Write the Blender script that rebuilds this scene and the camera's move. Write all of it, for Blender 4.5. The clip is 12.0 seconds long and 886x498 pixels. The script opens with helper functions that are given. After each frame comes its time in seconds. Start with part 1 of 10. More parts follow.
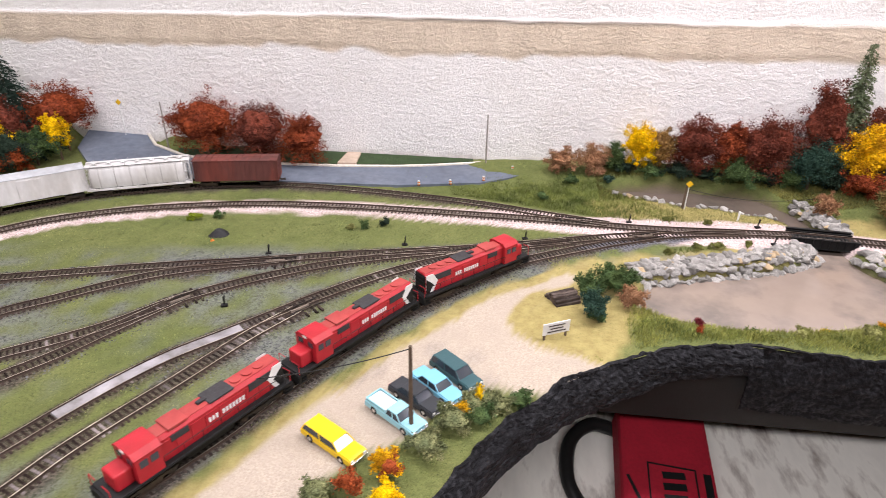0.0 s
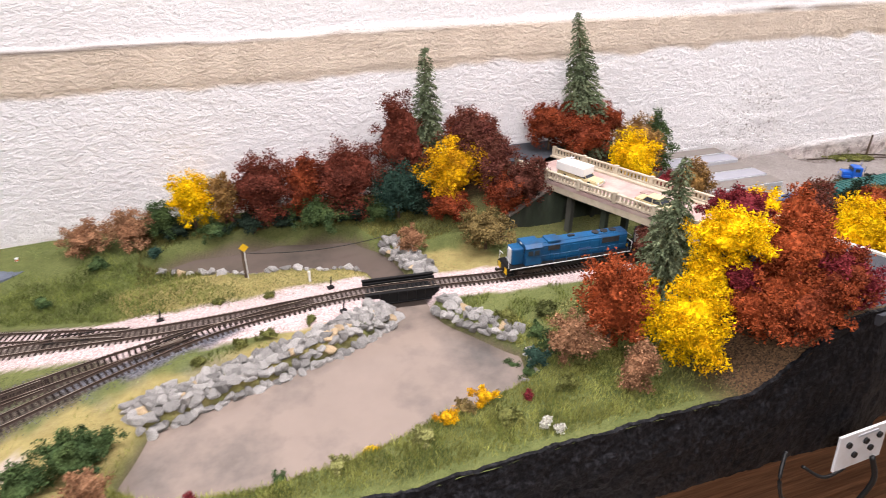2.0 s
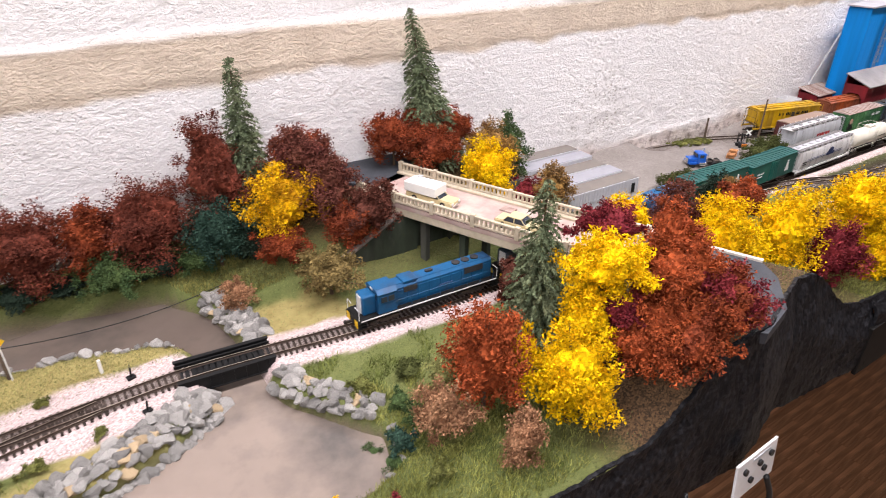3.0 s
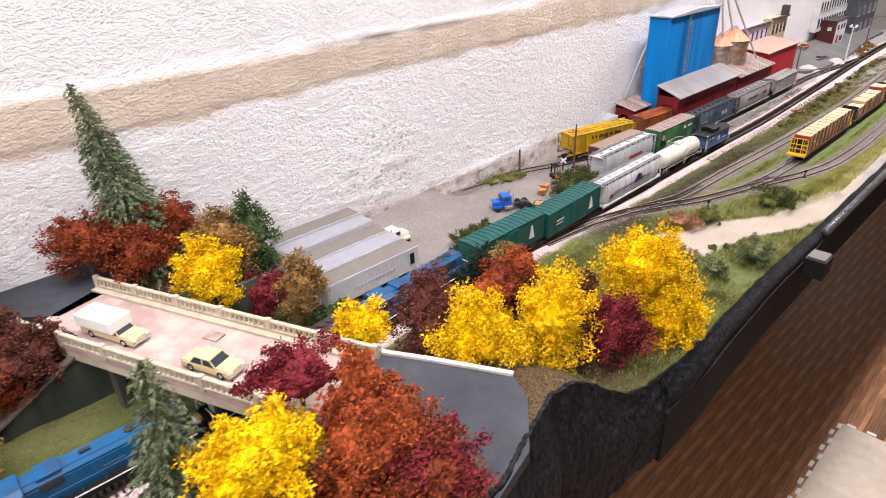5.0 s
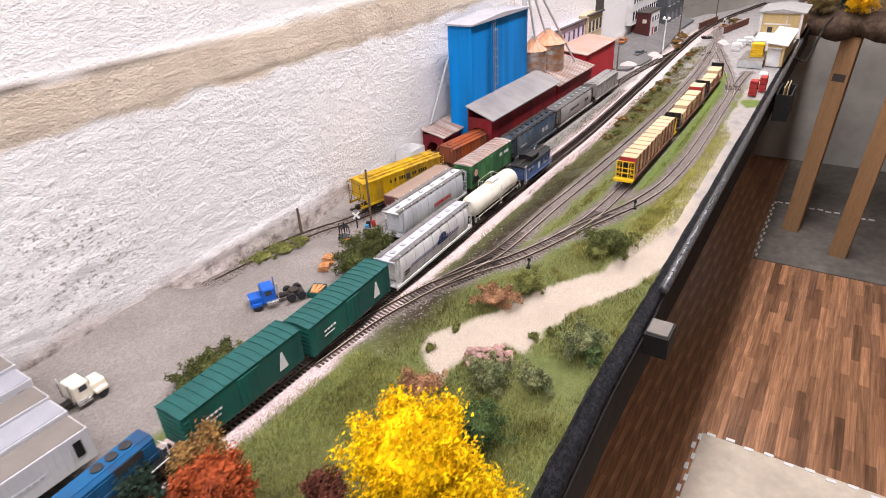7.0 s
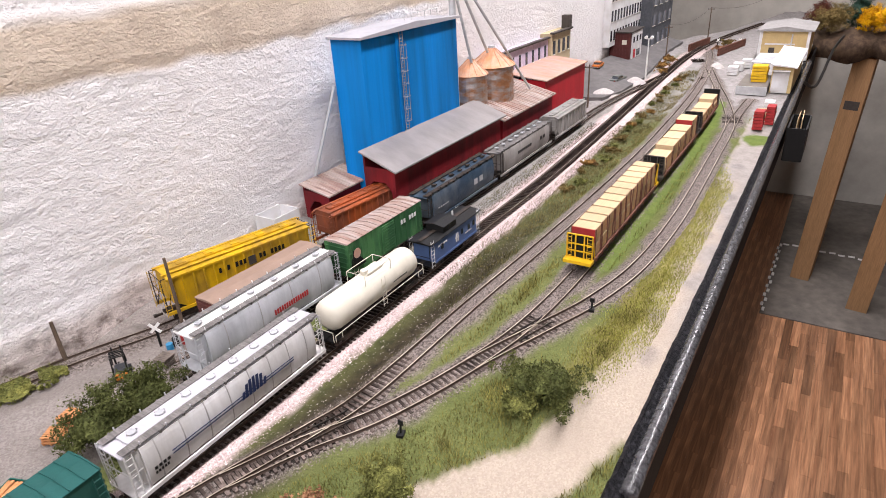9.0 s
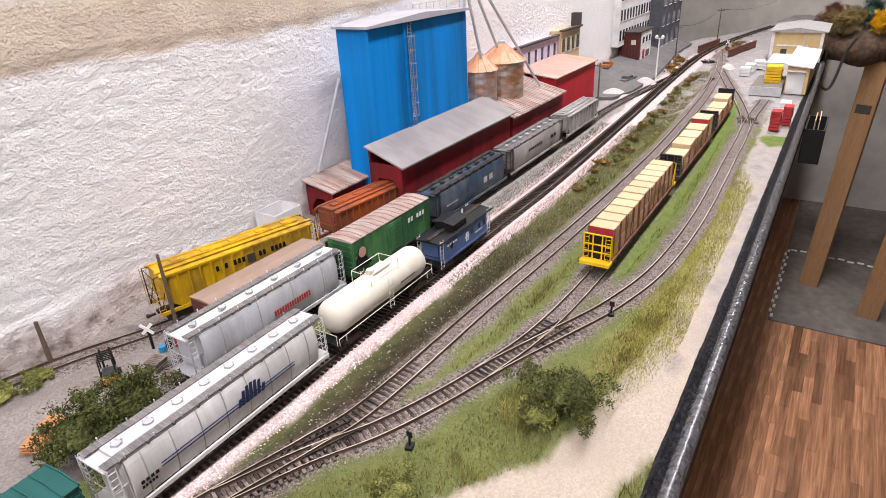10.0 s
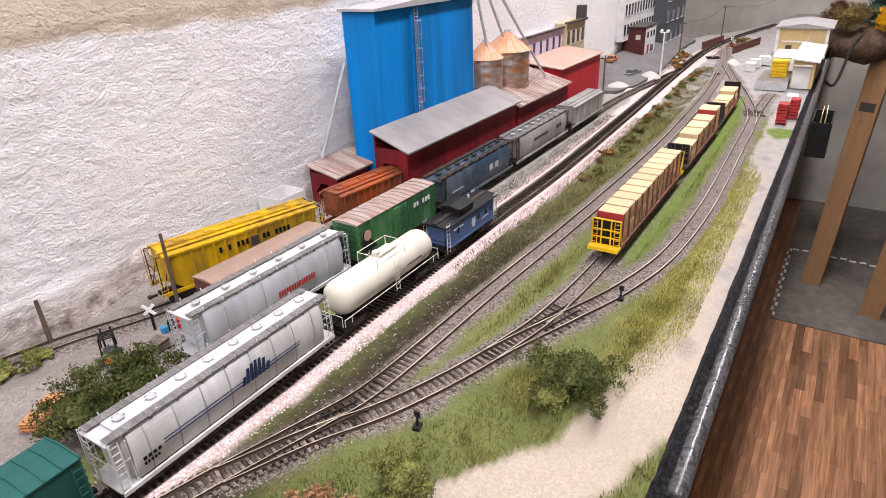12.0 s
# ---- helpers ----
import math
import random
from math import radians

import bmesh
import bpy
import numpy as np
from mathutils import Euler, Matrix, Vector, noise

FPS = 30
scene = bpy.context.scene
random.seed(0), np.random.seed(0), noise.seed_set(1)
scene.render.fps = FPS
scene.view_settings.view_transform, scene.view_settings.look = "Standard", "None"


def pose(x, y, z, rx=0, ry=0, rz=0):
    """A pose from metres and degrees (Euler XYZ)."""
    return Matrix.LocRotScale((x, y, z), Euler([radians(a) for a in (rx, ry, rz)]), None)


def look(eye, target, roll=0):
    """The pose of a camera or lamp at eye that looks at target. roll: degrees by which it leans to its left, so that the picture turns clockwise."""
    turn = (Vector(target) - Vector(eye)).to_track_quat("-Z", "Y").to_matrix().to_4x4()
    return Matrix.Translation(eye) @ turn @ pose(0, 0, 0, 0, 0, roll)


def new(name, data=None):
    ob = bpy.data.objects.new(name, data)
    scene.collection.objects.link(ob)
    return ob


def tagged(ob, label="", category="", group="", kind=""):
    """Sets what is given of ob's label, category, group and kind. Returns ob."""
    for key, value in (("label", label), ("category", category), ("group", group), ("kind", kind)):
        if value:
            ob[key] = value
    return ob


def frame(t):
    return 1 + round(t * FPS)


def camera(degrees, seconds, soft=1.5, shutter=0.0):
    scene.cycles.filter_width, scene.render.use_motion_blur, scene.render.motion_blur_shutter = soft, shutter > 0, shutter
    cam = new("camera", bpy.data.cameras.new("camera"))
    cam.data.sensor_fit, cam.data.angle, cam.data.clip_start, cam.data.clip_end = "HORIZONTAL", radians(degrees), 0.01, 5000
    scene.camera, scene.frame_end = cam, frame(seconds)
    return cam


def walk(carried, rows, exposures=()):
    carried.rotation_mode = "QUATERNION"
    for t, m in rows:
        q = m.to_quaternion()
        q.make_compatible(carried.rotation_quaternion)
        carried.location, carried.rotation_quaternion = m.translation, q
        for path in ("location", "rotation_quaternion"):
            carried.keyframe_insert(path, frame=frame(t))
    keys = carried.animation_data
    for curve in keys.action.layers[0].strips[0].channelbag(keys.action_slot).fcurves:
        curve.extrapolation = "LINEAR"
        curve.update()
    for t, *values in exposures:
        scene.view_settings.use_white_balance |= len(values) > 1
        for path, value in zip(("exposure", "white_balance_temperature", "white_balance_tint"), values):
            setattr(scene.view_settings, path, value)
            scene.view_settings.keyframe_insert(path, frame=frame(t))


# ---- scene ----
cam = camera(72.1, 12.0, 0.9, 0.2)
PATH = [
    (0, (0.082, 0.02, 0.438), (-0.1, 1.78, -0.495), 1.0),
    (0.4, (0.132, 0.072, 0.433), (0.059, 1.842, -0.495), 0.3),
    (0.5, (0.14, 0.093, 0.435), (0.112, 1.861, -0.499), 0.2),
    (1, (0.23, 0.169, 0.44), (0.392, 1.93, -0.494), -0.1),
    (1.5, (0.332, 0.22, 0.436), (0.702, 1.951, -0.494), -0.2),
    (2, (0.401, 0.264, 0.433), (0.985, 1.934, -0.5), 0.3),
    (2.5, (0.443, 0.33, 0.424), (1.239, 1.904, -0.519), 0.6),
    (2.7, (0.46, 0.359, 0.421), (1.33, 1.89, -0.527), 0.6),
    (4.3, (0.639, 0.408, 0.456), (1.807, 1.726, -0.492), -1.6),
    (4.5, (0.676, 0.406, 0.456), (1.85, 1.722, -0.486), -1.9),
    (5, (0.766, 0.404, 0.448), (1.968, 1.702, -0.485), -2.4),
    (5.5, (0.837, 0.39, 0.449), (2.089, 1.642, -0.483), -2.5),
    (6, (0.91, 0.398, 0.452), (2.242, 1.555, -0.489), -2.6),
    (6.5, (1.011, 0.459, 0.44), (2.418, 1.511, -0.516), -2.8),
    (7, (1.091, 0.487, 0.439), (2.545, 1.463, -0.526), -3.1),
    (7.5, (1.222, 0.501, 0.427), (2.691, 1.457, -0.536), -3.6),
    (7.7, (1.277, 0.506, 0.419), (2.744, 1.47, -0.539), -3.8),
    (9.3, (1.496, 0.568, 0.348), (2.996, 1.559, -0.528), -3.3),
    (9.5, (1.504, 0.577, 0.351), (3.004, 1.566, -0.528), -3.1),
    (10, (1.496, 0.577, 0.332), (2.996, 1.572, -0.54), -3.0),
    (10.5, (1.502, 0.576, 0.325), (2.999, 1.572, -0.55), -2.8),
    (11, (1.497, 0.581, 0.317), (2.995, 1.576, -0.558), -2.6),
    (11.5, (1.495, 0.58, 0.314), (2.996, 1.574, -0.559), -2.6),
    (12, (1.492, 0.585, 0.312), (2.994, 1.578, -0.559), -2.5),
]
walk(cam, [(t, look(eye, target, roll)) for t, eye, target, roll in PATH])

# ---- light ----
world = bpy.data.worlds.new("world")
world.use_nodes = True
world.node_tree.nodes["Background"].inputs[0].default_value = (0.9, 0.93, 1.0, 1)
world.node_tree.nodes["Background"].inputs[1].default_value = 0.05
scene.world = world
scene.view_settings.exposure = 0.0
LAMP_WATTS = 34.5


def ceiling_lamp(x, y, watts):
    data = bpy.data.lights.new("ceiling_lamp", "AREA")
    data.shape, data.size, data.size_y = "RECTANGLE", 1.2, 0.14
    data.energy, data.color = watts, (1.0, 0.94, 0.985)
    ob = new("ceiling_lamp_light", data)
    ob.matrix_world = pose(x, y, 1.36)
    return ob


for lx, ly, k in ((-0.8, 0.60, 0.57), (0.7, 0.62, 0.87), (2.1, 0.68, 0.70), (3.55, 0.68, 1.05), (-0.10, -0.90, 1.35)):
    ceiling_lamp(lx, ly, LAMP_WATTS * k)


# ---- small tools ----
def smooth(a, b, v):
    u = np.clip((np.asarray(v, dtype=float) - a) / (b - a), 0, 1)
    return u * u * (3 - 2 * u)


def G(x):
    """Height of the rail tops along the layout."""
    return np.interp(x, [-3, 0.7, 1.15, 1.5, 1.75, 9], [0.035, 0.033, 0.028, 0.010, 0.0, 0.0])


def edge_y(x):
    """Front edge of the layout."""
    return np.interp(x, [-1.4, -0.12, -0.05, 0.0, 0.049, 0.10, 0.157, 0.225, 0.291, 0.365, 0.5, 0.67, 0.87, 0.93, 1.0, 1.06, 1.10, 1.14, 1.20, 1.26, 1.32, 1.45, 1.6, 2.1, 3.4, 5.0],
                     [-0.1, 0.06, 0.212, 0.294, 0.371, 0.453, 0.519, 0.567, 0.597, 0.608, 0.597, 0.602, 0.604, 0.605, 0.604, 0.624, 0.636, 0.632, 0.629, 0.622, 0.617, 0.626, 0.632, 0.634, 0.642, 0.646])


def inside(poly, X, Y):
    r = np.zeros(np.shape(X), bool)
    n = len(poly)
    for i in range(n):
        (x0, y0), (x1, y1) = poly[i], poly[(i + 1) % n]
        if y0 == y1:
            continue
        c = ((y0 > Y) != (y1 > Y)) & (X < (x1 - x0) * (Y - y0) / (y1 - y0) + x0)
        r ^= c
    return r


def line_dist(pts, X, Y, closed=False):
    best = np.full(np.shape(X), 9.0)
    k = len(pts)
    for i in range(k if closed else k - 1):
        (x0, y0), (x1, y1) = pts[i], pts[(i + 1) % k]
        dx, dy = x1 - x0, y1 - y0
        u = np.clip(((X - x0) * dx + (Y - y0) * dy) / (dx * dx + dy * dy + 1e-12), 0, 1)
        best = np.minimum(best, np.hypot(X - x0 - u * dx, Y - y0 - u * dy))
    return best


def signed(poly, X, Y):
    """Distance to a polygon, negative inside."""
    d = line_dist(poly, X, Y, True)
    return np.where(inside(poly, X, Y), -d, d)


def spline(pts, step=0.006):
    p = np.array(pts, float)
    p = np.vstack([2 * p[0] - p[1], p, 2 * p[-1] - p[-2]])
    out = []
    for i in range(1, len(p) - 2):
        for u in np.linspace(0, 1, 24, endpoint=False):
            a, b, c, d = p[i - 1], p[i], p[i + 1], p[i + 2]
            out.append(0.5 * (2 * b + (c - a) * u + (2 * a - 5 * b + 4 * c - d) * u * u + (3 * b - a - 3 * c + d) * u ** 3))
    out.append(p[-2])
    out = np.array(out)
    s = np.concatenate([[0], np.cumsum(np.linalg.norm(np.diff(out, axis=0), axis=1))])
    t = np.arange(0, s[-1], step)
    return np.stack([np.interp(t, s, out[:, k]) for k in range(out.shape[1])], 1)


def wave(X, Y, s, seed=0):
    """Cheap smooth noise in -1..1 for arrays."""
    r = np.random.RandomState(seed)
    v = 0
    for k in range(7):
        a, f, ph = r.uniform(0, 2 * math.pi), s * r.uniform(0.6, 1.8), r.uniform(0, 6.28)
        v = v + np.sin((X * math.cos(a) + Y * math.sin(a)) * f + ph + 0.8 * np.sin((Y * math.cos(a) - X * math.sin(a)) * f * 0.7 + k))
    return v / 4.5


# ---- materials ----
def mat(name, color, rough=0.6, metal=0.0, var=0.18, scale=120.0, bump=0.15, bump_scale=400.0, second=None, amount=0.5, patch=25.0, stretch=(1, 1, 1), island=0.0, piece=0.0, spec=0.3, sharp=0.18):
    m = bpy.data.materials.new(name)
    m.use_nodes = True
    nt = m.node_tree
    b = nt.nodes["Principled BSDF"]
    b.inputs["Roughness"].default_value = rough
    b.inputs["Metallic"].default_value = metal
    b.inputs["Specular IOR Level"].default_value = spec
    tc = nt.nodes.new("ShaderNodeTexCoord")
    mp = nt.nodes.new("ShaderNodeMapping")
    mp.inputs["Scale"].default_value = stretch
    nt.links.new(tc.outputs["Object"], mp.inputs[0])

    def noise_at(s, detail=5.0):
        n = nt.nodes.new("ShaderNodeTexNoise")
        n.inputs["Scale"].default_value, n.inputs["Detail"].default_value, n.inputs["Roughness"].default_value = s, detail, 0.6
        nt.links.new(mp.outputs[0], n.inputs["Vector"])
        return n.outputs[0]

    def mix(kind, fac, a, c):
        x = nt.nodes.new("ShaderNodeMix")
        x.data_type, x.blend_type = "RGBA", kind
        for sock, val in ((x.inputs["Factor"], fac), (x.inputs["A"], a), (x.inputs["B"], c)):
            if isinstance(val, (int, float)):
                sock.default_value = val
            elif isinstance(val, tuple):
                sock.default_value = (*val[:3], 1)
            else:
                nt.links.new(val, sock)
        return x.outputs["Result"]

    def spread(v, lo, hi):
        r = nt.nodes.new("ShaderNodeMapRange")
        r.inputs["From Min"].default_value, r.inputs["From Max"].default_value = 0.3, 0.7
        r.inputs["To Min"].default_value, r.inputs["To Max"].default_value = lo, hi
        nt.links.new(v, r.inputs["Value"])
        return r.outputs[0]

    col = tuple(color)
    if second:
        r = nt.nodes.new("ShaderNodeMapRange")
        r.inputs["From Min"].default_value, r.inputs["From Max"].default_value = 0.62 - amount * 0.3 - sharp / 2, 0.62 - amount * 0.3 + sharp / 2
        nt.links.new(noise_at(patch, 8.0), r.inputs["Value"])
        col = mix("MIX", r.outputs[0], col, tuple(second))
    if var:
        col = mix("MULTIPLY", 1.0, col, mix("MIX", spread(noise_at(scale), 0, 1), (1 - var,) * 3, (1 + var * 0.6,) * 3))
        col = mix("MULTIPLY", 1.0, col, mix("MIX", spread(noise_at(scale * 0.16, 3), 0, 1), (1 - var * 0.7,) * 3, (1 + var * 0.5,) * 3))
    if island or piece:
        g = nt.nodes.new("ShaderNodeNewGeometry" if island else "ShaderNodeObjectInfo")
        k = island or piece
        col = mix("MULTIPLY", 1.0, col, mix("MIX", g.outputs["Random Per Island" if island else "Random"], (1 - k,) * 3, (1 + k * 0.8,) * 3))
    if isinstance(col, tuple):
        b.inputs["Base Color"].default_value = (*col, 1)
    else:
        nt.links.new(col, b.inputs["Base Color"])
    if bump:
        bp = nt.nodes.new("ShaderNodeBump")
        bp.inputs["Strength"].default_value = min(1.0, bump)
        bp.inputs["Distance"].default_value = 0.0015
        nt.links.new(noise_at(bump_scale), bp.inputs["Height"])
        nt.links.new(bp.outputs[0], b.inputs["Normal"])
    return m


def glass_mat(name, color):
    m = bpy.data.materials.new(name)
    m.use_nodes = True
    b = m.node_tree.nodes["Principled BSDF"]
    b.inputs["Base Color"].default_value, b.inputs["Roughness"].default_value = (*color, 1), 0.08
    return m


M = {}
M["black"] = mat("black paint", (0.006, 0.006, 0.0063), 0.6, var=0.3, scale=200)
M["dark"] = mat("dark steel", (0.02, 0.018, 0.017), 0.6, var=0.4, scale=300, second=(0.05, 0.035, 0.025), amount=0.4, patch=90)
M["wheel"] = mat("wheel steel", (0.06, 0.045, 0.04), 0.45, 0.6, var=0.2)
M["rail"] = mat("rusty rail steel", (0.15, 0.105, 0.08), 0.4, 0.5, var=0.3, scale=160, second=(0.42, 0.36, 0.30), amount=0.45, patch=14)
M["rail_side"] = mat("rusted rail web", (0.060, 0.040, 0.030), 0.6, 0.3, var=0.3, scale=160)
M["rail_bright"] = mat("polished rail", (0.62, 0.54, 0.44), 0.35, 0.4, var=0.2, scale=120, second=(0.30, 0.24, 0.19), amount=0.35, patch=9)
M["tie"] = mat("weathered tie", (0.024, 0.017, 0.014), 0.9, var=0.35, scale=500, piece=0.5, second=(0.06, 0.046, 0.039), amount=0.3, patch=60, spec=0.08)
M["tie_grey"] = mat("ballast-dusted tie", (0.052, 0.038, 0.032), 0.9, var=0.3, scale=500, piece=0.5, second=(0.15, 0.12, 0.105), amount=0.45, patch=50, spec=0.08)
M["tie_red"] = mat("reddish tie", (0.022, 0.0145, 0.012), 0.9, var=0.35, scale=500, piece=0.45, second=(0.045, 0.032, 0.026), amount=0.35, patch=50, spec=0.08)
M["stone_white"] = mat("pinkish white crushed stone", (0.62, 0.50, 0.485), 0.95, var=0.2, scale=400, bump=0, island=0.45, spec=0.15)
M["stone_grey"] = mat("grey-brown crushed stone", (0.20, 0.168, 0.152), 0.95, var=0.3, scale=400, bump=0, island=0.8, spec=0.15)
M["stone_slate"] = mat("dark slate crushed stone", (0.10, 0.102, 0.105), 0.95, var=0.3, scale=400, bump=0, island=0.8, spec=0.15)
M["tie_pale"] = mat("sun-bleached tie", (0.20, 0.17, 0.165), 0.9, var=0.35, scale=500, piece=0.5, spec=0.1)
M["white"] = mat("white paint", (0.74, 0.74, 0.75), 0.5, var=0.08, scale=90, second=(0.5, 0.48, 0.45), amount=0.25, patch=45, sharp=0.4)
M["grime_white"] = mat("grimy white paint", (0.74, 0.74, 0.75), 0.6, var=0.14, scale=70, second=(0.44, 0.42, 0.40), amount=0.35, patch=30, stretch=(1, 1, 0.35), sharp=0.45)
M["light_grey"] = mat("light grey paint", (0.56, 0.57, 0.60), 0.55, var=0.12, scale=80, second=(0.28, 0.29, 0.3), amount=0.4, patch=35, stretch=(1, 1, 0.3), sharp=0.5)
M["pipe_pale"] = mat("pale grey roof sheet", (0.36, 0.36, 0.39), 0.6, var=0.1, scale=60)
M["roof_white"] = mat("pale roof paint", (0.46, 0.45, 0.485), 0.5, var=0.08, scale=60)
M["grating"] = mat("roof walk grating", (0.155, 0.146, 0.14), 0.7, var=0.45, scale=420, stretch=(3, 0.3, 1))
M["navy"] = mat("navy marking paint", (0.018, 0.030, 0.085), 0.5, var=0.1)
M["seam_grime"] = mat("grime along panel seams", (0.34, 0.33, 0.32), 0.7, var=0.3, scale=120)
M["red"] = mat("locomotive red", (0.40, 0.012, 0.026), 0.45, var=0.14, scale=70, second=(0.33, 0.02, 0.022), amount=0.35, patch=22, sharp=0.5)
M["red_roof"] = mat("faded red roof", (0.36, 0.034, 0.036), 0.6, var=0.2, scale=60, second=(0.30, 0.06, 0.05), amount=0.4, patch=28, sharp=0.5)
M["blue_loco"] = mat("locomotive blue", (0.008, 0.088, 0.215), 0.42, var=0.16, scale=80, second=(0.02, 0.05, 0.11), amount=0.25, patch=40)
M["grille"] = mat("dark grille", (0.035, 0.033, 0.035), 0.7, var=0.3, scale=900)
M["boxred"] = mat("oxide red paint", (0.16, 0.042, 0.032), 0.65, var=0.25, scale=80, second=(0.10, 0.035, 0.03), amount=0.4, patch=30, stretch=(1, 1, 0.3))
M["teal"] = mat("dark green paint", (0.008, 0.105, 0.082), 0.5, var=0.15, scale=80, second=(0.012, 0.07, 0.058), amount=0.4, patch=40, stretch=(1, 1, 0.3))
M["teal_roof"] = mat("dull green roof paint", (0.010, 0.075, 0.068), 0.6, var=0.15, scale=60)
M["green"] = mat("weathered green paint", (0.080, 0.215, 0.080), 0.55, var=0.2, scale=80, second=(0.03, 0.10, 0.04), amount=0.4, patch=35, stretch=(1, 1, 0.3))
M["rust_roof"] = mat("rust-stained metal roof", (0.44, 0.40, 0.375), 0.6, var=0.2, scale=90, second=(0.26, 0.15, 0.115), amount=0.5, patch=34, stretch=(2.6, 0.35, 1), sharp=0.35)
M["grey_roof"] = mat("grey metal roof", (0.19, 0.18, 0.185), 0.5, var=0.2, scale=35, second=(0.30, 0.275, 0.26), amount=0.45, patch=11, stretch=(1, 0.35, 1), sharp=0.6)
M["orange_roof"] = mat("orange rust roof", (0.40, 0.335, 0.315), 0.65, var=0.15, scale=70, second=(0.50, 0.25, 0.15), amount=0.35, patch=22, stretch=(1.6, 0.4, 1), sharp=0.5)
M["bin_roof"] = mat("orange-stained bin roof", (0.58, 0.42, 0.33), 0.6, var=0.15, scale=80, second=(0.60, 0.27, 0.13), amount=0.55, patch=45, sharp=0.4)
M["brown_roof"] = mat("brown plank roof", (0.30, 0.19, 0.16), 0.75, var=0.25, scale=80, second=(0.45, 0.37, 0.33), amount=0.4, patch=26, stretch=(2.6, 0.4, 1))
M["tan_roof"] = mat("tan roof", (0.27, 0.19, 0.145), 0.75, var=0.12, scale=50)
M["barn_red"] = mat("barn red siding", (0.20, 0.012, 0.018), 0.6, var=0.2, scale=60, second=(0.12, 0.01, 0.014), amount=0.35, patch=24, stretch=(1.5, 1.5, 0.3))
M["bright_red"] = mat("bright red siding", (0.42, 0.012, 0.022), 0.6, var=0.15, scale=60, stretch=(2, 2, 0.3))
M["elev_blue"] = mat("bright blue siding", (0.0015, 0.225, 0.66), 0.55, var=0.16, scale=40, second=(0.004, 0.10, 0.26), amount=0.22, patch=20, stretch=(2.2, 2.2, 0.14), sharp=0.3, spec=0.15)
M["ladder_grey"] = mat("dull grey ladder steel", (0.24, 0.25, 0.27), 0.5, 0.3, var=0.2)
M["yellow_car"] = mat("yellow car paint", (0.60, 0.36, 0.006), 0.5, var=0.15, scale=90, second=(0.32, 0.19, 0.02), amount=0.35, patch=40, stretch=(1, 1, 0.3))
M["yellow_bright"] = mat("yellow paint", (0.70, 0.43, 0.015), 0.5, var=0.12)
M["orange_car"] = mat("orange-red car paint", (0.38, 0.085, 0.022), 0.6, var=0.2, scale=90, second=(0.20, 0.06, 0.03), amount=0.4, patch=30, stretch=(1, 1, 0.3))
M["dark_blue"] = mat("dark slate-blue paint", (0.026, 0.050, 0.082), 0.5, var=0.2, scale=80, second=(0.09, 0.11, 0.13), amount=0.35, patch=30)
M["cab_blue"] = mat("caboose blue paint", (0.075, 0.125, 0.27), 0.5, var=0.15, scale=80)
M["cream"] = mat("cream tank paint", (0.66, 0.63, 0.54), 0.4, var=0.1, scale=50, second=(0.55, 0.51, 0.42), amount=0.35, patch=20, sharp=0.5)
M["lumber"] = mat("wrapped lumber", (0.54, 0.40, 0.235), 0.7, var=0.14, scale=160, stretch=(0.2, 4, 6), piece=0.14)
M["lumber_end"] = mat("red lumber end", (0.35, 0.03, 0.03), 0.7)
M["deck_rust"] = mat("rusty deck steel", (0.15, 0.06, 0.04), 0.75, var=0.3, scale=120)
M["silver"] = mat("trailer aluminium", (0.55, 0.55, 0.57), 0.45, 0.25, var=0.08, scale=50)
M["trailer_roof"] = mat("trailer grey roof", (0.18, 0.158, 0.14), 0.6, var=0.14, scale=40)
M["trailer_roof2"] = mat("trailer pale roof", (0.29, 0.29, 0.32), 0.55, var=0.12, scale=40)
M["galv"] = mat("galvanised steel", (0.48, 0.49, 0.50), 0.4, 0.6, var=0.15, scale=60, second=(0.42, 0.20, 0.10), amount=0.5, patch=35, stretch=(1, 1, 2.2), sharp=0.25)
M["pipe"] = mat("grey pipe", (0.55, 0.56, 0.57), 0.4, 0.4, var=0.12)
M["concrete_bridge"] = mat("cream bridge concrete", (0.52, 0.45, 0.34), 0.8, var=0.14, scale=120, second=(0.45, 0.38, 0.28), amount=0.35, patch=40)
M["bridge_deck"] = mat("pinkish bridge deck", (0.40, 0.275, 0.25), 0.85, var=0.12, scale=70, second=(0.48, 0.38, 0.33), amount=0.3, patch=25)
M["dark_conc"] = mat("stained dark concrete", (0.085, 0.08, 0.07), 0.85, var=0.4, scale=50, second=(0.035, 0.045, 0.03), amount=0.5, patch=18, stretch=(1, 1, 0.3))
M["asphalt"] = mat("grey asphalt", (0.105, 0.125, 0.165), 0.75, var=0.2, scale=80, bump_scale=900, second=(0.14, 0.155, 0.19), amount=0.4, patch=14, sharp=0.5)
M["asphalt_dark"] = mat("dark asphalt", (0.030, 0.033, 0.040), 0.72, var=0.22, scale=60, bump_scale=900, second=(0.056, 0.06, 0.07), amount=0.4, patch=10, sharp=0.5)
M["kerb"] = mat("pale kerb", (0.62, 0.57, 0.50), 0.85, var=0.2, scale=200)
M["rock"] = mat("grey boulder", (0.43, 0.405, 0.37), 0.85, var=0.3, scale=110, bump=0.7, bump_scale=250, piece=0.4, second=(0.24, 0.235, 0.23), amount=0.4, patch=60)
M["rock_tan"] = mat("tan boulder", (0.48, 0.36, 0.22), 0.85, var=0.3, scale=110, bump=0.6, piece=0.2)
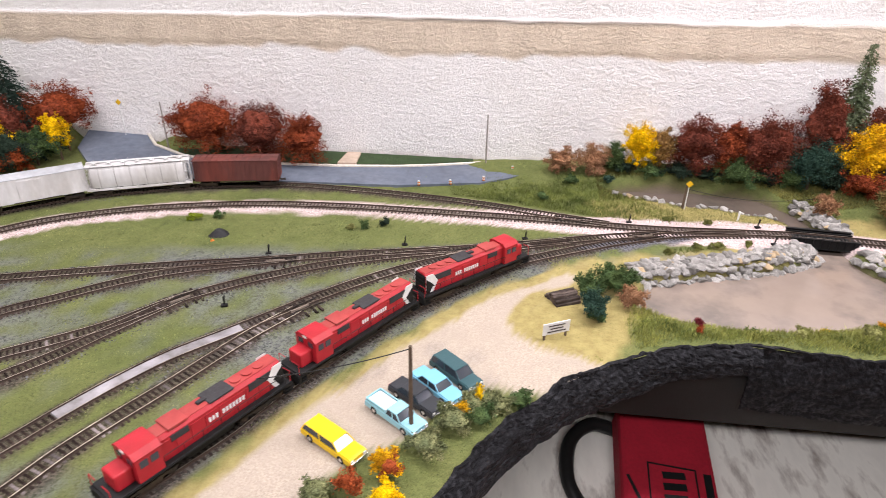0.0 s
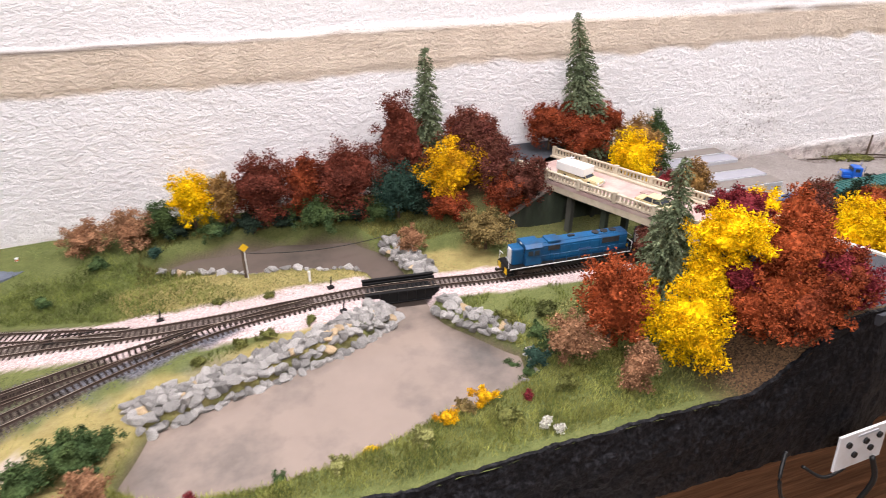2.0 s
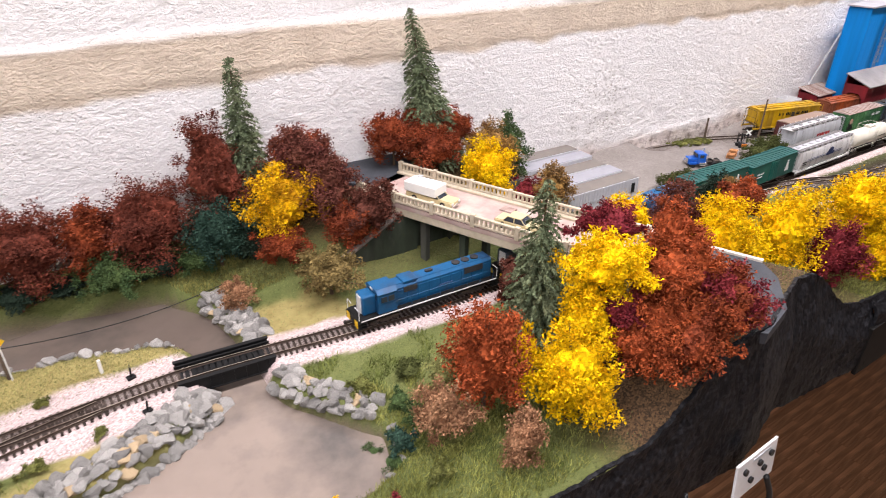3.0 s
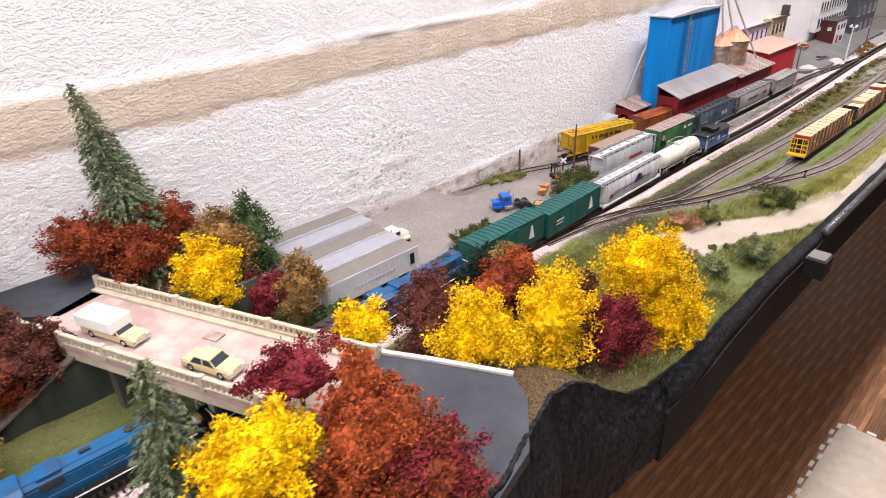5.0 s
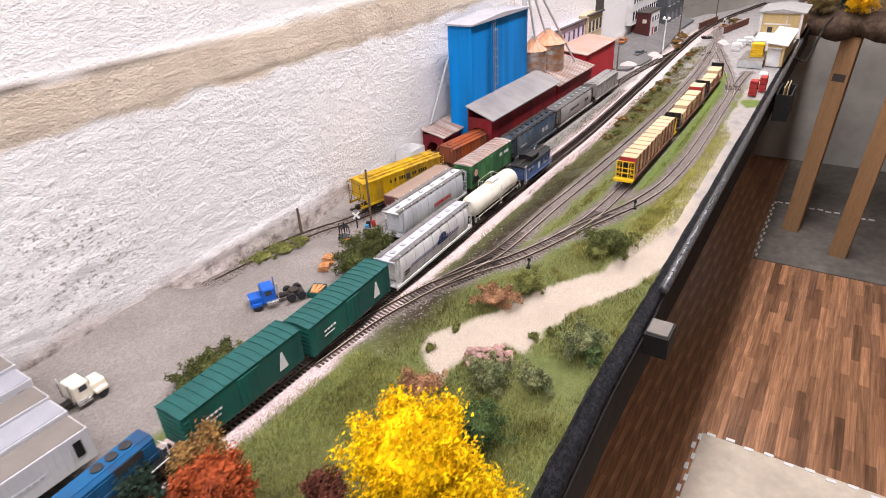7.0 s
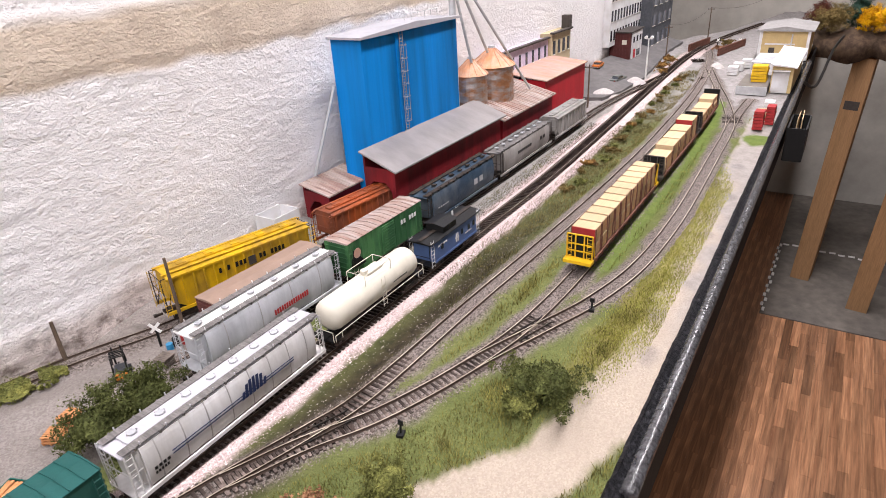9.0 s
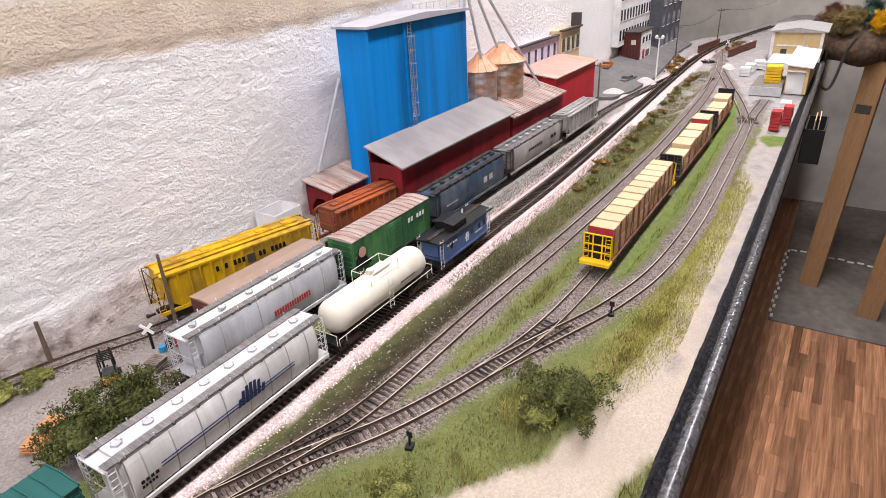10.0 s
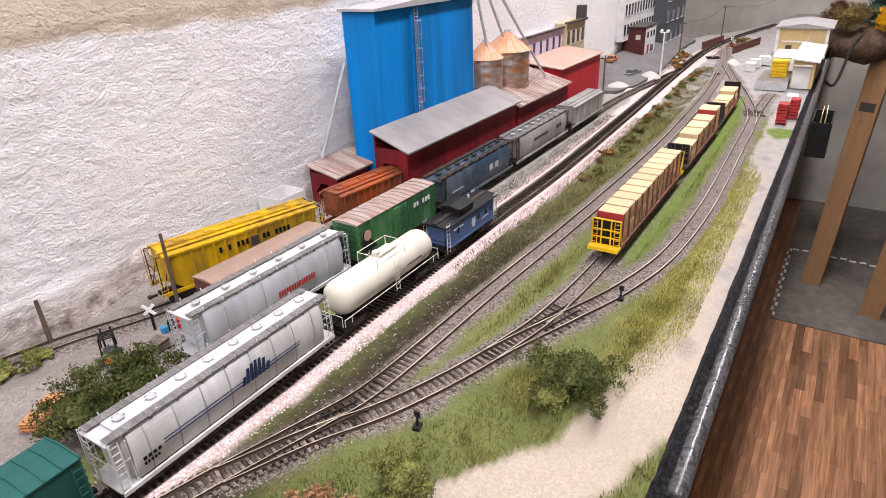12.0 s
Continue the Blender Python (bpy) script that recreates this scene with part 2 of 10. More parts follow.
M["wood"] = mat("raw timber", (0.33, 0.19, 0.09), 0.7, var=0.2, scale=60, stretch=(6, 6, 0.5), second=(0.30, 0.17, 0.08), amount=0.4, patch=20, sharp=0.5)
M["wood_grey"] = mat("grey weathered wood", (0.17, 0.14, 0.12), 0.85, var=0.3, scale=200)
M["pole_grey"] = mat("weathered grey pole wood", (0.28, 0.25, 0.22), 0.85, var=0.25, scale=200)
M["pole"] = mat("pole wood", (0.12, 0.085, 0.06), 0.85, var=0.3, scale=200)
M["pallet"] = mat("orange pallet wood", (0.48, 0.22, 0.09), 0.8, var=0.25, scale=200, island=0.3)
M["ochre"] = mat("pale yellow siding", (0.56, 0.42, 0.20), 0.7, var=0.1, scale=60)
M["lilac"] = mat("lilac-grey brick", (0.56, 0.48, 0.60), 0.85, var=0.2, scale=140)
M["tan_brick"] = mat("tan brick", (0.50, 0.41, 0.26), 0.85, var=0.2, scale=140)
M["maroon_wall"] = mat("maroon siding", (0.085, 0.022, 0.02), 0.7, var=0.15)
M["grey_brick"] = mat("dark grey brick", (0.075, 0.08, 0.09), 0.8, var=0.3, scale=140)
M["window"] = glass_mat("dark window glass", (0.03, 0.035, 0.045))
M["window_pale"] = glass_mat("grey window glass", (0.16, 0.17, 0.2))
M["trim"] = mat("dark trim", (0.06, 0.05, 0.045), 0.6)
M["fascia"] = mat("black fascia paint", (0.009, 0.008, 0.0075), 0.75, var=0.4, scale=30, bump=0.3, bump_scale=90, spec=0.15)
M["black_rough"] = mat("black rough plaster", (0.0075, 0.0075, 0.009), 0.6, var=0.5, scale=300, bump=1.0, bump_scale=520, spec=0.12, second=(0.030, 0.030, 0.034), amount=0.22, patch=200)
M["dirty_grey"] = mat("dirty grey paint", (0.40, 0.385, 0.37), 0.65, var=0.2, scale=60, second=(0.20, 0.185, 0.17), amount=0.5, patch=25, stretch=(1, 1, 0.3), sharp=0.5)
M["laminate"] = mat("brown laminate plank", (0.225, 0.100, 0.050), 0.30, var=0.42, scale=26, stretch=(0.4, 9, 1), piece=0.62, island=0.55, second=(0.40, 0.205, 0.105), amount=0.45, patch=9, sharp=0.4, bump=0.05, spec=0.45)
M["floor_conc"] = mat("bare concrete floor", (0.20, 0.178, 0.152), 0.7, var=0.25, scale=30, second=(0.11, 0.098, 0.086), amount=0.4, patch=6, sharp=0.4)
M["beige_mat"] = mat("beige floor", (0.64, 0.55, 0.44), 0.75, var=0.1, scale=40, second=(0.45, 0.38, 0.30), amount=0.3, patch=8, sharp=0.5)
M["teeth"] = mat("white edging", (0.75, 0.73, 0.70), 0.6, var=0.08)
M["grey_wall"] = mat("grey-green concrete wall", (0.50, 0.48, 0.43), 0.8, var=0.14, scale=12, second=(0.37, 0.35, 0.31), amount=0.4, patch=4, bump=0.4, bump_scale=40, sharp=0.5)
# walls and ceiling out of view, darkened to lower the bounced light
M["plain_wall"] = mat("dark unseen wall", (0.16, 0.14, 0.12), 0.8, var=0.06, scale=8)
M["ceiling"] = mat("dark unseen ceiling", (0.12, 0.105, 0.09), 0.8, var=0.05, scale=8)
M["tyre"] = mat("tyre rubber", (0.015, 0.015, 0.016), 0.8, var=0.2)
M["rubber"] = mat("black cable rubber", (0.012, 0.012, 0.012), 0.4, var=0.2)
M["bag_red"] = mat("red fabric", (0.30, 0.008, 0.022), 0.8, var=0.15, scale=200, bump=0.4, bump_scale=900)
M["chrome"] = mat("chrome", (0.7, 0.7, 0.7), 0.2, 0.9, var=0.05)
M["mast"] = mat("sign white", (0.75, 0.75, 0.72), 0.6, var=0.1)
M["sky_drum"] = mat("blue drum", (0.03, 0.20, 0.38), 0.45, var=0.1)
for key, c in dict(yellow_auto=(0.72, 0.48, 0.01), sky_auto=(0.17, 0.42, 0.56), black_auto=(0.03, 0.033, 0.038), pale_auto=(0.26, 0.50, 0.57), teal_auto=(0.035, 0.085, 0.095),
                   tan_auto=(0.55, 0.46, 0.26), white_auto=(0.75, 0.74, 0.71), blue_auto=(0.01, 0.09, 0.42), orange_auto=(0.50, 0.15, 0.015), grey_auto=(0.13, 0.14, 0.13), cream_auto=(0.68, 0.62, 0.50)).items():
    M[key] = mat(key.replace("_auto", " car paint"), c, 0.3, var=0.06)
LEAF = dict(yellow=(0.86, 0.58, 0.004), orange=(0.36, 0.078, 0.024), redorange=(0.27, 0.058, 0.020), darkred=(0.115, 0.034, 0.023), maroon=(0.165, 0.062, 0.040), crimson=(0.14, 0.018, 0.026),
            tan=(0.30, 0.15, 0.08), green=(0.085, 0.125, 0.042), bluegreen=(0.040, 0.080, 0.056), olive=(0.17, 0.12, 0.045), orangeyellow=(0.45, 0.20, 0.010), brown=(0.11, 0.038, 0.026),
            darkgreen=(0.022, 0.036, 0.024), palegreen=(0.25, 0.25, 0.09), conifer=(0.19, 0.215, 0.12), darkconifer=(0.030, 0.050, 0.038), lime=(0.22, 0.28, 0.02), white=(0.70, 0.68, 0.58), moss=(0.115, 0.125, 0.038), darkmoss=(0.062, 0.072, 0.024), sage=(0.13, 0.155, 0.075), gold=(0.34, 0.19, 0.055))
LEAF_MIX = dict(orangeyellow=(0.84, 0.50, 0.006), redorange=(0.17, 0.040, 0.020), darkred=(0.17, 0.044, 0.026), maroon=(0.12, 0.036, 0.028), orange=(0.27, 0.060, 0.022), crimson=(0.23, 0.034, 0.038), yellow=(0.74, 0.42, 0.004),
                gold=(0.18, 0.105, 0.045), tan=(0.36, 0.20, 0.11), green=(0.045, 0.080, 0.032), olive=(0.21, 0.155, 0.06), sage=(0.22, 0.22, 0.10), conifer=(0.12, 0.155, 0.085), moss=(0.19, 0.19, 0.055), darkmoss=(0.10, 0.11, 0.035), bluegreen=(0.026, 0.055, 0.042))
for key, c in LEAF.items():
    M["leaf_" + key] = mat(key + " foliage", c, 0.9, var=0.25, scale=60, bump=0, island=0.5, spec=0.08, second=LEAF_MIX.get(key), amount=0.42, patch=38, sharp=0.25)
M["bark"] = mat("bark", (0.10, 0.065, 0.04), 0.9, var=0.3, scale=200)
M["grass_blade"] = mat("grass fibre", (0.125, 0.165, 0.052), 0.9, var=0.45, scale=30, bump=0, island=0.6, second=(0.26, 0.285, 0.105), amount=0.45, patch=9, sharp=0.4, spec=0.15)
M["grass_yard"] = mat("yard grass fibre", (0.108, 0.106, 0.026), 0.9, var=0.45, scale=22, bump=0, island=0.65, second=(0.31, 0.28, 0.085), amount=0.45, patch=34, sharp=0.4, spec=0.15)
M["grass_olive"] = mat("dry olive grass fibre", (0.066, 0.052, 0.028), 0.9, var=0.4, scale=24, bump=0, island=0.6, second=(0.135, 0.125, 0.050), amount=0.45, patch=22, sharp=0.4, spec=0.15)
M["grass_hay"] = mat("hay-coloured grass fibre", (0.155, 0.13, 0.055), 0.9, var=0.4, scale=24, bump=0, island=0.6, second=(0.28, 0.235, 0.10), amount=0.5, patch=22, sharp=0.4, spec=0.15)
M["grass_lime"] = mat("pale lime grass fibre", (0.36, 0.36, 0.085), 0.9, var=0.3, scale=20, bump=0, island=0.45, spec=0.15)
M["grass_bank"] = mat("bank grass fibre", (0.10, 0.135, 0.03), 0.9, var=0.4, scale=26, bump=0, island=0.5, second=(0.20, 0.23, 0.06), amount=0.45, patch=26, sharp=0.3, spec=0.15)
M["grass_shore"] = mat("bright shore grass fibre", (0.25, 0.27, 0.07), 0.9, var=0.35, scale=30, bump=0, island=0.45, second=(0.36, 0.36, 0.10), amount=0.45, patch=40, sharp=0.3, spec=0.15)
M["grass_straw"] = mat("straw grass fibre", (0.36, 0.33, 0.135), 0.9, var=0.3, scale=20, bump=0, island=0.45, spec=0.15)


# ---- mesh tools ----
def box(bm, c, s, rz=0.0, bevel=0.0, top=None):
    """A box of size s centred at c; top scales its upper face."""
    g = bmesh.ops.create_cube(bm, size=1.0)["verts"]
    if top:
        for v in g:
            if v.co.z > 0:
                v.co.x *= top[0]
                v.co.y *= top[1]
    bmesh.ops.transform(bm, matrix=Matrix.Translation(c) @ Matrix.Rotation(rz, 4, "Z") @ Matrix.Diagonal((*s, 1)), verts=g)
    if bevel:
        e = list({e for v in g for e in v.link_edges})
        bmesh.ops.bevel(bm, geom=e, offset=bevel, segments=2, affect="EDGES", profile=0.5)
    return bm


def rod(bm, a, b, r, seg=8, r2=None):
    a, b = Vector(a), Vector(b)
    d = b - a
    m = Matrix.Translation((a + b) / 2) @ d.to_track_quat("Z", "Y").to_matrix().to_4x4()
    bmesh.ops.create_cone(bm, cap_ends=True, segments=seg, radius1=r, radius2=r if r2 is None else r2, depth=d.length, matrix=m)
    return bm


def prism(bm, prof, x0, x1, axis="x"):
    """Extrude a closed profile of (y, z) along x, or of (x, z) along y."""
    def at(p, k):
        return (k, p[0], p[1]) if axis == "x" else (p[0], k, p[1])
    a = [bm.verts.new(at(p, x0)) for p in prof]
    b = [bm.verts.new(at(p, x1)) for p in prof]
    n = len(prof)
    bm.faces.new(a)
    bm.faces.new(b[::-1])
    for i in range(n):
        bm.faces.new((a[i], b[i], b[(i + 1) % n], a[(i + 1) % n]))
    bmesh.ops.recalc_face_normals(bm, faces=bm.faces)
    return bm


def B():
    return bmesh.new()


def mesh_of(name, bm, material, flat=True):
    me = bpy.data.meshes.new(name)
    bm.to_mesh(me)
    bm.free()
    if material:
        me.materials.append(material)
    if not flat:
        for p in me.polygons:
            p.use_smooth = True
    return me


def part(name, bm, material, parent, label="", flat=True):
    ob = new(name, mesh_of(name, bm, material, flat))
    ob.parent = parent
    if label:
        tagged(ob, label=label)
    return ob


def thing(name, m, label, category, group="", kind=""):
    ob = new(name)
    ob.empty_display_size = 0.02
    ob.matrix_basis = m
    return tagged(ob, label, category, group, kind)


def solo(name, bm, material, label, category, group="", kind="", m=None, flat=True):
    ob = new(name, mesh_of(name, bm, material, flat))
    if m is not None:
        ob.matrix_basis = m
    return tagged(ob, label, category, group, kind)


def raw(name, verts, faces, material, flat=True):
    me = bpy.data.meshes.new(name)
    me.from_pydata(verts, [], faces)
    me.materials.append(material)
    if not flat:
        me.polygons.foreach_set("use_smooth", [True] * len(me.polygons))
    return me


def quads(name, V, material):
    """A mesh of loose small faces from an array of n x k corners."""
    n, k = V.shape[:2]
    me = bpy.data.meshes.new(name)
    me.vertices.add(n * k)
    me.vertices.foreach_set("co", np.ascontiguousarray(V, dtype=np.float32).ravel())
    me.loops.add(n * k)
    me.loops.foreach_set("vertex_index", np.arange(n * k, dtype=np.int32))
    me.polygons.add(n)
    me.polygons.foreach_set("loop_start", np.arange(0, n * k, k, dtype=np.int32))
    me.update(calc_edges=True)
    me.materials.append(material)
    return me

# ---- plan: tracks, water, surfaces ----
LINE = {}
LINE["main"] = [(-0.72, 0.66), (-0.653, 0.754), (-0.598, 0.803), (-0.530, 0.841), (-0.452, 0.870), (-0.323, 0.902), (-0.183, 0.914), (-0.05, 0.914), (0.139, 0.909), (0.30, 0.899),
                (0.439, 0.904), (0.526, 0.907), (0.609, 0.900), (0.699, 0.889), (0.83, 0.882), (1.0, 0.893), (1.15, 0.908), (1.29, 0.917), (1.435, 0.919), (1.62, 0.928), (1.83, 0.933), (2.12, 0.934), (2.38, 0.934), (2.82, 0.950), (3.236, 0.968), (3.66, 0.977), (4.03, 0.947), (4.5, 0.86)]
LINE["siding"] = [(-0.78, 0.72), (-0.702, 0.815), (-0.609, 0.890), (-0.448, 0.960), (-0.305, 0.988), (-0.203, 0.987), (-0.101, 0.979), (0.046, 0.957), (0.148, 0.931), (0.25, 0.906)]
LINE["loco"] = [(-0.24, 0.25), (-0.202, 0.326), (-0.181, 0.361), (-0.152, 0.408), (-0.128, 0.457), (-0.082, 0.535), (-0.034, 0.610), (0.030, 0.684), (0.108, 0.760), (0.184, 0.806), (0.261, 0.846), (0.350, 0.882), (0.46, 0.903)]
LINE["c1"] = [(-0.62, 0.60), (-0.550, 0.627), (-0.455, 0.658), (-0.355, 0.688), (-0.248, 0.716), (-0.139, 0.748), (-0.062, 0.767), (0.016, 0.787), (0.120, 0.818), (0.230, 0.855), (0.32, 0.880)]
LINE["c2"] = [(-0.54, 0.50), (-0.493, 0.556), (-0.449, 0.593), (-0.401, 0.634), (-0.345, 0.671), (-0.280, 0.698), (-0.21, 0.724)]
LINE["c3"] = [(-0.50, 0.43), (-0.433, 0.483), (-0.392, 0.514), (-0.349, 0.552), (-0.306, 0.606), (-0.258, 0.648), (-0.200, 0.689), (-0.133, 0.727), (-0.060, 0.757), (0.017, 0.783)]
LINE["c4"] = [(-0.45, 0.39), (-0.406, 0.450), (-0.375, 0.491), (-0.342, 0.546), (-0.300, 0.612)]
LINE["d1"] = [(-0.38, 0.28), (-0.337, 0.364), (-0.316, 0.408), (-0.290, 0.456), (-0.258, 0.504), (-0.214, 0.552), (-0.168, 0.603), (-0.143, 0.632), (-0.086, 0.688), (-0.039, 0.726), (0.018, 0.762), (0.096, 0.801), (0.19, 0.838)]
LINE["d2"] = [(-0.33, 0.25), (-0.299, 0.317), (-0.283, 0.362), (-0.261, 0.408), (-0.233, 0.461), (-0.203, 0.522), (-0.185, 0.556), (-0.150, 0.612)]
LINE["t1"] = [(1.45, 0.912), (1.55, 0.907), (1.639, 0.890), (1.735, 0.866), (1.80, 0.853), (1.976, 0.846), (2.161, 0.836), (2.425, 0.828), (2.686, 0.829), (3.046, 0.842), (3.35, 0.868), (3.6, 0.905), (3.8, 0.945)]
LINE["t2"] = [(1.66, 0.884), (1.723, 0.858), (1.775, 0.829), (1.832, 0.806), (1.894, 0.786), (1.965, 0.758), (2.041, 0.730), (2.146, 0.709), (2.312, 0.702), (2.562, 0.708), (2.807, 0.718), (3.0, 0.757), (3.204, 0.814), (3.42, 0.872)]
LINE["t3"] = [(1.87, 0.794), (1.955, 0.776), (2.075, 0.768), (2.234, 0.768), (2.468, 0.768), (2.757, 0.772), (3.032, 0.788), (3.2, 0.815)]
LINE["t4"] = [(2.74, 0.713), (2.9, 0.718), (3.06, 0.715)]
LINE["s1"] = [(1.70, 1.008), (1.90, 1.006), (2.095, 1.005), (2.350, 1.005), (2.582, 1.006), (2.841, 1.010), (3.052, 0.996), (3.28, 0.972)]
LINE["s2"] = [(1.74, 1.044), (1.86, 1.041), (1.99, 1.038)]
LINE["gk"] = [(1.52, 1.168), (1.61, 1.163), (1.70, 1.148), (1.78, 1.121), (1.88, 1.093), (1.985, 1.076), (2.10, 1.062), (2.25, 1.06)]
POND = [(0.262, 0.690), (0.285, 0.752), (0.36, 0.778), (0.42, 0.800), (0.50, 0.826), (0.545, 0.858), (0.553, 0.90), (0.548, 0.965), (0.52, 0.993), (0.45, 1.010), (0.395, 1.020), (0.32, 1.045), (0.265, 1.072),
        (0.316, 1.098), (0.433, 1.104), (0.54, 1.082), (0.582, 1.01), (0.592, 0.94), (0.594, 0.86), (0.603, 0.828), (0.635, 0.784), (0.660, 0.747), (0.648, 0.708), (0.60, 0.692), (0.55, 0.684), (0.508, 0.674), (0.47, 0.662), (0.39, 0.654), (0.31, 0.660)]
LOT = [(-0.25, 0.14), (-0.158, 0.320), (-0.108, 0.418), (-0.020, 0.552), (0.068, 0.665), (0.178, 0.750), (0.192, 0.736), (0.115, 0.672), (0.096, 0.638), (0.104, 0.602), (0.140, 0.575), (0.215, 0.545), (0.175, 0.515), (0.137, 0.497), (0.070, 0.500), (0.045, 0.470), (0.0, 0.418), (-0.06, 0.366), (-0.10, 0.30), (-0.13, 0.14)]
DRYGRASS = [(-0.215, 0.22), (-0.172, 0.33), (-0.100, 0.452), (-0.030, 0.575), (0.06, 0.685), (0.13, 0.745), (0.20, 0.785), (0.30, 0.825), (0.42, 0.858), (0.52, 0.885), (0.50, 0.84), (0.30, 0.765), (0.245, 0.70), (0.25, 0.65), (0.225, 0.57), (0.16, 0.51), (0.09, 0.58), (0.0, 0.50), (-0.12, 0.33), (-0.18, 0.20)]
SAND = [(1.519, 0.808), (1.542, 0.826), (1.575, 0.826), (1.607, 0.812), (1.665, 0.777), (1.69, 0.773), (1.756, 0.746), (1.802, 0.711), (1.87, 0.692), (1.938, 0.686), (2.034, 0.672), (2.154, 0.676), (2.29, 0.676), (2.5, 0.682), (2.75, 0.685), (3.1, 0.69), (3.4, 0.72), (3.5, 0.60), (2.3, 0.60), (1.87, 0.60), (1.848, 0.64), (1.792, 0.656), (1.74, 0.685), (1.694, 0.706), (1.667, 0.709), (1.623, 0.717), (1.591, 0.723), (1.586, 0.746), (1.563, 0.758), (1.539, 0.772), (1.507, 0.779)]
YARD = [(1.05, 1.25), (1.08, 1.0), (1.12, 0.955), (1.27, 0.962), (1.45, 0.968), (1.60, 0.985), (1.72, 1.01), (1.85, 1.03), (2.0, 1.25)]
LUSH = [(2.30, 0.735), (2.5, 0.732), (2.8, 0.742), (3.02, 0.758), (3.02, 0.772), (2.6, 0.762), (2.1, 0.762), (2.12, 0.735)]
DRY2 = [(0.24, 0.935), (0.40, 0.945), (0.53, 0.945), (0.545, 0.97), (0.42, 1.003), (0.30, 1.03), (0.22, 1.0)]
DRY3 = [(0.605, 0.925), (0.70, 0.918), (0.73, 0.935), (0.70, 0.985), (0.62, 0.99)]
COAL = [(0.19, 0.822), (0.29, 0.866), (0.37, 0.888), (0.385, 0.872), (0.30, 0.842), (0.23, 0.815)]
ROAD_B = [(-0.80, 1.22), (-0.765, 1.10), (-0.70, 1.035), (-0.58, 1.010), (-0.45, 1.006), (-0.312, 1.008), (-0.108, 1.018), (0.041, 1.052), (0.10, 1.090), (0.165, 1.150), (0.16, 1.180), (0.035, 1.155), (-0.05, 1.128), (-0.125, 1.110), (-0.23, 1.096), (-0.342, 1.090), (-0.46, 1.085), (-0.54, 1.098), (-0.62, 1.135), (-0.67, 1.19), (-0.68, 1.23)]


def ground(X, Y):
    """Terrain height and its surface weights."""
    X, Y = np.asarray(X, float), np.asarray(Y, float)
    base = G(X) - 0.0065
    dt = np.full(X.shape, 9.0)
    for pts in LINE.values():
        dt = np.minimum(dt, line_dist(pts, X, Y))
    lump = 0.0025 * wave(X, Y, 45, 1) + 0.0015 * wave(X, Y, 130, 2)
    z = base + (0.0026 + 0.0009 * (1 - smooth(0.30, 0.45, X))) * (1 - smooth(0.015, 0.026, dt)) + lump * smooth(0.016, 0.05, dt)
    z = z + 0.0009 * (1 - smooth(0.013, 0.024, dt)) * smooth(1.62, 1.95, X) * smooth(0.02, 0.03, line_dist(LINE["main"], X, Y))
    z = z + 0.0012 * (1 - smooth(0.013, 0.024, line_dist(LINE["gk"], X, Y)))
    # wooded rise behind the overpass and by the wall
    rise = 0.075 * smooth(0.965, 1.10, Y) * smooth(0.60, 0.80, X) * (1 - smooth(0.99, 1.10, X))
    rise += 0.020 * smooth(1.03, 1.16, Y) * (1 - smooth(0.60, 0.8, X)) * smooth(-0.1, 0.3, X)
    rise += 0.045 * smooth(1.06, 1.2, Y) * (1 - smooth(-0.75, -0.4, X)) * smooth(0.0, 0.05, signed(ROAD_B, X, Y))
    # bed of the back road, which climbs to the wall at its far end
    bed = 1 - smooth(0.0, 0.012, signed(ROAD_B, X, Y))
    rise += bed * 0.027 * np.clip((Y - 1.06) / 0.14, 0, 1) * np.clip((-0.45 - X) / 0.3, 0, 1)
    # embankment that carries the road to the front edge
    d = line_dist([(0.955, 0.735), (1.00, 0.67), (1.06, 0.635)], X, Y)
    rise += (0.098 - G(X)) * (1 - smooth(0.055, 0.175, d)) * (1 - smooth(0.78, 0.85, Y)) * (1 - 0.75 * smooth(0.02, 0.16, 0.93 - X))
    # gravel yard climbs to the wall
    rise += 0.026 * smooth(1.02, 1.19, Y) * smooth(1.2, 1.5, X) * (1 - smooth(2.0, 2.2, X)) * smooth(0.020, 0.075, line_dist(LINE["gk"], X, Y))
    z = z + rise
    dp = signed(POND, X, Y)
    wet = 1 - smooth(-0.008, 0.014, dp + 0.004 * wave(X, Y, 60, 5))
    z = z * (1 - wet) + (G(X) - 0.034) * wet
    # trackside ditch between main line and first yard track
    z = z - 0.006 * smooth(1.6, 1.8, X) * np.exp(-((Y - 0.885 + 0.02 * (X < 1.8)) / 0.016) ** 2) * (X < 3.3)
    return z, dt, dp


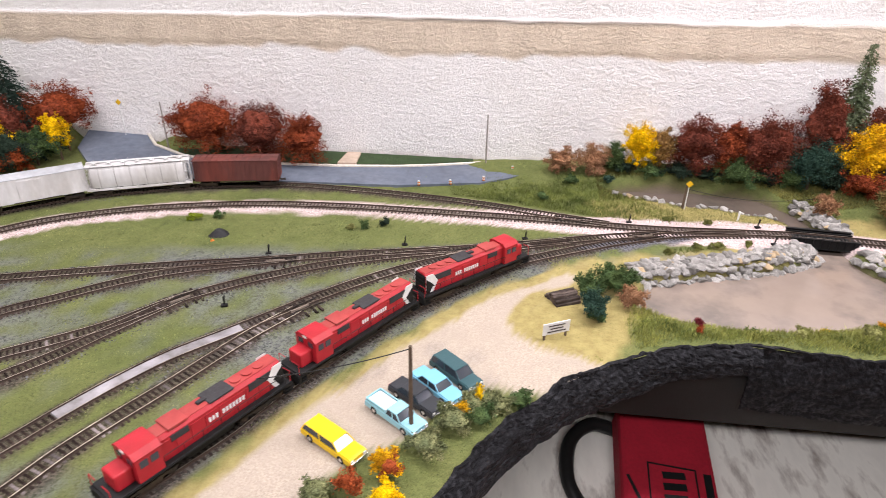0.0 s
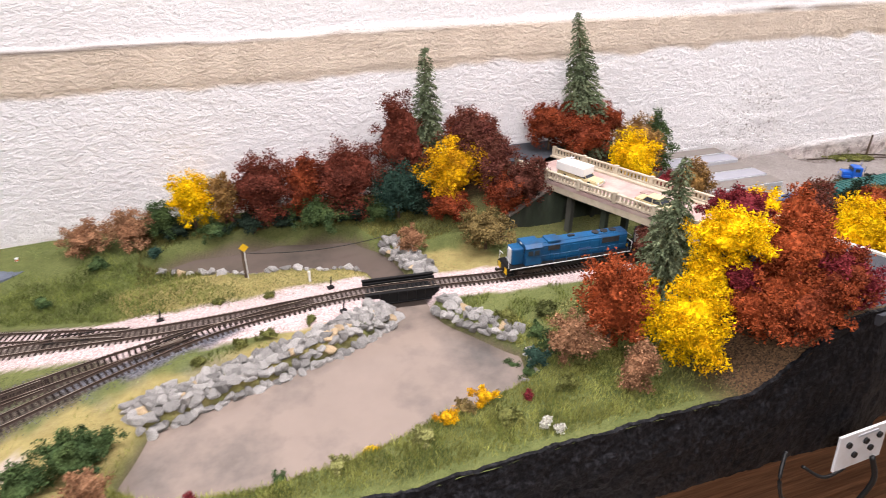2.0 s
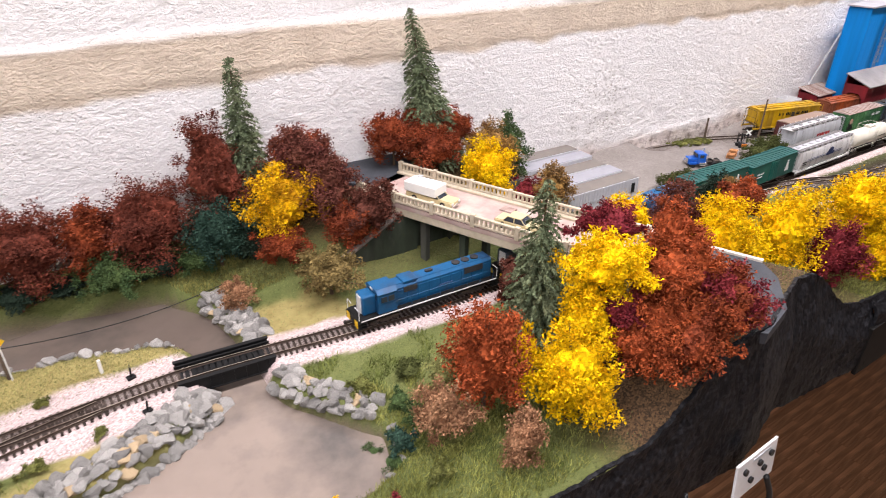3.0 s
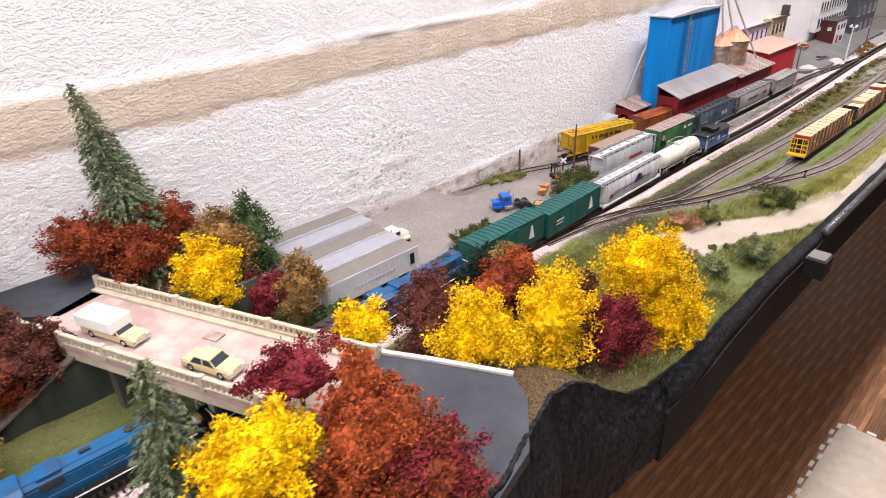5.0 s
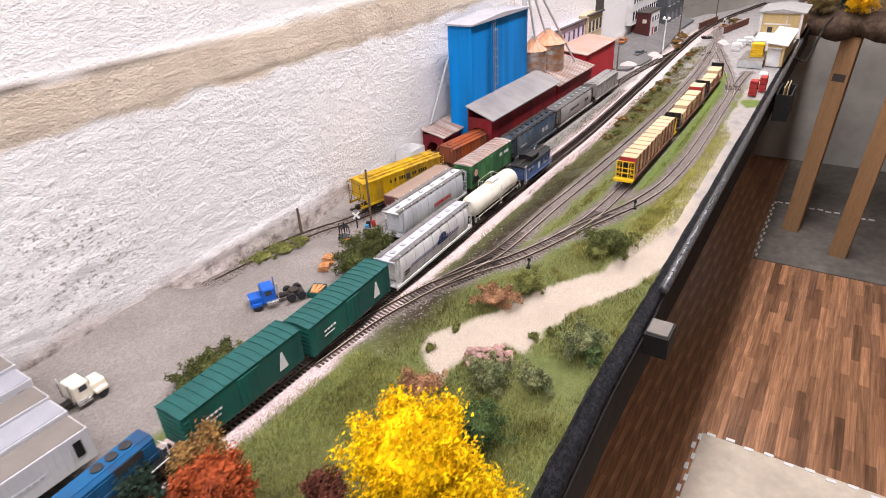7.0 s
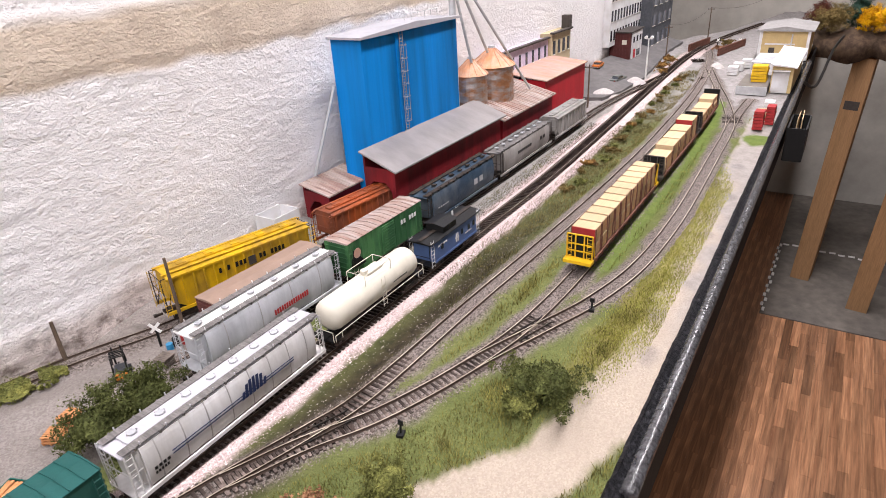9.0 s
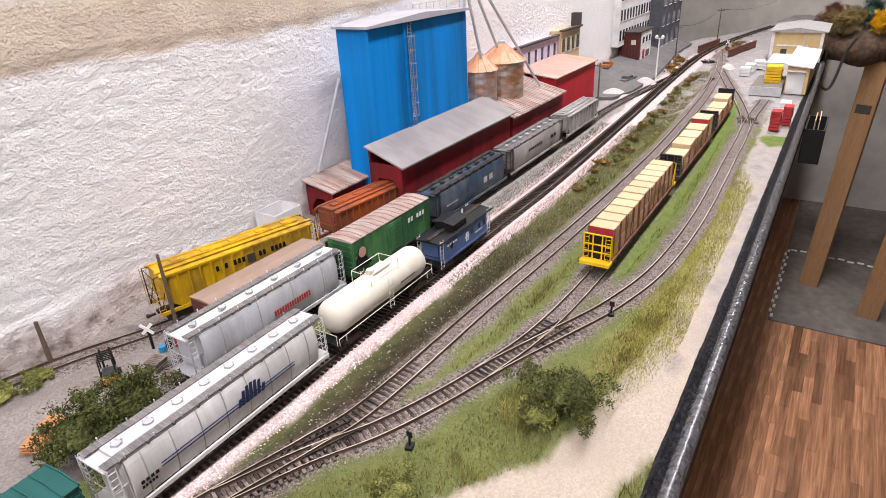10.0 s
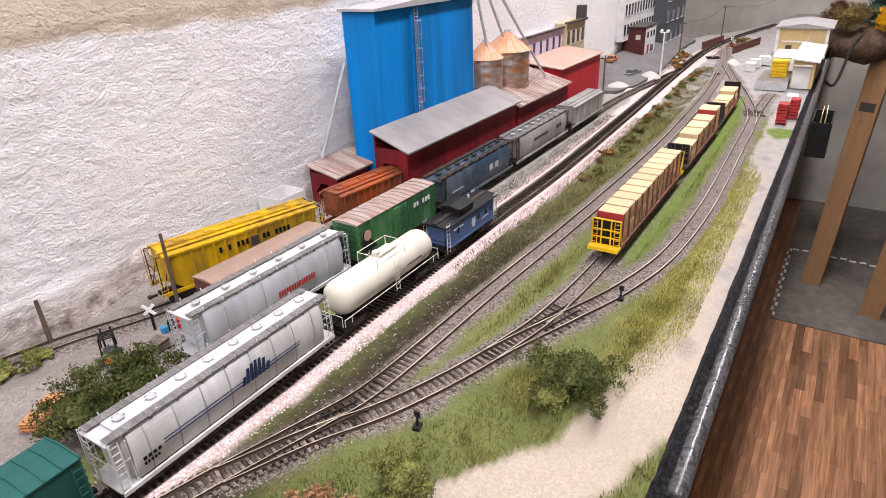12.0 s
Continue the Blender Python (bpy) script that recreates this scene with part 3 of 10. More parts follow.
def terrain():
    xs = np.arange(-1.3, 4.96, 0.0068)
    vs = np.linspace(0, 1, 118)
    X, V = np.meshgrid(xs, vs, indexing="ij")
    e = edge_y(X)
    Y = e + V * (np.interp(X, [3.85, 3.95, 4.3, 4.96], [1.24, 1.12, 0.95, 0.82]) - e)
    Z, dt, dp = ground(X, Y)
    me = bpy.data.meshes.new("ground")
    n, k = X.shape
    me.vertices.add(n * k)
    me.vertices.foreach_set("co", np.stack([X, Y, Z], -1).astype(np.float32).ravel())
    i = np.arange(n * k).reshape(n, k)
    f = np.stack([i[:-1, :-1], i[1:, :-1], i[1:, 1:], i[:-1, 1:]], -1).reshape(-1, 4).astype(np.int32)
    me.loops.add(f.size)
    me.loops.foreach_set("vertex_index", f.ravel())
    me.polygons.add(len(f))
    me.polygons.foreach_set("loop_start", np.arange(0, f.size, 4, dtype=np.int32))
    me.polygons.foreach_set("use_smooth", np.ones(len(f), bool))
    me.update(calc_edges=True)
    wob = 0.006 * wave(X, Y, 55, 9) + 0.003 * wave(X, Y, 160, 10)
    lot = 1 - smooth(-0.003, 0.004, np.minimum(signed(LOT, X, Y), signed(SAND, X, Y)) + wob)
    yard = 1 - smooth(-0.006, 0.006, signed(YARD, X, Y) + wob)
    dm = line_dist(LINE["main"], X, Y)
    inner = smooth(1.40, 1.60, X)
    white = (1 - smooth(0.029, 0.035, dm + wob * 0.5 + 0.006 * (1 - smooth(0.05, 0.15, X)) - 0.014 * smooth(0.20, 0.27, X) * (1 - smooth(0.52, 0.56, X)))) * (1 - smooth(3.6, 3.9, X))
    strip = (1 - smooth(0.0235, 0.0295, dm + wob * 0.6 - 0.006 * smooth(1.9, 2.3, X))) * smooth(0.0105, 0.0155, dm) * (1 - smooth(3.6, 3.9, X))
    white = white * (1 - inner) * (0.12 + 0.88 * smooth(0.009, 0.0135, dm)) + strip * inner
    bal = 1 - smooth(0.017, 0.026, dt + wob + 0.005 * (1 - smooth(0.25, 0.4, X)) + 0.003 * smooth(1.5, 1.7, X))
    bal = bal * (0.86 + 0.14 * smooth(0.2, 0.4, X))
    dry = 1 - smooth(-0.01, 0.012, np.minimum(signed(DRYGRASS, X, Y), np.minimum(signed(DRY2, X, Y), signed(DRY3, X, Y))) + 2 * wob)
    coal = 1 - smooth(-0.004, 0.005, signed(COAL, X, Y) + wob)
    lime = (1 - smooth(0.012, 0.040, np.abs(signed(SAND, X, Y) - 0.004) + 2 * wob)) * smooth(1.84, 2.0, X) * (1 - smooth(2.40, 2.55, X)) * smooth(0.014, 0.02, dt)
    dry = np.maximum(dry, 0.8 * lime)
    for sx, sy in ((-0.055, 0.497), (-0.035, 0.520), (0.018, 0.560), (0.082, 0.512), (0.064, 0.548)):
        coal = np.maximum(coal, 0.20 * (1 - smooth(0.008, 0.014, np.hypot(X - sx, Y - sy) + wob * 0.4)))
    for sx, sy in ((2.05, 0.668), (1.97, 0.652), (2.27, 0.660), (2.42, 0.655), (2.57, 0.666)):
        coal = np.maximum(coal, 0.32 * (1 - smooth(0.007, 0.011, np.hypot((X - sx) * 0.6, Y - sy) + wob * 0.4)))
    aside = np.interp(X, [p[0] for p in LINE["main"]], [p[1] for p in LINE["main"]]) - Y
    olive = np.exp(-((aside - 0.054) / 0.028) ** 2) * smooth(1.45, 1.6, X) * (1 - 0.55 * smooth(2.0, 2.4, X)) * (1 - smooth(3.3, 3.5, X))
    lush = 1 - smooth(-0.004, 0.004, np.minimum(signed(LUSH, X, Y), np.hypot((X - 2.74) * 0.7, Y - 0.655) - 0.026) + wob)
    litter = np.clip(smooth(0.78, 0.85, X + 0.3 * wob) * (1 - smooth(1.0, 1.06, X)) * (1 - smooth(0.665, 0.72, Y)) + (1 - smooth(0.05, 0.22, np.hypot((X - 1.12) / 1.6, Y - 0.72))) + smooth(1.02, 1.10, Y) * smooth(0.62, 0.7, X) * (1 - smooth(1.0, 1.08, X)) + 0.3 * smooth(0.955, 0.99, Y) * smooth(0.70, 0.76, X) * (1 - smooth(1.04, 1.1, X)), 0, 1)
    bed = 1 - smooth(-0.004, 0.006, dp)
    scree = (1 - smooth(-0.02, 0.02, np.abs(X + 0.14) - 0.50)) * (1 - smooth(0.76, 0.82, Y - 0.12 * X)) * smooth(-0.65, 0.45, wave(X * 0.8, Y, 20, 51) + 0.5 * wave(X, Y, 90, 52)) * (1 - smooth(0.045, 0.10, dt)) * (signed(LOT, X, Y) > 0.02)
    far = np.maximum(np.maximum(smooth(2.75, 3.0, X) * (1 - smooth(0.94, 0.99, Y)), 0.75 * smooth(1.92, 2.12, X + 1.5 * (Y - 0.65)) * lot), np.maximum(smooth(3.55, 3.75, X), smooth(1.95, 2.05, X) * smooth(1.0, 1.03, Y)))
    shoulder = smooth(2.0, 2.2, X) * smooth(0.022, 0.032, -aside) * (1 - smooth(3.4, 3.6, X))
    far = np.maximum(far, 0.9 * shoulder)
    bal = bal * (1 - 0.55 * shoulder)
    far = far * (1 - olive) * (1 - lime)
    bal = bal * (1 - 0.8 * olive * smooth(1.45, 1.55, X) * smooth(0.012, 0.018, dt))
    for name, lay in (("zone_a", (lot, white, yard, bal)), ("zone_b", (dry, olive, lush, np.maximum(litter, bed))), ("zone_c", (far, bed, scree, coal))):
        at = me.attributes.new(name, "FLOAT_COLOR", "POINT")
        at.data.foreach_set("color", np.stack(lay, -1).astype(np.float32).ravel())
    me.materials.append(ground_mat())
    ob = new("ground", me)
    tagged(ob, "model railway scenery of grass, sand and ballast", "ground", kind="structure")
    return ob


def ground_mat():
    m = bpy.data.materials.new("model scenery")
    m.use_nodes = True
    nt = m.node_tree
    b = nt.nodes["Principled BSDF"]
    b.inputs["Roughness"].default_value = 0.95
    b.inputs["Specular IOR Level"].default_value = 0.15
    tc = nt.nodes.new("ShaderNodeTexCoord")

    def nz(scale, detail=6.0):
        n = nt.nodes.new("ShaderNodeTexNoise")
        n.inputs["Scale"].default_value, n.inputs["Detail"].default_value, n.inputs["Roughness"].default_value = scale, detail, 0.65
        nt.links.new(tc.outputs["Object"], n.inputs["Vector"])
        return n.outputs[0]

    def ramp(v, lo, hi):
        r = nt.nodes.new("ShaderNodeMapRange")
        r.inputs["From Min"].default_value, r.inputs["From Max"].default_value = lo, hi
        nt.links.new(v, r.inputs["Value"])
        return r.outputs[0]

    def mix(fac, a, c, kind="MIX"):
        x = nt.nodes.new("ShaderNodeMix")
        x.data_type, x.blend_type = "RGBA", kind
        for sock, val in ((x.inputs["Factor"], fac), (x.inputs["A"], a), (x.inputs["B"], c)):
            if isinstance(val, float):
                sock.default_value = val
            elif isinstance(val, tuple):
                sock.default_value = (*val, 1)
            else:
                nt.links.new(val, sock)
        return x.outputs["Result"]

    def zone(name):
        a = nt.nodes.new("ShaderNodeAttribute")
        a.attribute_name = name
        s = nt.nodes.new("ShaderNodeSeparateColor")
        nt.links.new(a.outputs["Color"], s.inputs[0])
        return s.outputs[0], s.outputs[1], s.outputs[2], a.outputs["Alpha"]

    fine, mid, big = nz(700), nz(90), nz(14)
    speck = nt.nodes.new("ShaderNodeTexVoronoi")
    speck.inputs["Scale"].default_value = 720
    nt.links.new(tc.outputs["Object"], speck.inputs["Vector"])
    sp = nt.nodes.new("ShaderNodeSeparateColor")
    nt.links.new(speck.outputs["Color"], sp.inputs[0])
    grit = sp.outputs[0]
    lot, white, yard, bal = zone("zone_a")
    dry, olive, lush, litter = zone("zone_b")
    far, bed, scree, coal = zone("zone_c")
    grass = mix(ramp(big, 0.35, 0.65), mix(ramp(mid, 0.3, 0.7), (0.068, 0.088, 0.027), (0.135, 0.158, 0.050)), mix(ramp(fine, 0.3, 0.7), (0.105, 0.120, 0.041), (0.205, 0.215, 0.076)))
    place = nt.nodes.new("ShaderNodeSeparateXYZ")
    nt.links.new(tc.outputs["Object"], place.inputs[0])
    old_yard = ramp(place.outputs[0], 0.50, 0.30)
    crumb = nt.nodes.new("ShaderNodeTexVoronoi")
    crumb.inputs["Scale"].default_value = 260
    nt.links.new(tc.outputs["Object"], crumb.inputs["Vector"])
    cr = nt.nodes.new("ShaderNodeSeparateColor")
    nt.links.new(crumb.outputs["Color"], cr.inputs[0])
    tuft = cr.outputs[1]
    grass = mix(ramp(tuft, 0.55, 1.0), grass, mix(ramp(fine, 0.3, 0.7), (0.035, 0.050, 0.015), (0.19, 0.21, 0.07)))
    c = mix(dry, grass, mix(ramp(mid, 0.3, 0.7), (0.26, 0.205, 0.078), (0.38, 0.32, 0.13)))
    c = mix(olive, c, mix(ramp(grit, 0.945, 0.98), mix(ramp(mid, 0.35, 0.65), (0.021, 0.016, 0.011), (0.054, 0.043, 0.024)), (0.30, 0.26, 0.24)))
    c = mix(litter, c, mix(grit, (0.030, 0.022, 0.015), (0.145, 0.085, 0.042)))
    c = mix(scree, c, mix(ramp(tuft, 0.35, 0.75), mix(grit, (0.045, 0.052, 0.045), (0.17, 0.175, 0.165)), mix(fine, (0.055, 0.075, 0.028), (0.26, 0.26, 0.25))))
    c = mix(lot, c, mix(ramp(big, 0.3, 0.75), mix(grit, (0.37, 0.31, 0.25), (0.50, 0.43, 0.35)), mix(ramp(fine, 0.3, 0.7), (0.32, 0.268, 0.215), (0.45, 0.38, 0.31))))
    c = mix(far, c, mix(ramp(mid, 0.35, 0.65), (0.24, 0.225, 0.215), (0.34, 0.32, 0.31)))
    c = mix(yard, c, mix(ramp(big, 0.35, 0.7), mix(grit, (0.21, 0.185, 0.17), (0.31, 0.28, 0.26)), mix(grit, (0.17, 0.148, 0.132), (0.24, 0.212, 0.192))))
    c = mix(bal, c, mix(old_yard, mix(grit, (0.048, 0.038, 0.032), (0.28, 0.24, 0.218)), mix(ramp(grit, 0.2, 1.0), (0.022, 0.016, 0.013), (0.125, 0.098, 0.085))))
    c = mix(white, c, mix(grit, (0.36, 0.27, 0.26), (0.70, 0.575, 0.555)))
    c = mix(coal, c, mix(grit, (0.045, 0.045, 0.055), (0.17, 0.17, 0.19)))
    c = mix(lush, c, mix(ramp(mid, 0.3, 0.7), (0.095, 0.135, 0.032), (0.155, 0.20, 0.05)))
    c = mix(bed, c, (0.16, 0.13, 0.10))
    nt.links.new(c, b.inputs["Base Color"])
    bp = nt.nodes.new("ShaderNodeBump")
    bp.inputs["Strength"].default_value, bp.inputs["Distance"].default_value = 0.9, 0.0025
    nt.links.new(nz(420), bp.inputs["Height"])
    nt.links.new(bp.outputs[0], b.inputs["Normal"])
    return m


terrain()


def gz(x, y):
    return float(ground(np.array([x]), np.array([y]))[0][0])


def sheet(name, poly, z, material, label, category, thick=0.003, lift=0.0, kind="structure"):
    """A thin slab over a polygon; z is a number or a function of x, y."""
    bm = B()
    zt = [(z(x, y) if callable(z) else z) + lift for x, y in poly]
    up = [bm.verts.new((x, y, h)) for (x, y), h in zip(poly, zt)]
    lo = [bm.verts.new((x, y, h - thick)) for (x, y), h in zip(poly, zt)]
    bm.faces.new(up)
    bm.faces.new(lo[::-1])
    n = len(poly)
    for i in range(n):
        bm.faces.new((up[i], lo[i], lo[(i + 1) % n], up[(i + 1) % n]))
    bmesh.ops.triangulate(bm, faces=[f for f in bm.faces if len(f.verts) > 4])
    bmesh.ops.recalc_face_normals(bm, faces=bm.faces)
    return solo(name, bm, material, label, category, kind=kind)


# ---- pond water ----
def water_mat(name, colour, dark):
    m = mat(name, colour, 0.10, var=0.07, scale=20, bump=0.04, bump_scale=60, second=dark, amount=0.12, patch=9, sharp=0.22, spec=0.5)
    return m


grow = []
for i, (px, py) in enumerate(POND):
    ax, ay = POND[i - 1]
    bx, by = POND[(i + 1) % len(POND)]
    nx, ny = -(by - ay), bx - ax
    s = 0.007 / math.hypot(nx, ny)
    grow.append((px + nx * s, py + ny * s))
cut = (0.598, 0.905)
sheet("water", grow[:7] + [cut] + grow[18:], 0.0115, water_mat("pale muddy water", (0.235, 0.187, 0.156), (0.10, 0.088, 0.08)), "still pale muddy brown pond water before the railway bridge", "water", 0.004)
# the part behind the bridge gets a darker base colour
sheet("water", grow[6:18] + [cut], 0.0115, water_mat("darker brown water", (0.125, 0.098, 0.082), (0.07, 0.06, 0.052)), "still darker brown creek water behind the railway bridge", "water", 0.004)

# ---- room ----
FLOOR = -0.91


def lattice(X, Z, cx, cz, seed):
    """Uneven lumps of size cx by cz, in -1..1."""
    table = np.random.RandomState(seed).uniform(-1, 1, (128, 128))
    u, v = X / cx + 500, Z / cz + 500
    i, j = np.floor(u).astype(int), np.floor(v).astype(int)
    f, g = u - i, v - j
    f, g = f * f * (3 - 2 * f), g * g * (3 - 2 * g)
    a, b, c, d = table[i % 128, j % 128], table[(i + 1) % 128, j % 128], table[i % 128, (j + 1) % 128], table[(i + 1) % 128, (j + 1) % 128]
    return (a * (1 - f) + b * f) * (1 - g) + (c * (1 - f) + d * f) * g


def wall_back():
    xs = np.concatenate([np.arange(-2.6, -0.95, 0.05), np.arange(-0.95, 3.84, 0.0052)])
    zs = np.concatenate([np.array([FLOOR, -0.4, -0.06]), np.arange(-0.02, 0.30, 0.0031), np.arange(0.30, 0.60, 0.0075), np.array([0.75, 1.0, 1.4])])
    X, Z = np.meshgrid(xs, zs, indexing="ij")
    s = Z - 0.011 * X
    lip = 0.292 + 0.004 * wave(X, X * 0, 9, 21) + 0.002 * wave(X, X * 0, 40, 22)
    low = 0.238 + 0.006 * wave(X, X * 0, 7, 23) + 0.003 * wave(X, X * 0, 33, 24)
    WX, WZ = X + 0.006 * wave(X, Z, 60, 25) + 0.25 * Z, Z + 0.003 * wave(X, Z, 80, 26)
    plain = 1 - 0.7 * smooth(0.0, 0.012, s - low) * (1 - smooth(0.0, 0.004, s - lip))
    Y = 1.172 + 0.002 * wave(X, Z, 5, 27)
    Y = Y + plain * ((0.30 + 0.22 * smooth(0.7, 1.5, X)) * (0.0012 * lattice(WX, WZ, 0.0135, 0.0078, 61) + 0.0010 * lattice(WX + 0.004, WZ + 0.003, 0.0098, 0.0066, 62) + 0.0001 * lattice(WX, WZ, 0.055, 0.03, 63)))
    # rubble footing at the foot of the wall
    foot = (1 - smooth(0.0, 0.012, Z - 0.034 - 0.010 * wave(X, X * 0, 14, 34))) * smooth(1.35, 1.6, X)
    Y = Y - foot * (0.002 + 0.002 * lattice(X, Z, 0.05, 0.018, 64))
    Y = Y - 0.0016 * smooth(0.0, 0.012, s - low) * (1 - smooth(0.0, 0.004, s - lip))
    Y = Y + 0.0042 * smooth(0.0, 0.006, s - lip)
    # a swollen rough patch low on the wall
    r = np.hypot((X - 1.33) / 1.2, (Z - 0.10))
    Y = Y - 0.004 * (1 - smooth(0.0, 0.12, r)) + 0.0012 * wave(X, Z, 140, 29) * (1 - smooth(0.02, 0.12, r))
    band = smooth(-0.006, 0.004, s - low + 0.006 * wave(X, Z, 60, 30)) * (1 - smooth(-0.001, 0.004, s - lip))
    # broken dark line, in colour only, along the ledge's top edge
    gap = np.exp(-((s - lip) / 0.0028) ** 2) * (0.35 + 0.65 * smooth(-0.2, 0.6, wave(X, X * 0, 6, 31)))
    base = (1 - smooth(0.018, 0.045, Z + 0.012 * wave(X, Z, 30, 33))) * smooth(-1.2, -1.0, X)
    # mask for dark spots that colour in the shade among the patch's lumps
    lump_shade = 1 - smooth(0.03, 0.115, np.hypot((X - 1.36) * 0.8, Z - 0.115))
    me = bpy.data.meshes.new("wall_back")
    n, k = X.shape
    me.vertices.add(n * k)
    me.vertices.foreach_set("co", np.stack([X, Y, Z], -1).astype(np.float32).ravel())
    i = np.arange(n * k).reshape(n, k)
    f = np.stack([i[:-1, :-1], i[1:, :-1], i[1:, 1:], i[:-1, 1:]], -1).reshape(-1, 4).astype(np.int32)
    me.loops.add(f.size)
    me.loops.foreach_set("vertex_index", f.ravel())
    me.polygons.add(len(f))
    me.polygons.foreach_set("loop_start", np.arange(0, f.size, 4, dtype=np.int32))
    me.polygons.foreach_set("use_smooth", np.ones(len(f), bool))
    me.update(calc_edges=True)
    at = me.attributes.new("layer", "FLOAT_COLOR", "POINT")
    at.data.foreach_set("color", np.stack([band, gap, base, lump_shade * 0.9], -1).astype(np.float32).ravel())
    m = bpy.data.materials.new("rough white painted masonry")
    m.use_nodes = True
    nt = m.node_tree
    b = nt.nodes["Principled BSDF"]
    b.inputs["Roughness"].default_value = 0.75
    b.inputs["Specular IOR Level"].default_value = 0.25
    tc = nt.nodes.new("ShaderNodeTexCoord")
    mp = nt.nodes.new("ShaderNodeMapping")
    mp.inputs["Scale"].default_value = (0.85, 1, 1.15)
    mp.inputs["Rotation"].default_value = (0, 0.10, 0)
    nt.links.new(tc.outputs["Object"], mp.inputs[0])

    def nz(scale, detail, src):
        q = nt.nodes.new("ShaderNodeTexNoise")
        q.inputs["Scale"].default_value, q.inputs["Detail"].default_value, q.inputs["Roughness"].default_value = scale, detail, 0.66
        nt.links.new(src, q.inputs["Vector"])
        return q.outputs[0]

    def mix(fac, a, c):
        x = nt.nodes.new("ShaderNodeMix")
        x.data_type = "RGBA"
        for sock, val in ((x.inputs["Factor"], fac), (x.inputs["A"], a), (x.inputs["B"], c)):
            if isinstance(val, tuple):
                sock.default_value = (*val, 1)
            else:
                nt.links.new(val, sock)
        return x.outputs["Result"]

    def ramp(v, lo, hi):
        r = nt.nodes.new("ShaderNodeMapRange")
        r.inputs["From Min"].default_value, r.inputs["From Max"].default_value = lo, hi
        nt.links.new(v, r.inputs["Value"])
        return r.outputs[0]

    at_n = nt.nodes.new("ShaderNodeAttribute")
    at_n.attribute_name = "layer"
    sep = nt.nodes.new("ShaderNodeSeparateColor")
    nt.links.new(at_n.outputs["Color"], sep.inputs[0])
    # small grey flecks scattered over the paint by fine noise
    grey_fleck = ramp(nz(330, 5, mp.outputs[0]), 0.64, 0.76)
    paint = mix(ramp(nz(9, 4, tc.outputs["Object"]), 0.35, 0.7), (0.88, 0.855, 0.845), (0.83, 0.80, 0.785))
    bare = mix(ramp(nz(22, 7, tc.outputs["Object"]), 0.35, 0.68), (0.74, 0.625, 0.50), (0.60, 0.495, 0.39))
    paint = mix(grey_fleck, paint, (0.52, 0.50, 0.49))
    c = mix(sep.outputs[0], paint, bare)
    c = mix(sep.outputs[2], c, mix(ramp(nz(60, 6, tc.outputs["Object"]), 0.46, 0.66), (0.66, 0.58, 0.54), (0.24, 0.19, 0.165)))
    # lump shade goes into the base colour as noisy dark spots
    spot = nt.nodes.new("ShaderNodeMath")
    spot.operation = "MULTIPLY"
    nt.links.new(at_n.outputs["Alpha"], spot.inputs[0])
    nt.links.new(ramp(nz(210, 3, mp.outputs[0]), 0.55, 0.66), spot.inputs[1])
    c = mix(spot.outputs[0], c, (0.24, 0.20, 0.16))
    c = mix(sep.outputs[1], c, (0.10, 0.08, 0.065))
    nt.links.new(c, b.inputs["Base Color"])
    b1 = nt.nodes.new("ShaderNodeBump")
    b1.inputs["Strength"].default_value, b1.inputs["Distance"].default_value = 1.0, 0.0021
    nt.links.new(ramp(nz(135, 6, mp.outputs[0]), 0.30, 0.68), b1.inputs["Height"])
    b2 = nt.nodes.new("ShaderNodeBump")
    b2.inputs["Strength"].default_value, b2.inputs["Distance"].default_value = 1.0, 0.0018
    nt.links.new(nz(420, 4, mp.outputs[0]), b2.inputs["Height"])
    nt.links.new(b1.outputs[0], b2.inputs["Normal"])
    nt.links.new(b2.outputs[0], b.inputs["Normal"])
    me.materials.append(m)
    ob = new("wall_back", me)
    sol = ob.modifiers.new("thick", "SOLIDIFY")
    sol.thickness, sol.offset = 0.12, -1 if me.polygons[0].normal.y < 0 else 1
    tagged(ob, "rough white painted foundation wall with bare beige ledge", "wall", kind="structure")


wall_back()


def slab(name, c, s, material, label, category, kind="structure"):
    return solo(name, box(B(), c, s), material, label, category, kind=kind)


slab("wall_far", (5.03, -0.4, 0.245), (0.12, 5.8, 2.31), M["grey_wall"], "grey-green painted concrete end wall", "wall")
slab("wall_left", (-2.66, -1.0, 0.245), (0.12, 4.6, 2.31), M["plain_wall"], "unseen end wall, kept dark to cut bounce light", "wall")
slab("wall_front", (1.2, -3.36, 0.245), (7.6, 0.12, 2.31), M["plain_wall"], "unseen wall behind the aisle, kept dark to cut bounce light", "wall")
slab("wall_recess", (4.4, 2.46, 0.245), (1.3, 0.12, 2.31), M["grey_wall"], "grey-green painted wall of the room corner", "wall")
slab("wall_return", (3.90, 1.86, 0.245), (0.12, 1.1, 2.31), M["grey_wall"], "grey-green painted return wall", "wall")
slab("ceiling", (1.2, -0.4, 1.46), (7.9, 5.9, 0.1), M["ceiling"], "unseen ceiling, kept dark to cut bounce light", "ceiling")
floor_ob = slab("floor", (1.2, -0.4, FLOOR - 0.06), (7.6, 5.8, 0.1), M["laminate"], "dark brown laminate plank floor", "floor")

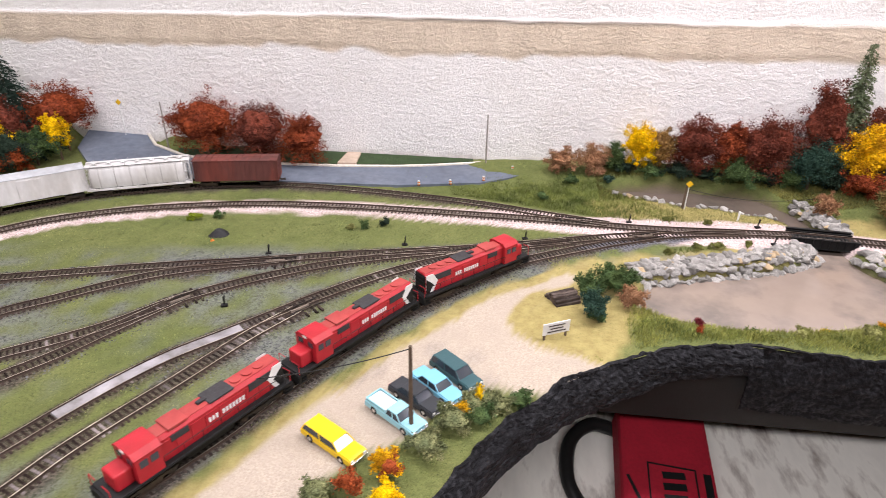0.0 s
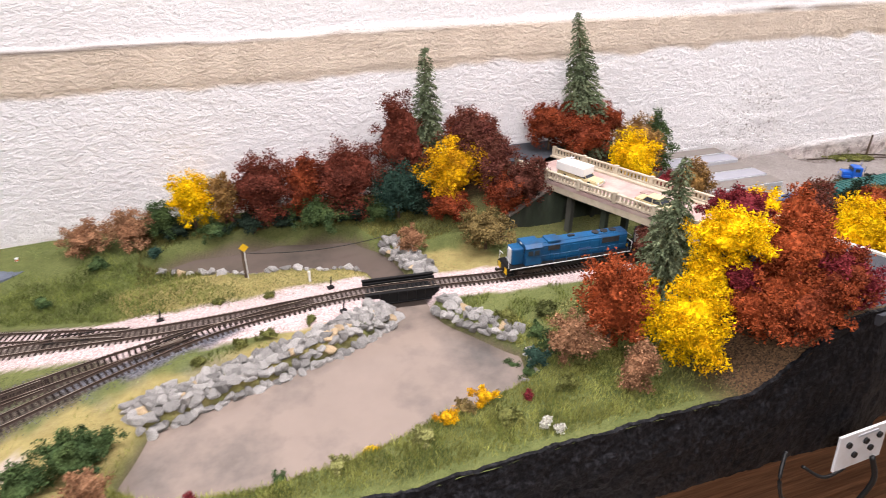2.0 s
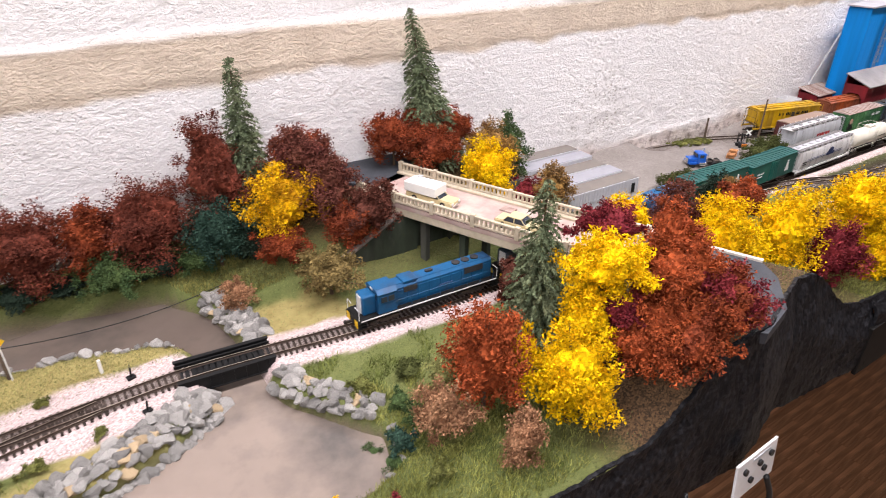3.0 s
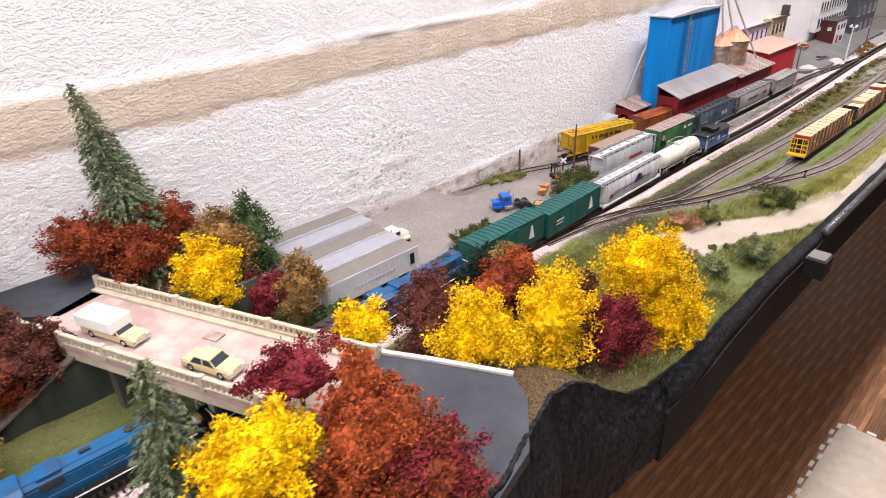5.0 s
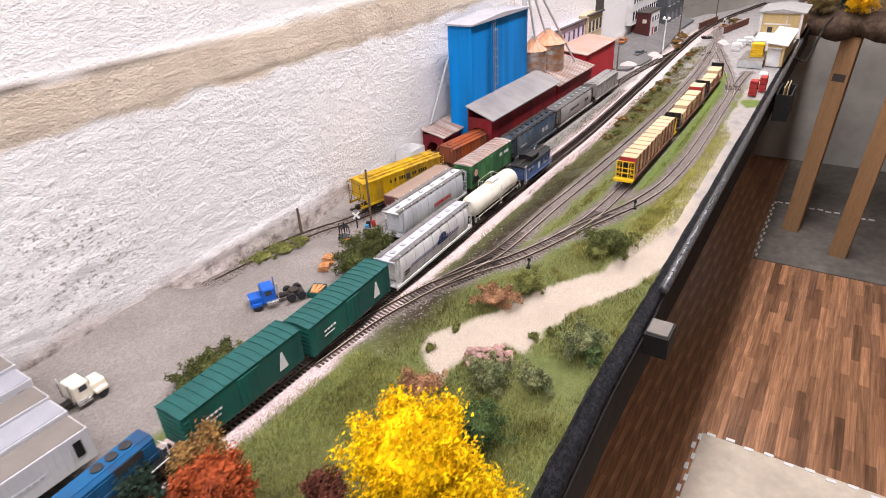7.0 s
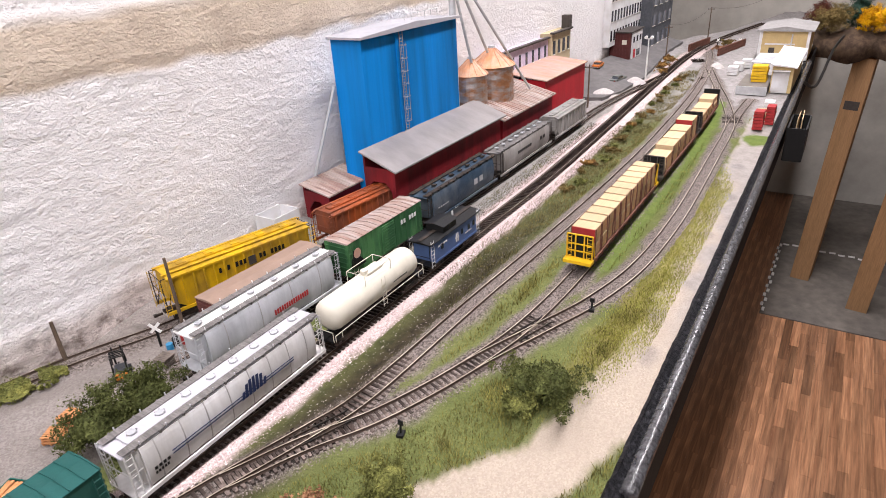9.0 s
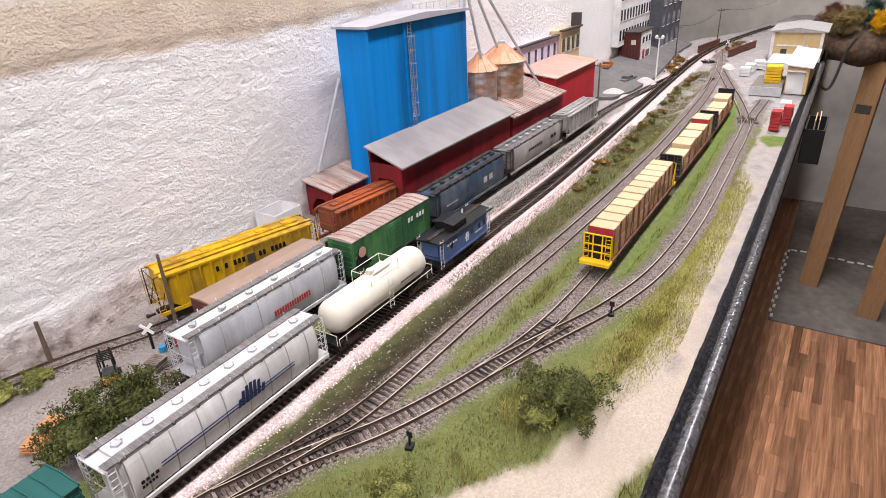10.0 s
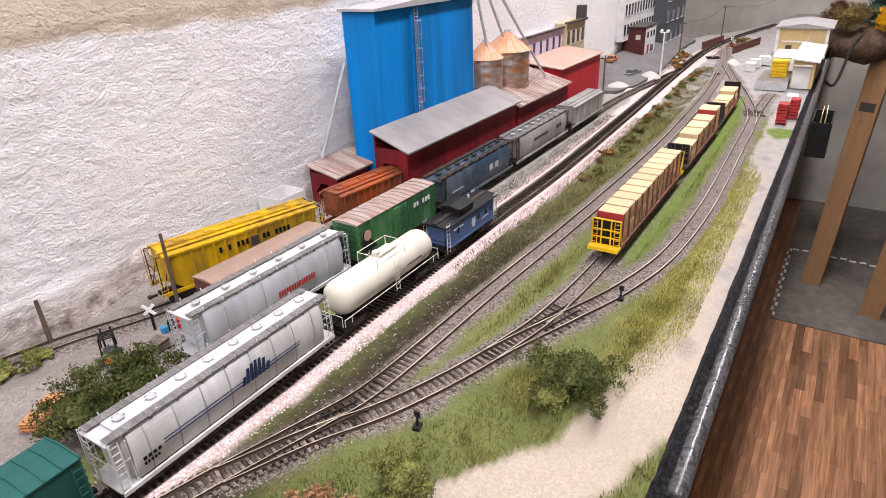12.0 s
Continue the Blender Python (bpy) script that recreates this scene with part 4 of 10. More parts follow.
# ---- layout front: fascia, benchwork ----
def sweep(pts, r, seg=10):
    """One closed tube along a line of points."""
    bm = B()
    p = [Vector(q) for q in pts]
    rings = []
    for i, c in enumerate(p):
        t = (p[min(i + 1, len(p) - 1)] - p[max(i - 1, 0)]).normalized()
        u = t.cross(Vector((0.02, 0.01, 1)) if abs(t.z) < 0.9 else Vector((1, 0, 0))).normalized()
        v = t.cross(u)
        rings.append([bm.verts.new(c + (u * math.cos(a) + v * math.sin(a)) * r) for a in np.arange(seg) * 2 * math.pi / seg])
    for a, b in zip(rings, rings[1:]):
        for k in range(seg):
            bm.faces.new((a[k], a[(k + 1) % seg], b[(k + 1) % seg], b[k]))
    bm.faces.new(rings[0])
    bm.faces.new(rings[-1][::-1])
    bmesh.ops.recalc_face_normals(bm, faces=bm.faces)
    return bm


def rough_edge(name, x0, x1, lip, drop, label, rough=1.0, step=0.0035):
    """Rough black plaster face that hangs from the scenery's front edge."""
    xs = np.arange(x0, x1, step)
    us = np.linspace(0, 1, 22)
    X, U = np.meshgrid(xs, us, indexing="ij")
    sl = (edge_y(X + 0.006) - edge_y(X - 0.006)) / 0.012
    nl = np.hypot(1, sl)
    top = ground(X, edge_y(X) + 0.004)[0] + 0.002
    grain = 0.0011 * wave(X, U * 0.06, 330, 41) + 0.0009 * wave(X, U * 0.06, 700, 43) + 0.0015 * wave(X, U * 0.06, 90, 44)
    out = -0.004 + lip(X) * smooth(-0.05, 0.55, U) + rough * grain
    low = drop(X, top)
    PZ = top + (low - top) * U + rough * 0.0012 * wave(X * 1.2, U * 0.08, 420, 42)
    PX, PY = X + sl / nl * out, edge_y(X) - out / nl
    v = np.stack([PX, PY, PZ], -1).reshape(-1, 3).tolist()
    n, k = X.shape
    i = np.arange(n * k).reshape(n, k)
    f = np.stack([i[:-1, :-1], i[1:, :-1], i[1:, 1:], i[:-1, 1:]], -1).reshape(-1, 4).tolist()
    ob = new(name, raw(name, v, f, M["black_rough"], True))
    ob.modifiers.new("thick", "SOLIDIFY").thickness = 0.004
    return tagged(ob, label, "scenery edge", kind="structure")


def left_drop(X, top):
    return np.interp(X, [-1.4, 0.09, 0.17, 0.225, 0.265, 0.32, 0.37, 0.42], [-0.014, -0.016, -0.021, -0.020, -0.013, -0.007, -0.004, -0.004])


rough_edge("edge_crust", -1.3, 0.385, lambda X: 0.012 + 0 * X, left_drop, "rough black plaster edge of the scenery", 1.3)
rough_edge("edge_bank", 0.375, 1.285, lambda X: 0.008 + 0.008 * smooth(0.93, 1.05, X), lambda X, top: -0.055 - 0.025 * smooth(0.5, 0.9, X) + 0 * top, "rough black plaster bank along the layout front", 1.0)
rough_edge("edge_cap", 1.275, 3.62, lambda X: 0.014 - 0.005 * smooth(1.75, 1.83, X), lambda X, top: -0.019 + 0 * top, "sloping black plaster cap behind the fascia", 0.3, 0.006)


def fascia():
    """Vertical board below the plaster cap."""
    bm = B()
    rows = []
    for x in np.arange(1.265, 4.0, 0.02):
        y = float(edge_y(max(x, 1.36))) - 0.0115 + 0.0035 * float(smooth(1.76, 1.84, x))
        zt = -0.017
        rows.append([bm.verts.new(p) for p in ((x, y, zt), (x, y - 0.005, zt), (x, y - 0.005, -0.088), (x, y, -0.088))])
    for a, b in zip(rows, rows[1:]):
        for i in range(4):
            bm.faces.new((a[i], b[i], b[(i + 1) % 4], a[(i + 1) % 4]))
    bm.faces.new(rows[0])
    bm.faces.new(rows[-1][::-1])
    bmesh.ops.recalc_face_normals(bm, faces=bm.faces)
    return solo("fascia", bm, M["fascia"], "dark painted fascia board along the layout front", "fascia", kind="structure")


fascia()
slab("benchwork", (1.95, 0.95, -0.085), (4.2, 0.50, 0.05), M["black"], "dark plywood base under the layout", "benchwork")
slab("benchwork_left", (-0.75, 0.70, -0.085), (1.2, 0.95, 0.05), M["black"], "dark plywood base under the layout", "benchwork")
slab("wall_low", (-0.9, 1.115, -0.47), (3.3, 0.09, 0.68), M["grey_wall"], "whitewashed rough lower foundation wall", "wall")


tube_mat = mat("dusty black tube", (0.030, 0.030, 0.032), 0.25, var=0.4, scale=200, second=(0.10, 0.10, 0.105), amount=0.3, patch=220, sharp=0.3, bump=0.15, bump_scale=900, spec=0.6)
solo("edge_tube", sweep([(x, float(edge_y(x)) - 0.0125, -0.005) for x in np.arange(1.80, 3.62, 0.03)], 0.0066, 16), tube_mat, "black glossy foam tube along the fascia top", "edge trim", kind="structure", flat=False)


# ---- track ----
def rails(name, key, rail_mat, tie_mat, label, as_pieces=0, span=None, tie_len=0.0275, skip=None, step=0.0060, pale=0.0, sunk=None):
    pts = spline(LINE[key], 0.004)
    th = thing(name, pose(0, 0, 0), label, "railway track", "railway tracks")
    tang = np.gradient(pts, axis=0)
    tang /= np.linalg.norm(tang, axis=1)[:, None]
    nrm = np.stack([-tang[:, 1], tang[:, 0]], 1)
    z = G(pts[:, 0])
    for side in (1, -1):
        bm = B()
        rows = []
        for p, n, h in zip(pts[::2], nrm[::2], z[::2]):
            c = p + n * side * 0.00825
            q = []
            for o, dz in ((-0.00048, 0), (0.00048, 0), (0.00048, -0.0008), (0.0003, -0.0015), (0.0010, -0.0026), (-0.0010, -0.0026), (-0.0003, -0.0015), (-0.00048, -0.0008)):
                q.append(bm.verts.new((c[0] + n[0] * o, c[1] + n[1] * o, h + dz)))
            rows.append(q)
        for a, b in zip(rows, rows[1:]):
            for i in range(8):
                bm.faces.new((a[i], a[(i + 1) % 8], b[(i + 1) % 8], b[i])).material_index = 1 if i == 0 else 0
        bmesh.ops.recalc_face_normals(bm, faces=bm.faces)
        part("rail", bm, M["rail_side"], th).data.materials.append(rail_mat)
    tie_pos = spline(LINE[key], step)
    tt = np.gradient(tie_pos, axis=0)
    me = me_pale = None
    joined = B()
    made = 0
    for p, t in zip(tie_pos, tt):
        if skip and skip(p[0], p[1]):
            continue
        a = math.atan2(t[1], t[0]) + random.uniform(-0.03, 0.03)
        h = float(G(p[0])) - 0.0026 - 0.0011
        if sunk and p[0] > sunk:
            h -= random.uniform(0.0007, 0.0016)
        if as_pieces and made < 290 and (not span or span[0] < p[0] < span[1]):
            if me is None:
                me = mesh_of("tie", box(B(), (0, 0, 0), (0.0025, tie_len, 0.0022)), tie_mat)
            if pale and me_pale is None:
                me_pale = mesh_of("tie", box(B(), (0, 0, 0), (0.0025, tie_len * 0.9, 0.0022)), M["tie_pale"])
            ob = new("tie", me_pale if pale and random.random() < pale * (0.3 + 1.6 * (math.sin(p[0] * 61) > 0.2)) else me)
            ob.parent = th
            ob.matrix_basis = Matrix.Translation((p[0], p[1], h)) @ Matrix.Rotation(a, 4, "Z")
            made += 1
        else:
            box(joined, (p[0], p[1], h), (0.0025, tie_len, 0.0022), a)
    if len(joined.verts):
        tagged(part("ties", joined, tie_mat, th), kind="stuff")
    else:
        joined.free()
    return th


def off_bridge(x, y):
    return 0.525 < x < 0.605 and 0.85 < y < 0.95


rails("main_track", "main", M["rail"], M["tie"], "main line track on pinkish white ballast", 1, (1.9, 3.9), skip=off_bridge)
rails("siding_track", "siding", M["rail"], M["tie"], "brown siding track joining the main line", 1, (-0.4, 0.3))
rails("loco_track", "loco", M["rail"], M["tie"], "service track under the red locomotives", 1, (0.05, 0.4))
for key in ("c1", "c2", "c3", "c4", "d1", "d2"):
    rails("yard_track", key, M["rail_bright"] if key == "d2" else M["rail"], M["tie_red"], "rusty yard track set in weedy ballast", 1, (-0.6, 0.3), pale=0.05 if key != "d2" else 0.22)
rails("yard_track", "t1", M["rail_bright"], M["tie_grey"], "yard track with bright rails and turnout ties", 1, (1.62, 3.4), sunk=1.86)
rails("yard_track", "t2", M["rail_bright"], M["tie_grey"], "yard track with bright rails curving to the freight house", 1, (1.66, 3.4), sunk=2.02)
rails("yard_track", "t3", M["rail_bright"], M["tie_grey"], "yard track under the lumber cars", 1, (1.9, 3.2), sunk=1.98)
rails("yard_track", "t4", M["rail"], M["tie_grey"], "short spur track by the platform", 1, (2.7, 3.1), sunk=2.0)
rails("yard_track", "s1", M["rail"], M["tie"], "siding track beside the red loading shed", 1, (2.6, 3.3))
rails("yard_track", "s2", M["rail"], M["tie"], "short storage track in gravel")
rails("yard_track", "gk", M["rail"], M["tie"], "spur track half buried in the gravel yard by the wall", 1, (1.5, 1.8), sunk=1.4)


def pit_paving():
    """Pale concrete poured between the rails of one yard track."""
    p = spline(LINE["d1"], 0.004)
    a, b = (int(np.argmin(np.hypot(p[:, 0] - x, p[:, 1] - y))) for x, y in ((-0.318, 0.405), (-0.200, 0.567)))
    p = p[a:b]
    t = np.gradient(p, axis=0)
    t /= np.linalg.norm(t, axis=1)[:, None]
    bm = B()
    rows = []
    for (x, y), (tx, ty) in zip(p, t):
        z = float(G(x)) - 0.0009
        rows.append([bm.verts.new((x - ty * o, y + tx * o, z + dz)) for o, dz in ((-0.0066, -0.003), (-0.0066, 0), (0.0066, 0), (0.0066, -0.003))])
    for q, r in zip(rows, rows[1:]):
        for i in range(4):
            bm.faces.new((q[i], r[i], r[(i + 1) % 4], q[(i + 1) % 4]))
    bm.faces.new(rows[0])
    bm.faces.new(rows[-1][::-1])
    bmesh.ops.recalc_face_normals(bm, faces=bm.faces)
    pale = mat("stained pale concrete", (0.36, 0.34, 0.36), 0.7, var=0.2, scale=90, second=(0.13, 0.12, 0.115), amount=0.4, patch=45, sharp=0.25)
    solo("track_paving", bm, pale, "stained pale concrete between the yard rails", "paving", kind="structure")


pit_paving()


def frog(x, y, a, L=0.045):
    """Guard rails and frog casting of a turnout."""
    th = thing("turnout_frog", pose(x, y, float(G(x)), 0, 0, a), "dark turnout frog and guard rails", "turnout", "turnout frogs")
    for s in (1, -1):
        bm = B()
        box(bm, (0, s * 0.0066, -0.0006), (L, 0.0009, 0.0016))
        box(bm, (L * 0.55, s * 0.0071, -0.0006), (L * 0.15, 0.0009, 0.0016), s * 0.35)
        part("guard_rail", bm, M["dark"], th)
    bm = B()
    prism(bm, [(-0.0012, -0.002), (0.0012, -0.002), (0.0008, 0.0001), (-0.0008, 0.0001)], -0.012, 0.012)
    part("frog_casting", bm, M["rail"], th)
    for k in (-0.02, -0.012, 0.0, 0.012, 0.02):
        part("tie", box(B(), (k, 0, -0.0036), (0.003, 0.038, 0.0022)), M["tie"], th)
    return th


for fx, fy, fa in ((1.742, 0.858, -22), (1.955, 0.768, -18), (0.19, 0.914, -6), (0.02, 0.775, 32), (-0.15, 0.61, 50), (-0.30, 0.61, 50), (-0.22, 0.72, 15), (0.30, 0.87, 22), (2.86, 0.722, 12), (3.55, 0.93, 20)):
    frog(fx, fy, fa)

# ---- rolling stock ----
# Local axes: x along the car, z up from the rail tops.
def bogie(parent, x, axles=2, wheelbase=0.020):
    bm = B()
    for s in (1, -1):
        box(bm, (x, s * 0.0105, 0.0068), (wheelbase * (axles - 1) + 0.009, 0.0022, 0.0028))
        box(bm, (x, s * 0.0105, 0.0052), (wheelbase * (axles - 1) * 0.5, 0.0024, 0.0042))
        for i in range(axles):
            box(bm, (x + (i - (axles - 1) / 2) * wheelbase, s * 0.0108, 0.0062), (0.0045, 0.003, 0.0045))
    box(bm, (x, 0, 0.0085), (0.008, 0.018, 0.003))
    t = part("truck", bm, M["dark"], parent)
    for i in range(axles):
        for s in (1, -1):
            xx = x + (i - (axles - 1) / 2) * wheelbase
            part("wheel", rod(B(), (xx, s * 0.0070, 0.0052), (xx, s * 0.0094, 0.0052), 0.0052, 14), M["wheel"], t)
    return t


def coupler(parent, x):
    s = 1 if x > 0 else -1
    bm = box(B(), (x + s * 0.003, 0, 0.0095), (0.007, 0.0022, 0.0022))
    box(bm, (x + s * 0.007, 0.0005, 0.0095), (0.0035, 0.0042, 0.0034), 0, 0.0006)
    part("coupler", bm, M["dark"], parent)


def ladder(parent, x, y, z0, z1, material, along="x", w=0.0052, n=6):
    """Rungs between two stiles, in the plane of a side (along x) or an end (along y)."""
    bm = B()
    d = Vector((1, 0, 0)) if along == "x" else Vector((0, 1, 0))
    c = Vector((x, y, 0))
    for s in (-0.5, 0.5):
        p = c + d * w * s
        rod(bm, (p.x, p.y, z0), (p.x, p.y, z1), 0.00035, 4)
    for i in range(n):
        z = z0 + (z1 - z0) * (i + 0.5) / n
        a, b = c - d * w * 0.5, c + d * w * 0.5
        rod(bm, (a.x, a.y, z), (b.x, b.y, z), 0.0003, 4)
    return part("ladder", bm, material, parent)


def lettering(parent, x0, x1, z, h, n, side, y, material, gap=(), label=""):
    """Plain letter-sized blocks in a row on a car side."""
    bm = B()
    w = (x1 - x0) / n
    for i in range(n):
        if i in gap:
            continue
        box(bm, (x0 + w * (i + 0.5), side * y, z), (w * 0.62, 0.0005, h))
    return part("lettering", bm, material, parent, label or "plain letter-sized marks")


def underframe(parent, L, w=0.024):
    bm = box(B(), (0, 0, 0.0118), (L, 0.005, 0.004))
    box(bm, (0, 0, 0.0125), (L * 0.96, w, 0.0014))
    part("underframe", bm, M["dark"], parent)


def boxcar(m, L, body, roof, label, H=0.036, W=0.0345, ribs=True, door=0.026, marks=None, plain_roof=False, louvre=False, roof_label=""):
    th = thing("boxcar", m, label, "boxcar", "freight cars")
    z0 = 0.013
    bm = box(B(), (0, 0, z0 + H / 2), (L, W, H), 0, 0.0006)
    if ribs:
        n = int(L / 0.0115)
        for i in range(n + 1):
            x = -L / 2 + 0.002 + (L - 0.004) * i / n
            if abs(x) > door / 2 + 0.002 or not door:
                for s in (1, -1):
                    box(bm, (x, s * (W / 2 + 0.0003), z0 + H / 2), (0.0011, 0.0008, H * 0.94))
    for e in (1, -1):
        for i in range(6):
            box(bm, (e * (L / 2 + 0.0004), 0, z0 + H * (0.12 + 0.15 * i)), (0.0009, W * 0.92, 0.0018))
    part("body", bm, body, th)
    # gently pitched roof with panel seams
    bm = B()
    prism(bm, [(-W / 2 - 0.0006, z0 + H), (W / 2 + 0.0006, z0 + H), (W / 2 + 0.0006, z0 + H + 0.0008), (0, z0 + H + 0.0026), (-W / 2 - 0.0006, z0 + H + 0.0008)], -L / 2 - 0.0006, L / 2 + 0.0006)
    if not plain_roof:
        n = int(L / 0.0095)
        for i in range(n + 1):
            x = -L / 2 + L * i / n
            prism(bm, [(-W / 2, z0 + H + 0.0008), (0, z0 + H + 0.0026), (W / 2, z0 + H + 0.0008), (W / 2, z0 + H + 0.0016), (0, z0 + H + 0.0034), (-W / 2, z0 + H + 0.0016)], x - 0.0005, x + 0.0005)
    part("roof", bm, roof, th, roof_label)
    if door:
        for s in (1, -1):
            bm = box(B(), (0.002, s * (W / 2 + 0.0007), z0 + H * 0.48), (door, 0.0011, H * 0.9), 0, 0.0003)
            if louvre:
                for i in range(9):
                    box(bm, (0.002, s * (W / 2 + 0.0014), z0 + H * (0.12 + 0.09 * i)), (door * 0.86, 0.0008, H * 0.05))
            else:
                for k in (-0.28, 0.0, 0.28):
                    box(bm, (0.002 + door * k, s * (W / 2 + 0.0014), z0 + H * 0.48), (0.0008, 0.0008, H * 0.84))
            part("door", bm, body, th)
            part("door_track", box(B(), (0.008, s * (W / 2 + 0.0009), z0 + H * 0.02), (door * 1.9, 0.0012, 0.0011)), M["dark"], th)
    for e in (1, -1):
        for s in (1, -1):
            ladder(th, e * (L / 2 - 0.004), s * (W / 2 + 0.0012), z0, z0 + H * 0.95, body)
        coupler(th, e * L / 2)
    if marks:
        marks(th, W / 2, z0, H, L)
    underframe(th, L)
    bogie(th, L * 0.36)
    bogie(th, -L * 0.36)
    return th


def round_profile(W, z0, H, n=10, flat=0.55):
    """Side section of a curved-side hopper."""
    pts = []
    for i in range(n + 1):
        zz = z0 + H * i / n
        bulge = math.sin(min(1, max(0.0, i / n)) * math.pi * 0.92 + 0.18) ** flat
        pts.append((W / 2 * (0.80 + 0.20 * bulge), zz))
    right = pts
    left = [(-y, z) for y, z in reversed(pts)]
    return right + left


def round_hopper(m, L, body, label, roof=None, H=0.0375, W=0.0352, hatches=9, trough=True, marks=None, ribs=4, cage=None):
    """Covered hopper with curved sides, end cages, roof walks and hatches."""
    th = thing("hopper_car", m, label, "hopper car", "freight cars")
    z0 = 0.0135
    cage = cage or body
    bl = L * 0.86
    bm = B()
    prof = round_profile(W, z0 + 0.002, H - 0.004)
    prism(bm, prof, -bl / 2, bl / 2)
    # rounded-in ends: a smaller cap at each end
    for e in (1, -1):
        c = [((y) * 0.84, z0 + 0.003 + (z - z0) * 0.92) for y, z in prof]
        prism(bm, c, e * bl / 2, e * (bl / 2 + 0.0035))
    for i in range(ribs):
        x = -bl / 2 + bl * (i + 0.5) / ribs
        part("seam", prism(B(), [(y * 1.010, z) for y, z in prof], x - 0.0005, x + 0.0005), M["seam_grime"] if body in (M["grime_white"], M["light_grey"]) else body, th)
    # slope sheets and outlets
    for i in range(4):
        x = -bl / 2 + bl * (i + 0.5) / 4
        box(bm, (x, 0, z0 - 0.0005), (bl * 0.16, W * 0.5, 0.006), 0, 0, None)
    part("body", bm, body, th)
    part("roof", box(B(), (0, 0, z0 + H - 0.0015), (L * 0.985, W * 0.80, 0.0016), 0, 0.0004), roof or body, th)
    for s in (1, -1):
        bm = box(B(), (0, s * W * 0.325, z0 + H + 0.0012), (L * 0.97, W * 0.21, 0.0005))
        n = 10
        for i in range(n):
            box(bm, (-L * 0.44 + L * 0.88 * i / (n - 1), s * W * 0.40, z0 + H + 0.0003), (0.0012, W * 0.13, 0.0024))
        part("roof_walk", bm, M["grating"] if roof else cage, th, "metal grating walk")
        for i in range(9):
            part("walk_bracket", box(B(), (-L * 0.42 + L * 0.84 * i / 8, s * W * 0.425, z0 + H + 0.0022), (0.0006, 0.0012, 0.0030)), roof or cage, th)
    if trough:
        part("hatch_trough", box(B(), (0, 0, z0 + H + 0.0004), (L * 0.88, W * 0.40, 0.0022), 0, 0.0006), roof or body, th)
    for i in range(hatches):
        x = -L * 0.40 + L * 0.80 * i / (hatches - 1)
        h = rod(B(), (x, 0, z0 + H + 0.0012), (x, 0, z0 + H + 0.0028), 0.0034, 14)
        for k in range(6):
            a = k * math.pi / 3
            rod(h, (x + 0.0036 * math.cos(a), 0.0036 * math.sin(a), z0 + H + 0.0018), (x + 0.0036 * math.cos(a), 0.0036 * math.sin(a), z0 + H + 0.0034), 0.0006, 6)
        part("hatch", h, M["light_grey"] if roof else cage, th)
    # side sill and end cages
    for s in (1, -1):
        part("sill", box(B(), (0, s * W * 0.47, z0 - 0.0005), (L * 0.98, 0.0018, 0.0032)), body, th)
    for e in (1, -1):
        bm = B()
        for s in (1, -1):
            rod(bm, (e * L * 0.485, s * W * 0.45, z0), (e * L * 0.485, s * W * 0.45, z0 + H), 0.0005, 5)
            rod(bm, (e * L * 0.435, s * W * 0.45, z0), (e * L * 0.435, s * W * 0.42, z0 + H - 0.004), 0.0005, 5)
            rod(bm, (e * L * 0.485, s * W * 0.45, z0 + H * 0.55), (e * L * 0.435, s * W * 0.45, z0 + H * 0.55), 0.0004, 4)
        box(bm, (e * L * 0.46, 0, z0 + 0.001), (L * 0.07, W * 0.9, 0.001))
        rod(bm, (e * L * 0.485, -W * 0.45, z0 + H * 0.5), (e * L * 0.485, W * 0.45, z0 + H * 0.5), 0.0004, 4)
        part("end_cage", bm, cage, th)
        for s in (1, -1):
            ladder(th, e * L * 0.475, s * W * 0.47, z0 - 0.004, z0 + H, cage, "x", 0.006, 8)
        ladder(th, e * (L * 0.49), W * 0.30, z0, z0 + H, cage, "y", 0.006, 8)
        # slanted end sheet
        bm = B()
        prism(bm, [(e * L * 0.43, z0 + H * 0.75), (e * L * 0.432, z0 + H * 0.75), (e * L * 0.36, z0 - 0.004), (e * L * 0.355, z0 - 0.004)], -W * 0.36, W * 0.36, "y")
        part("slope_sheet", bm, body, th)
        coupler(th, e * L / 2)
    if marks:
        marks(th, W / 2, z0, H, L)
    bm = box(B(), (0, 0, 0.0105), (L * 0.98, 0.004, 0.003))
    part("underframe", bm, M["dark"], th)
    bogie(th, L * 0.37)
    bogie(th, -L * 0.37)
    return th


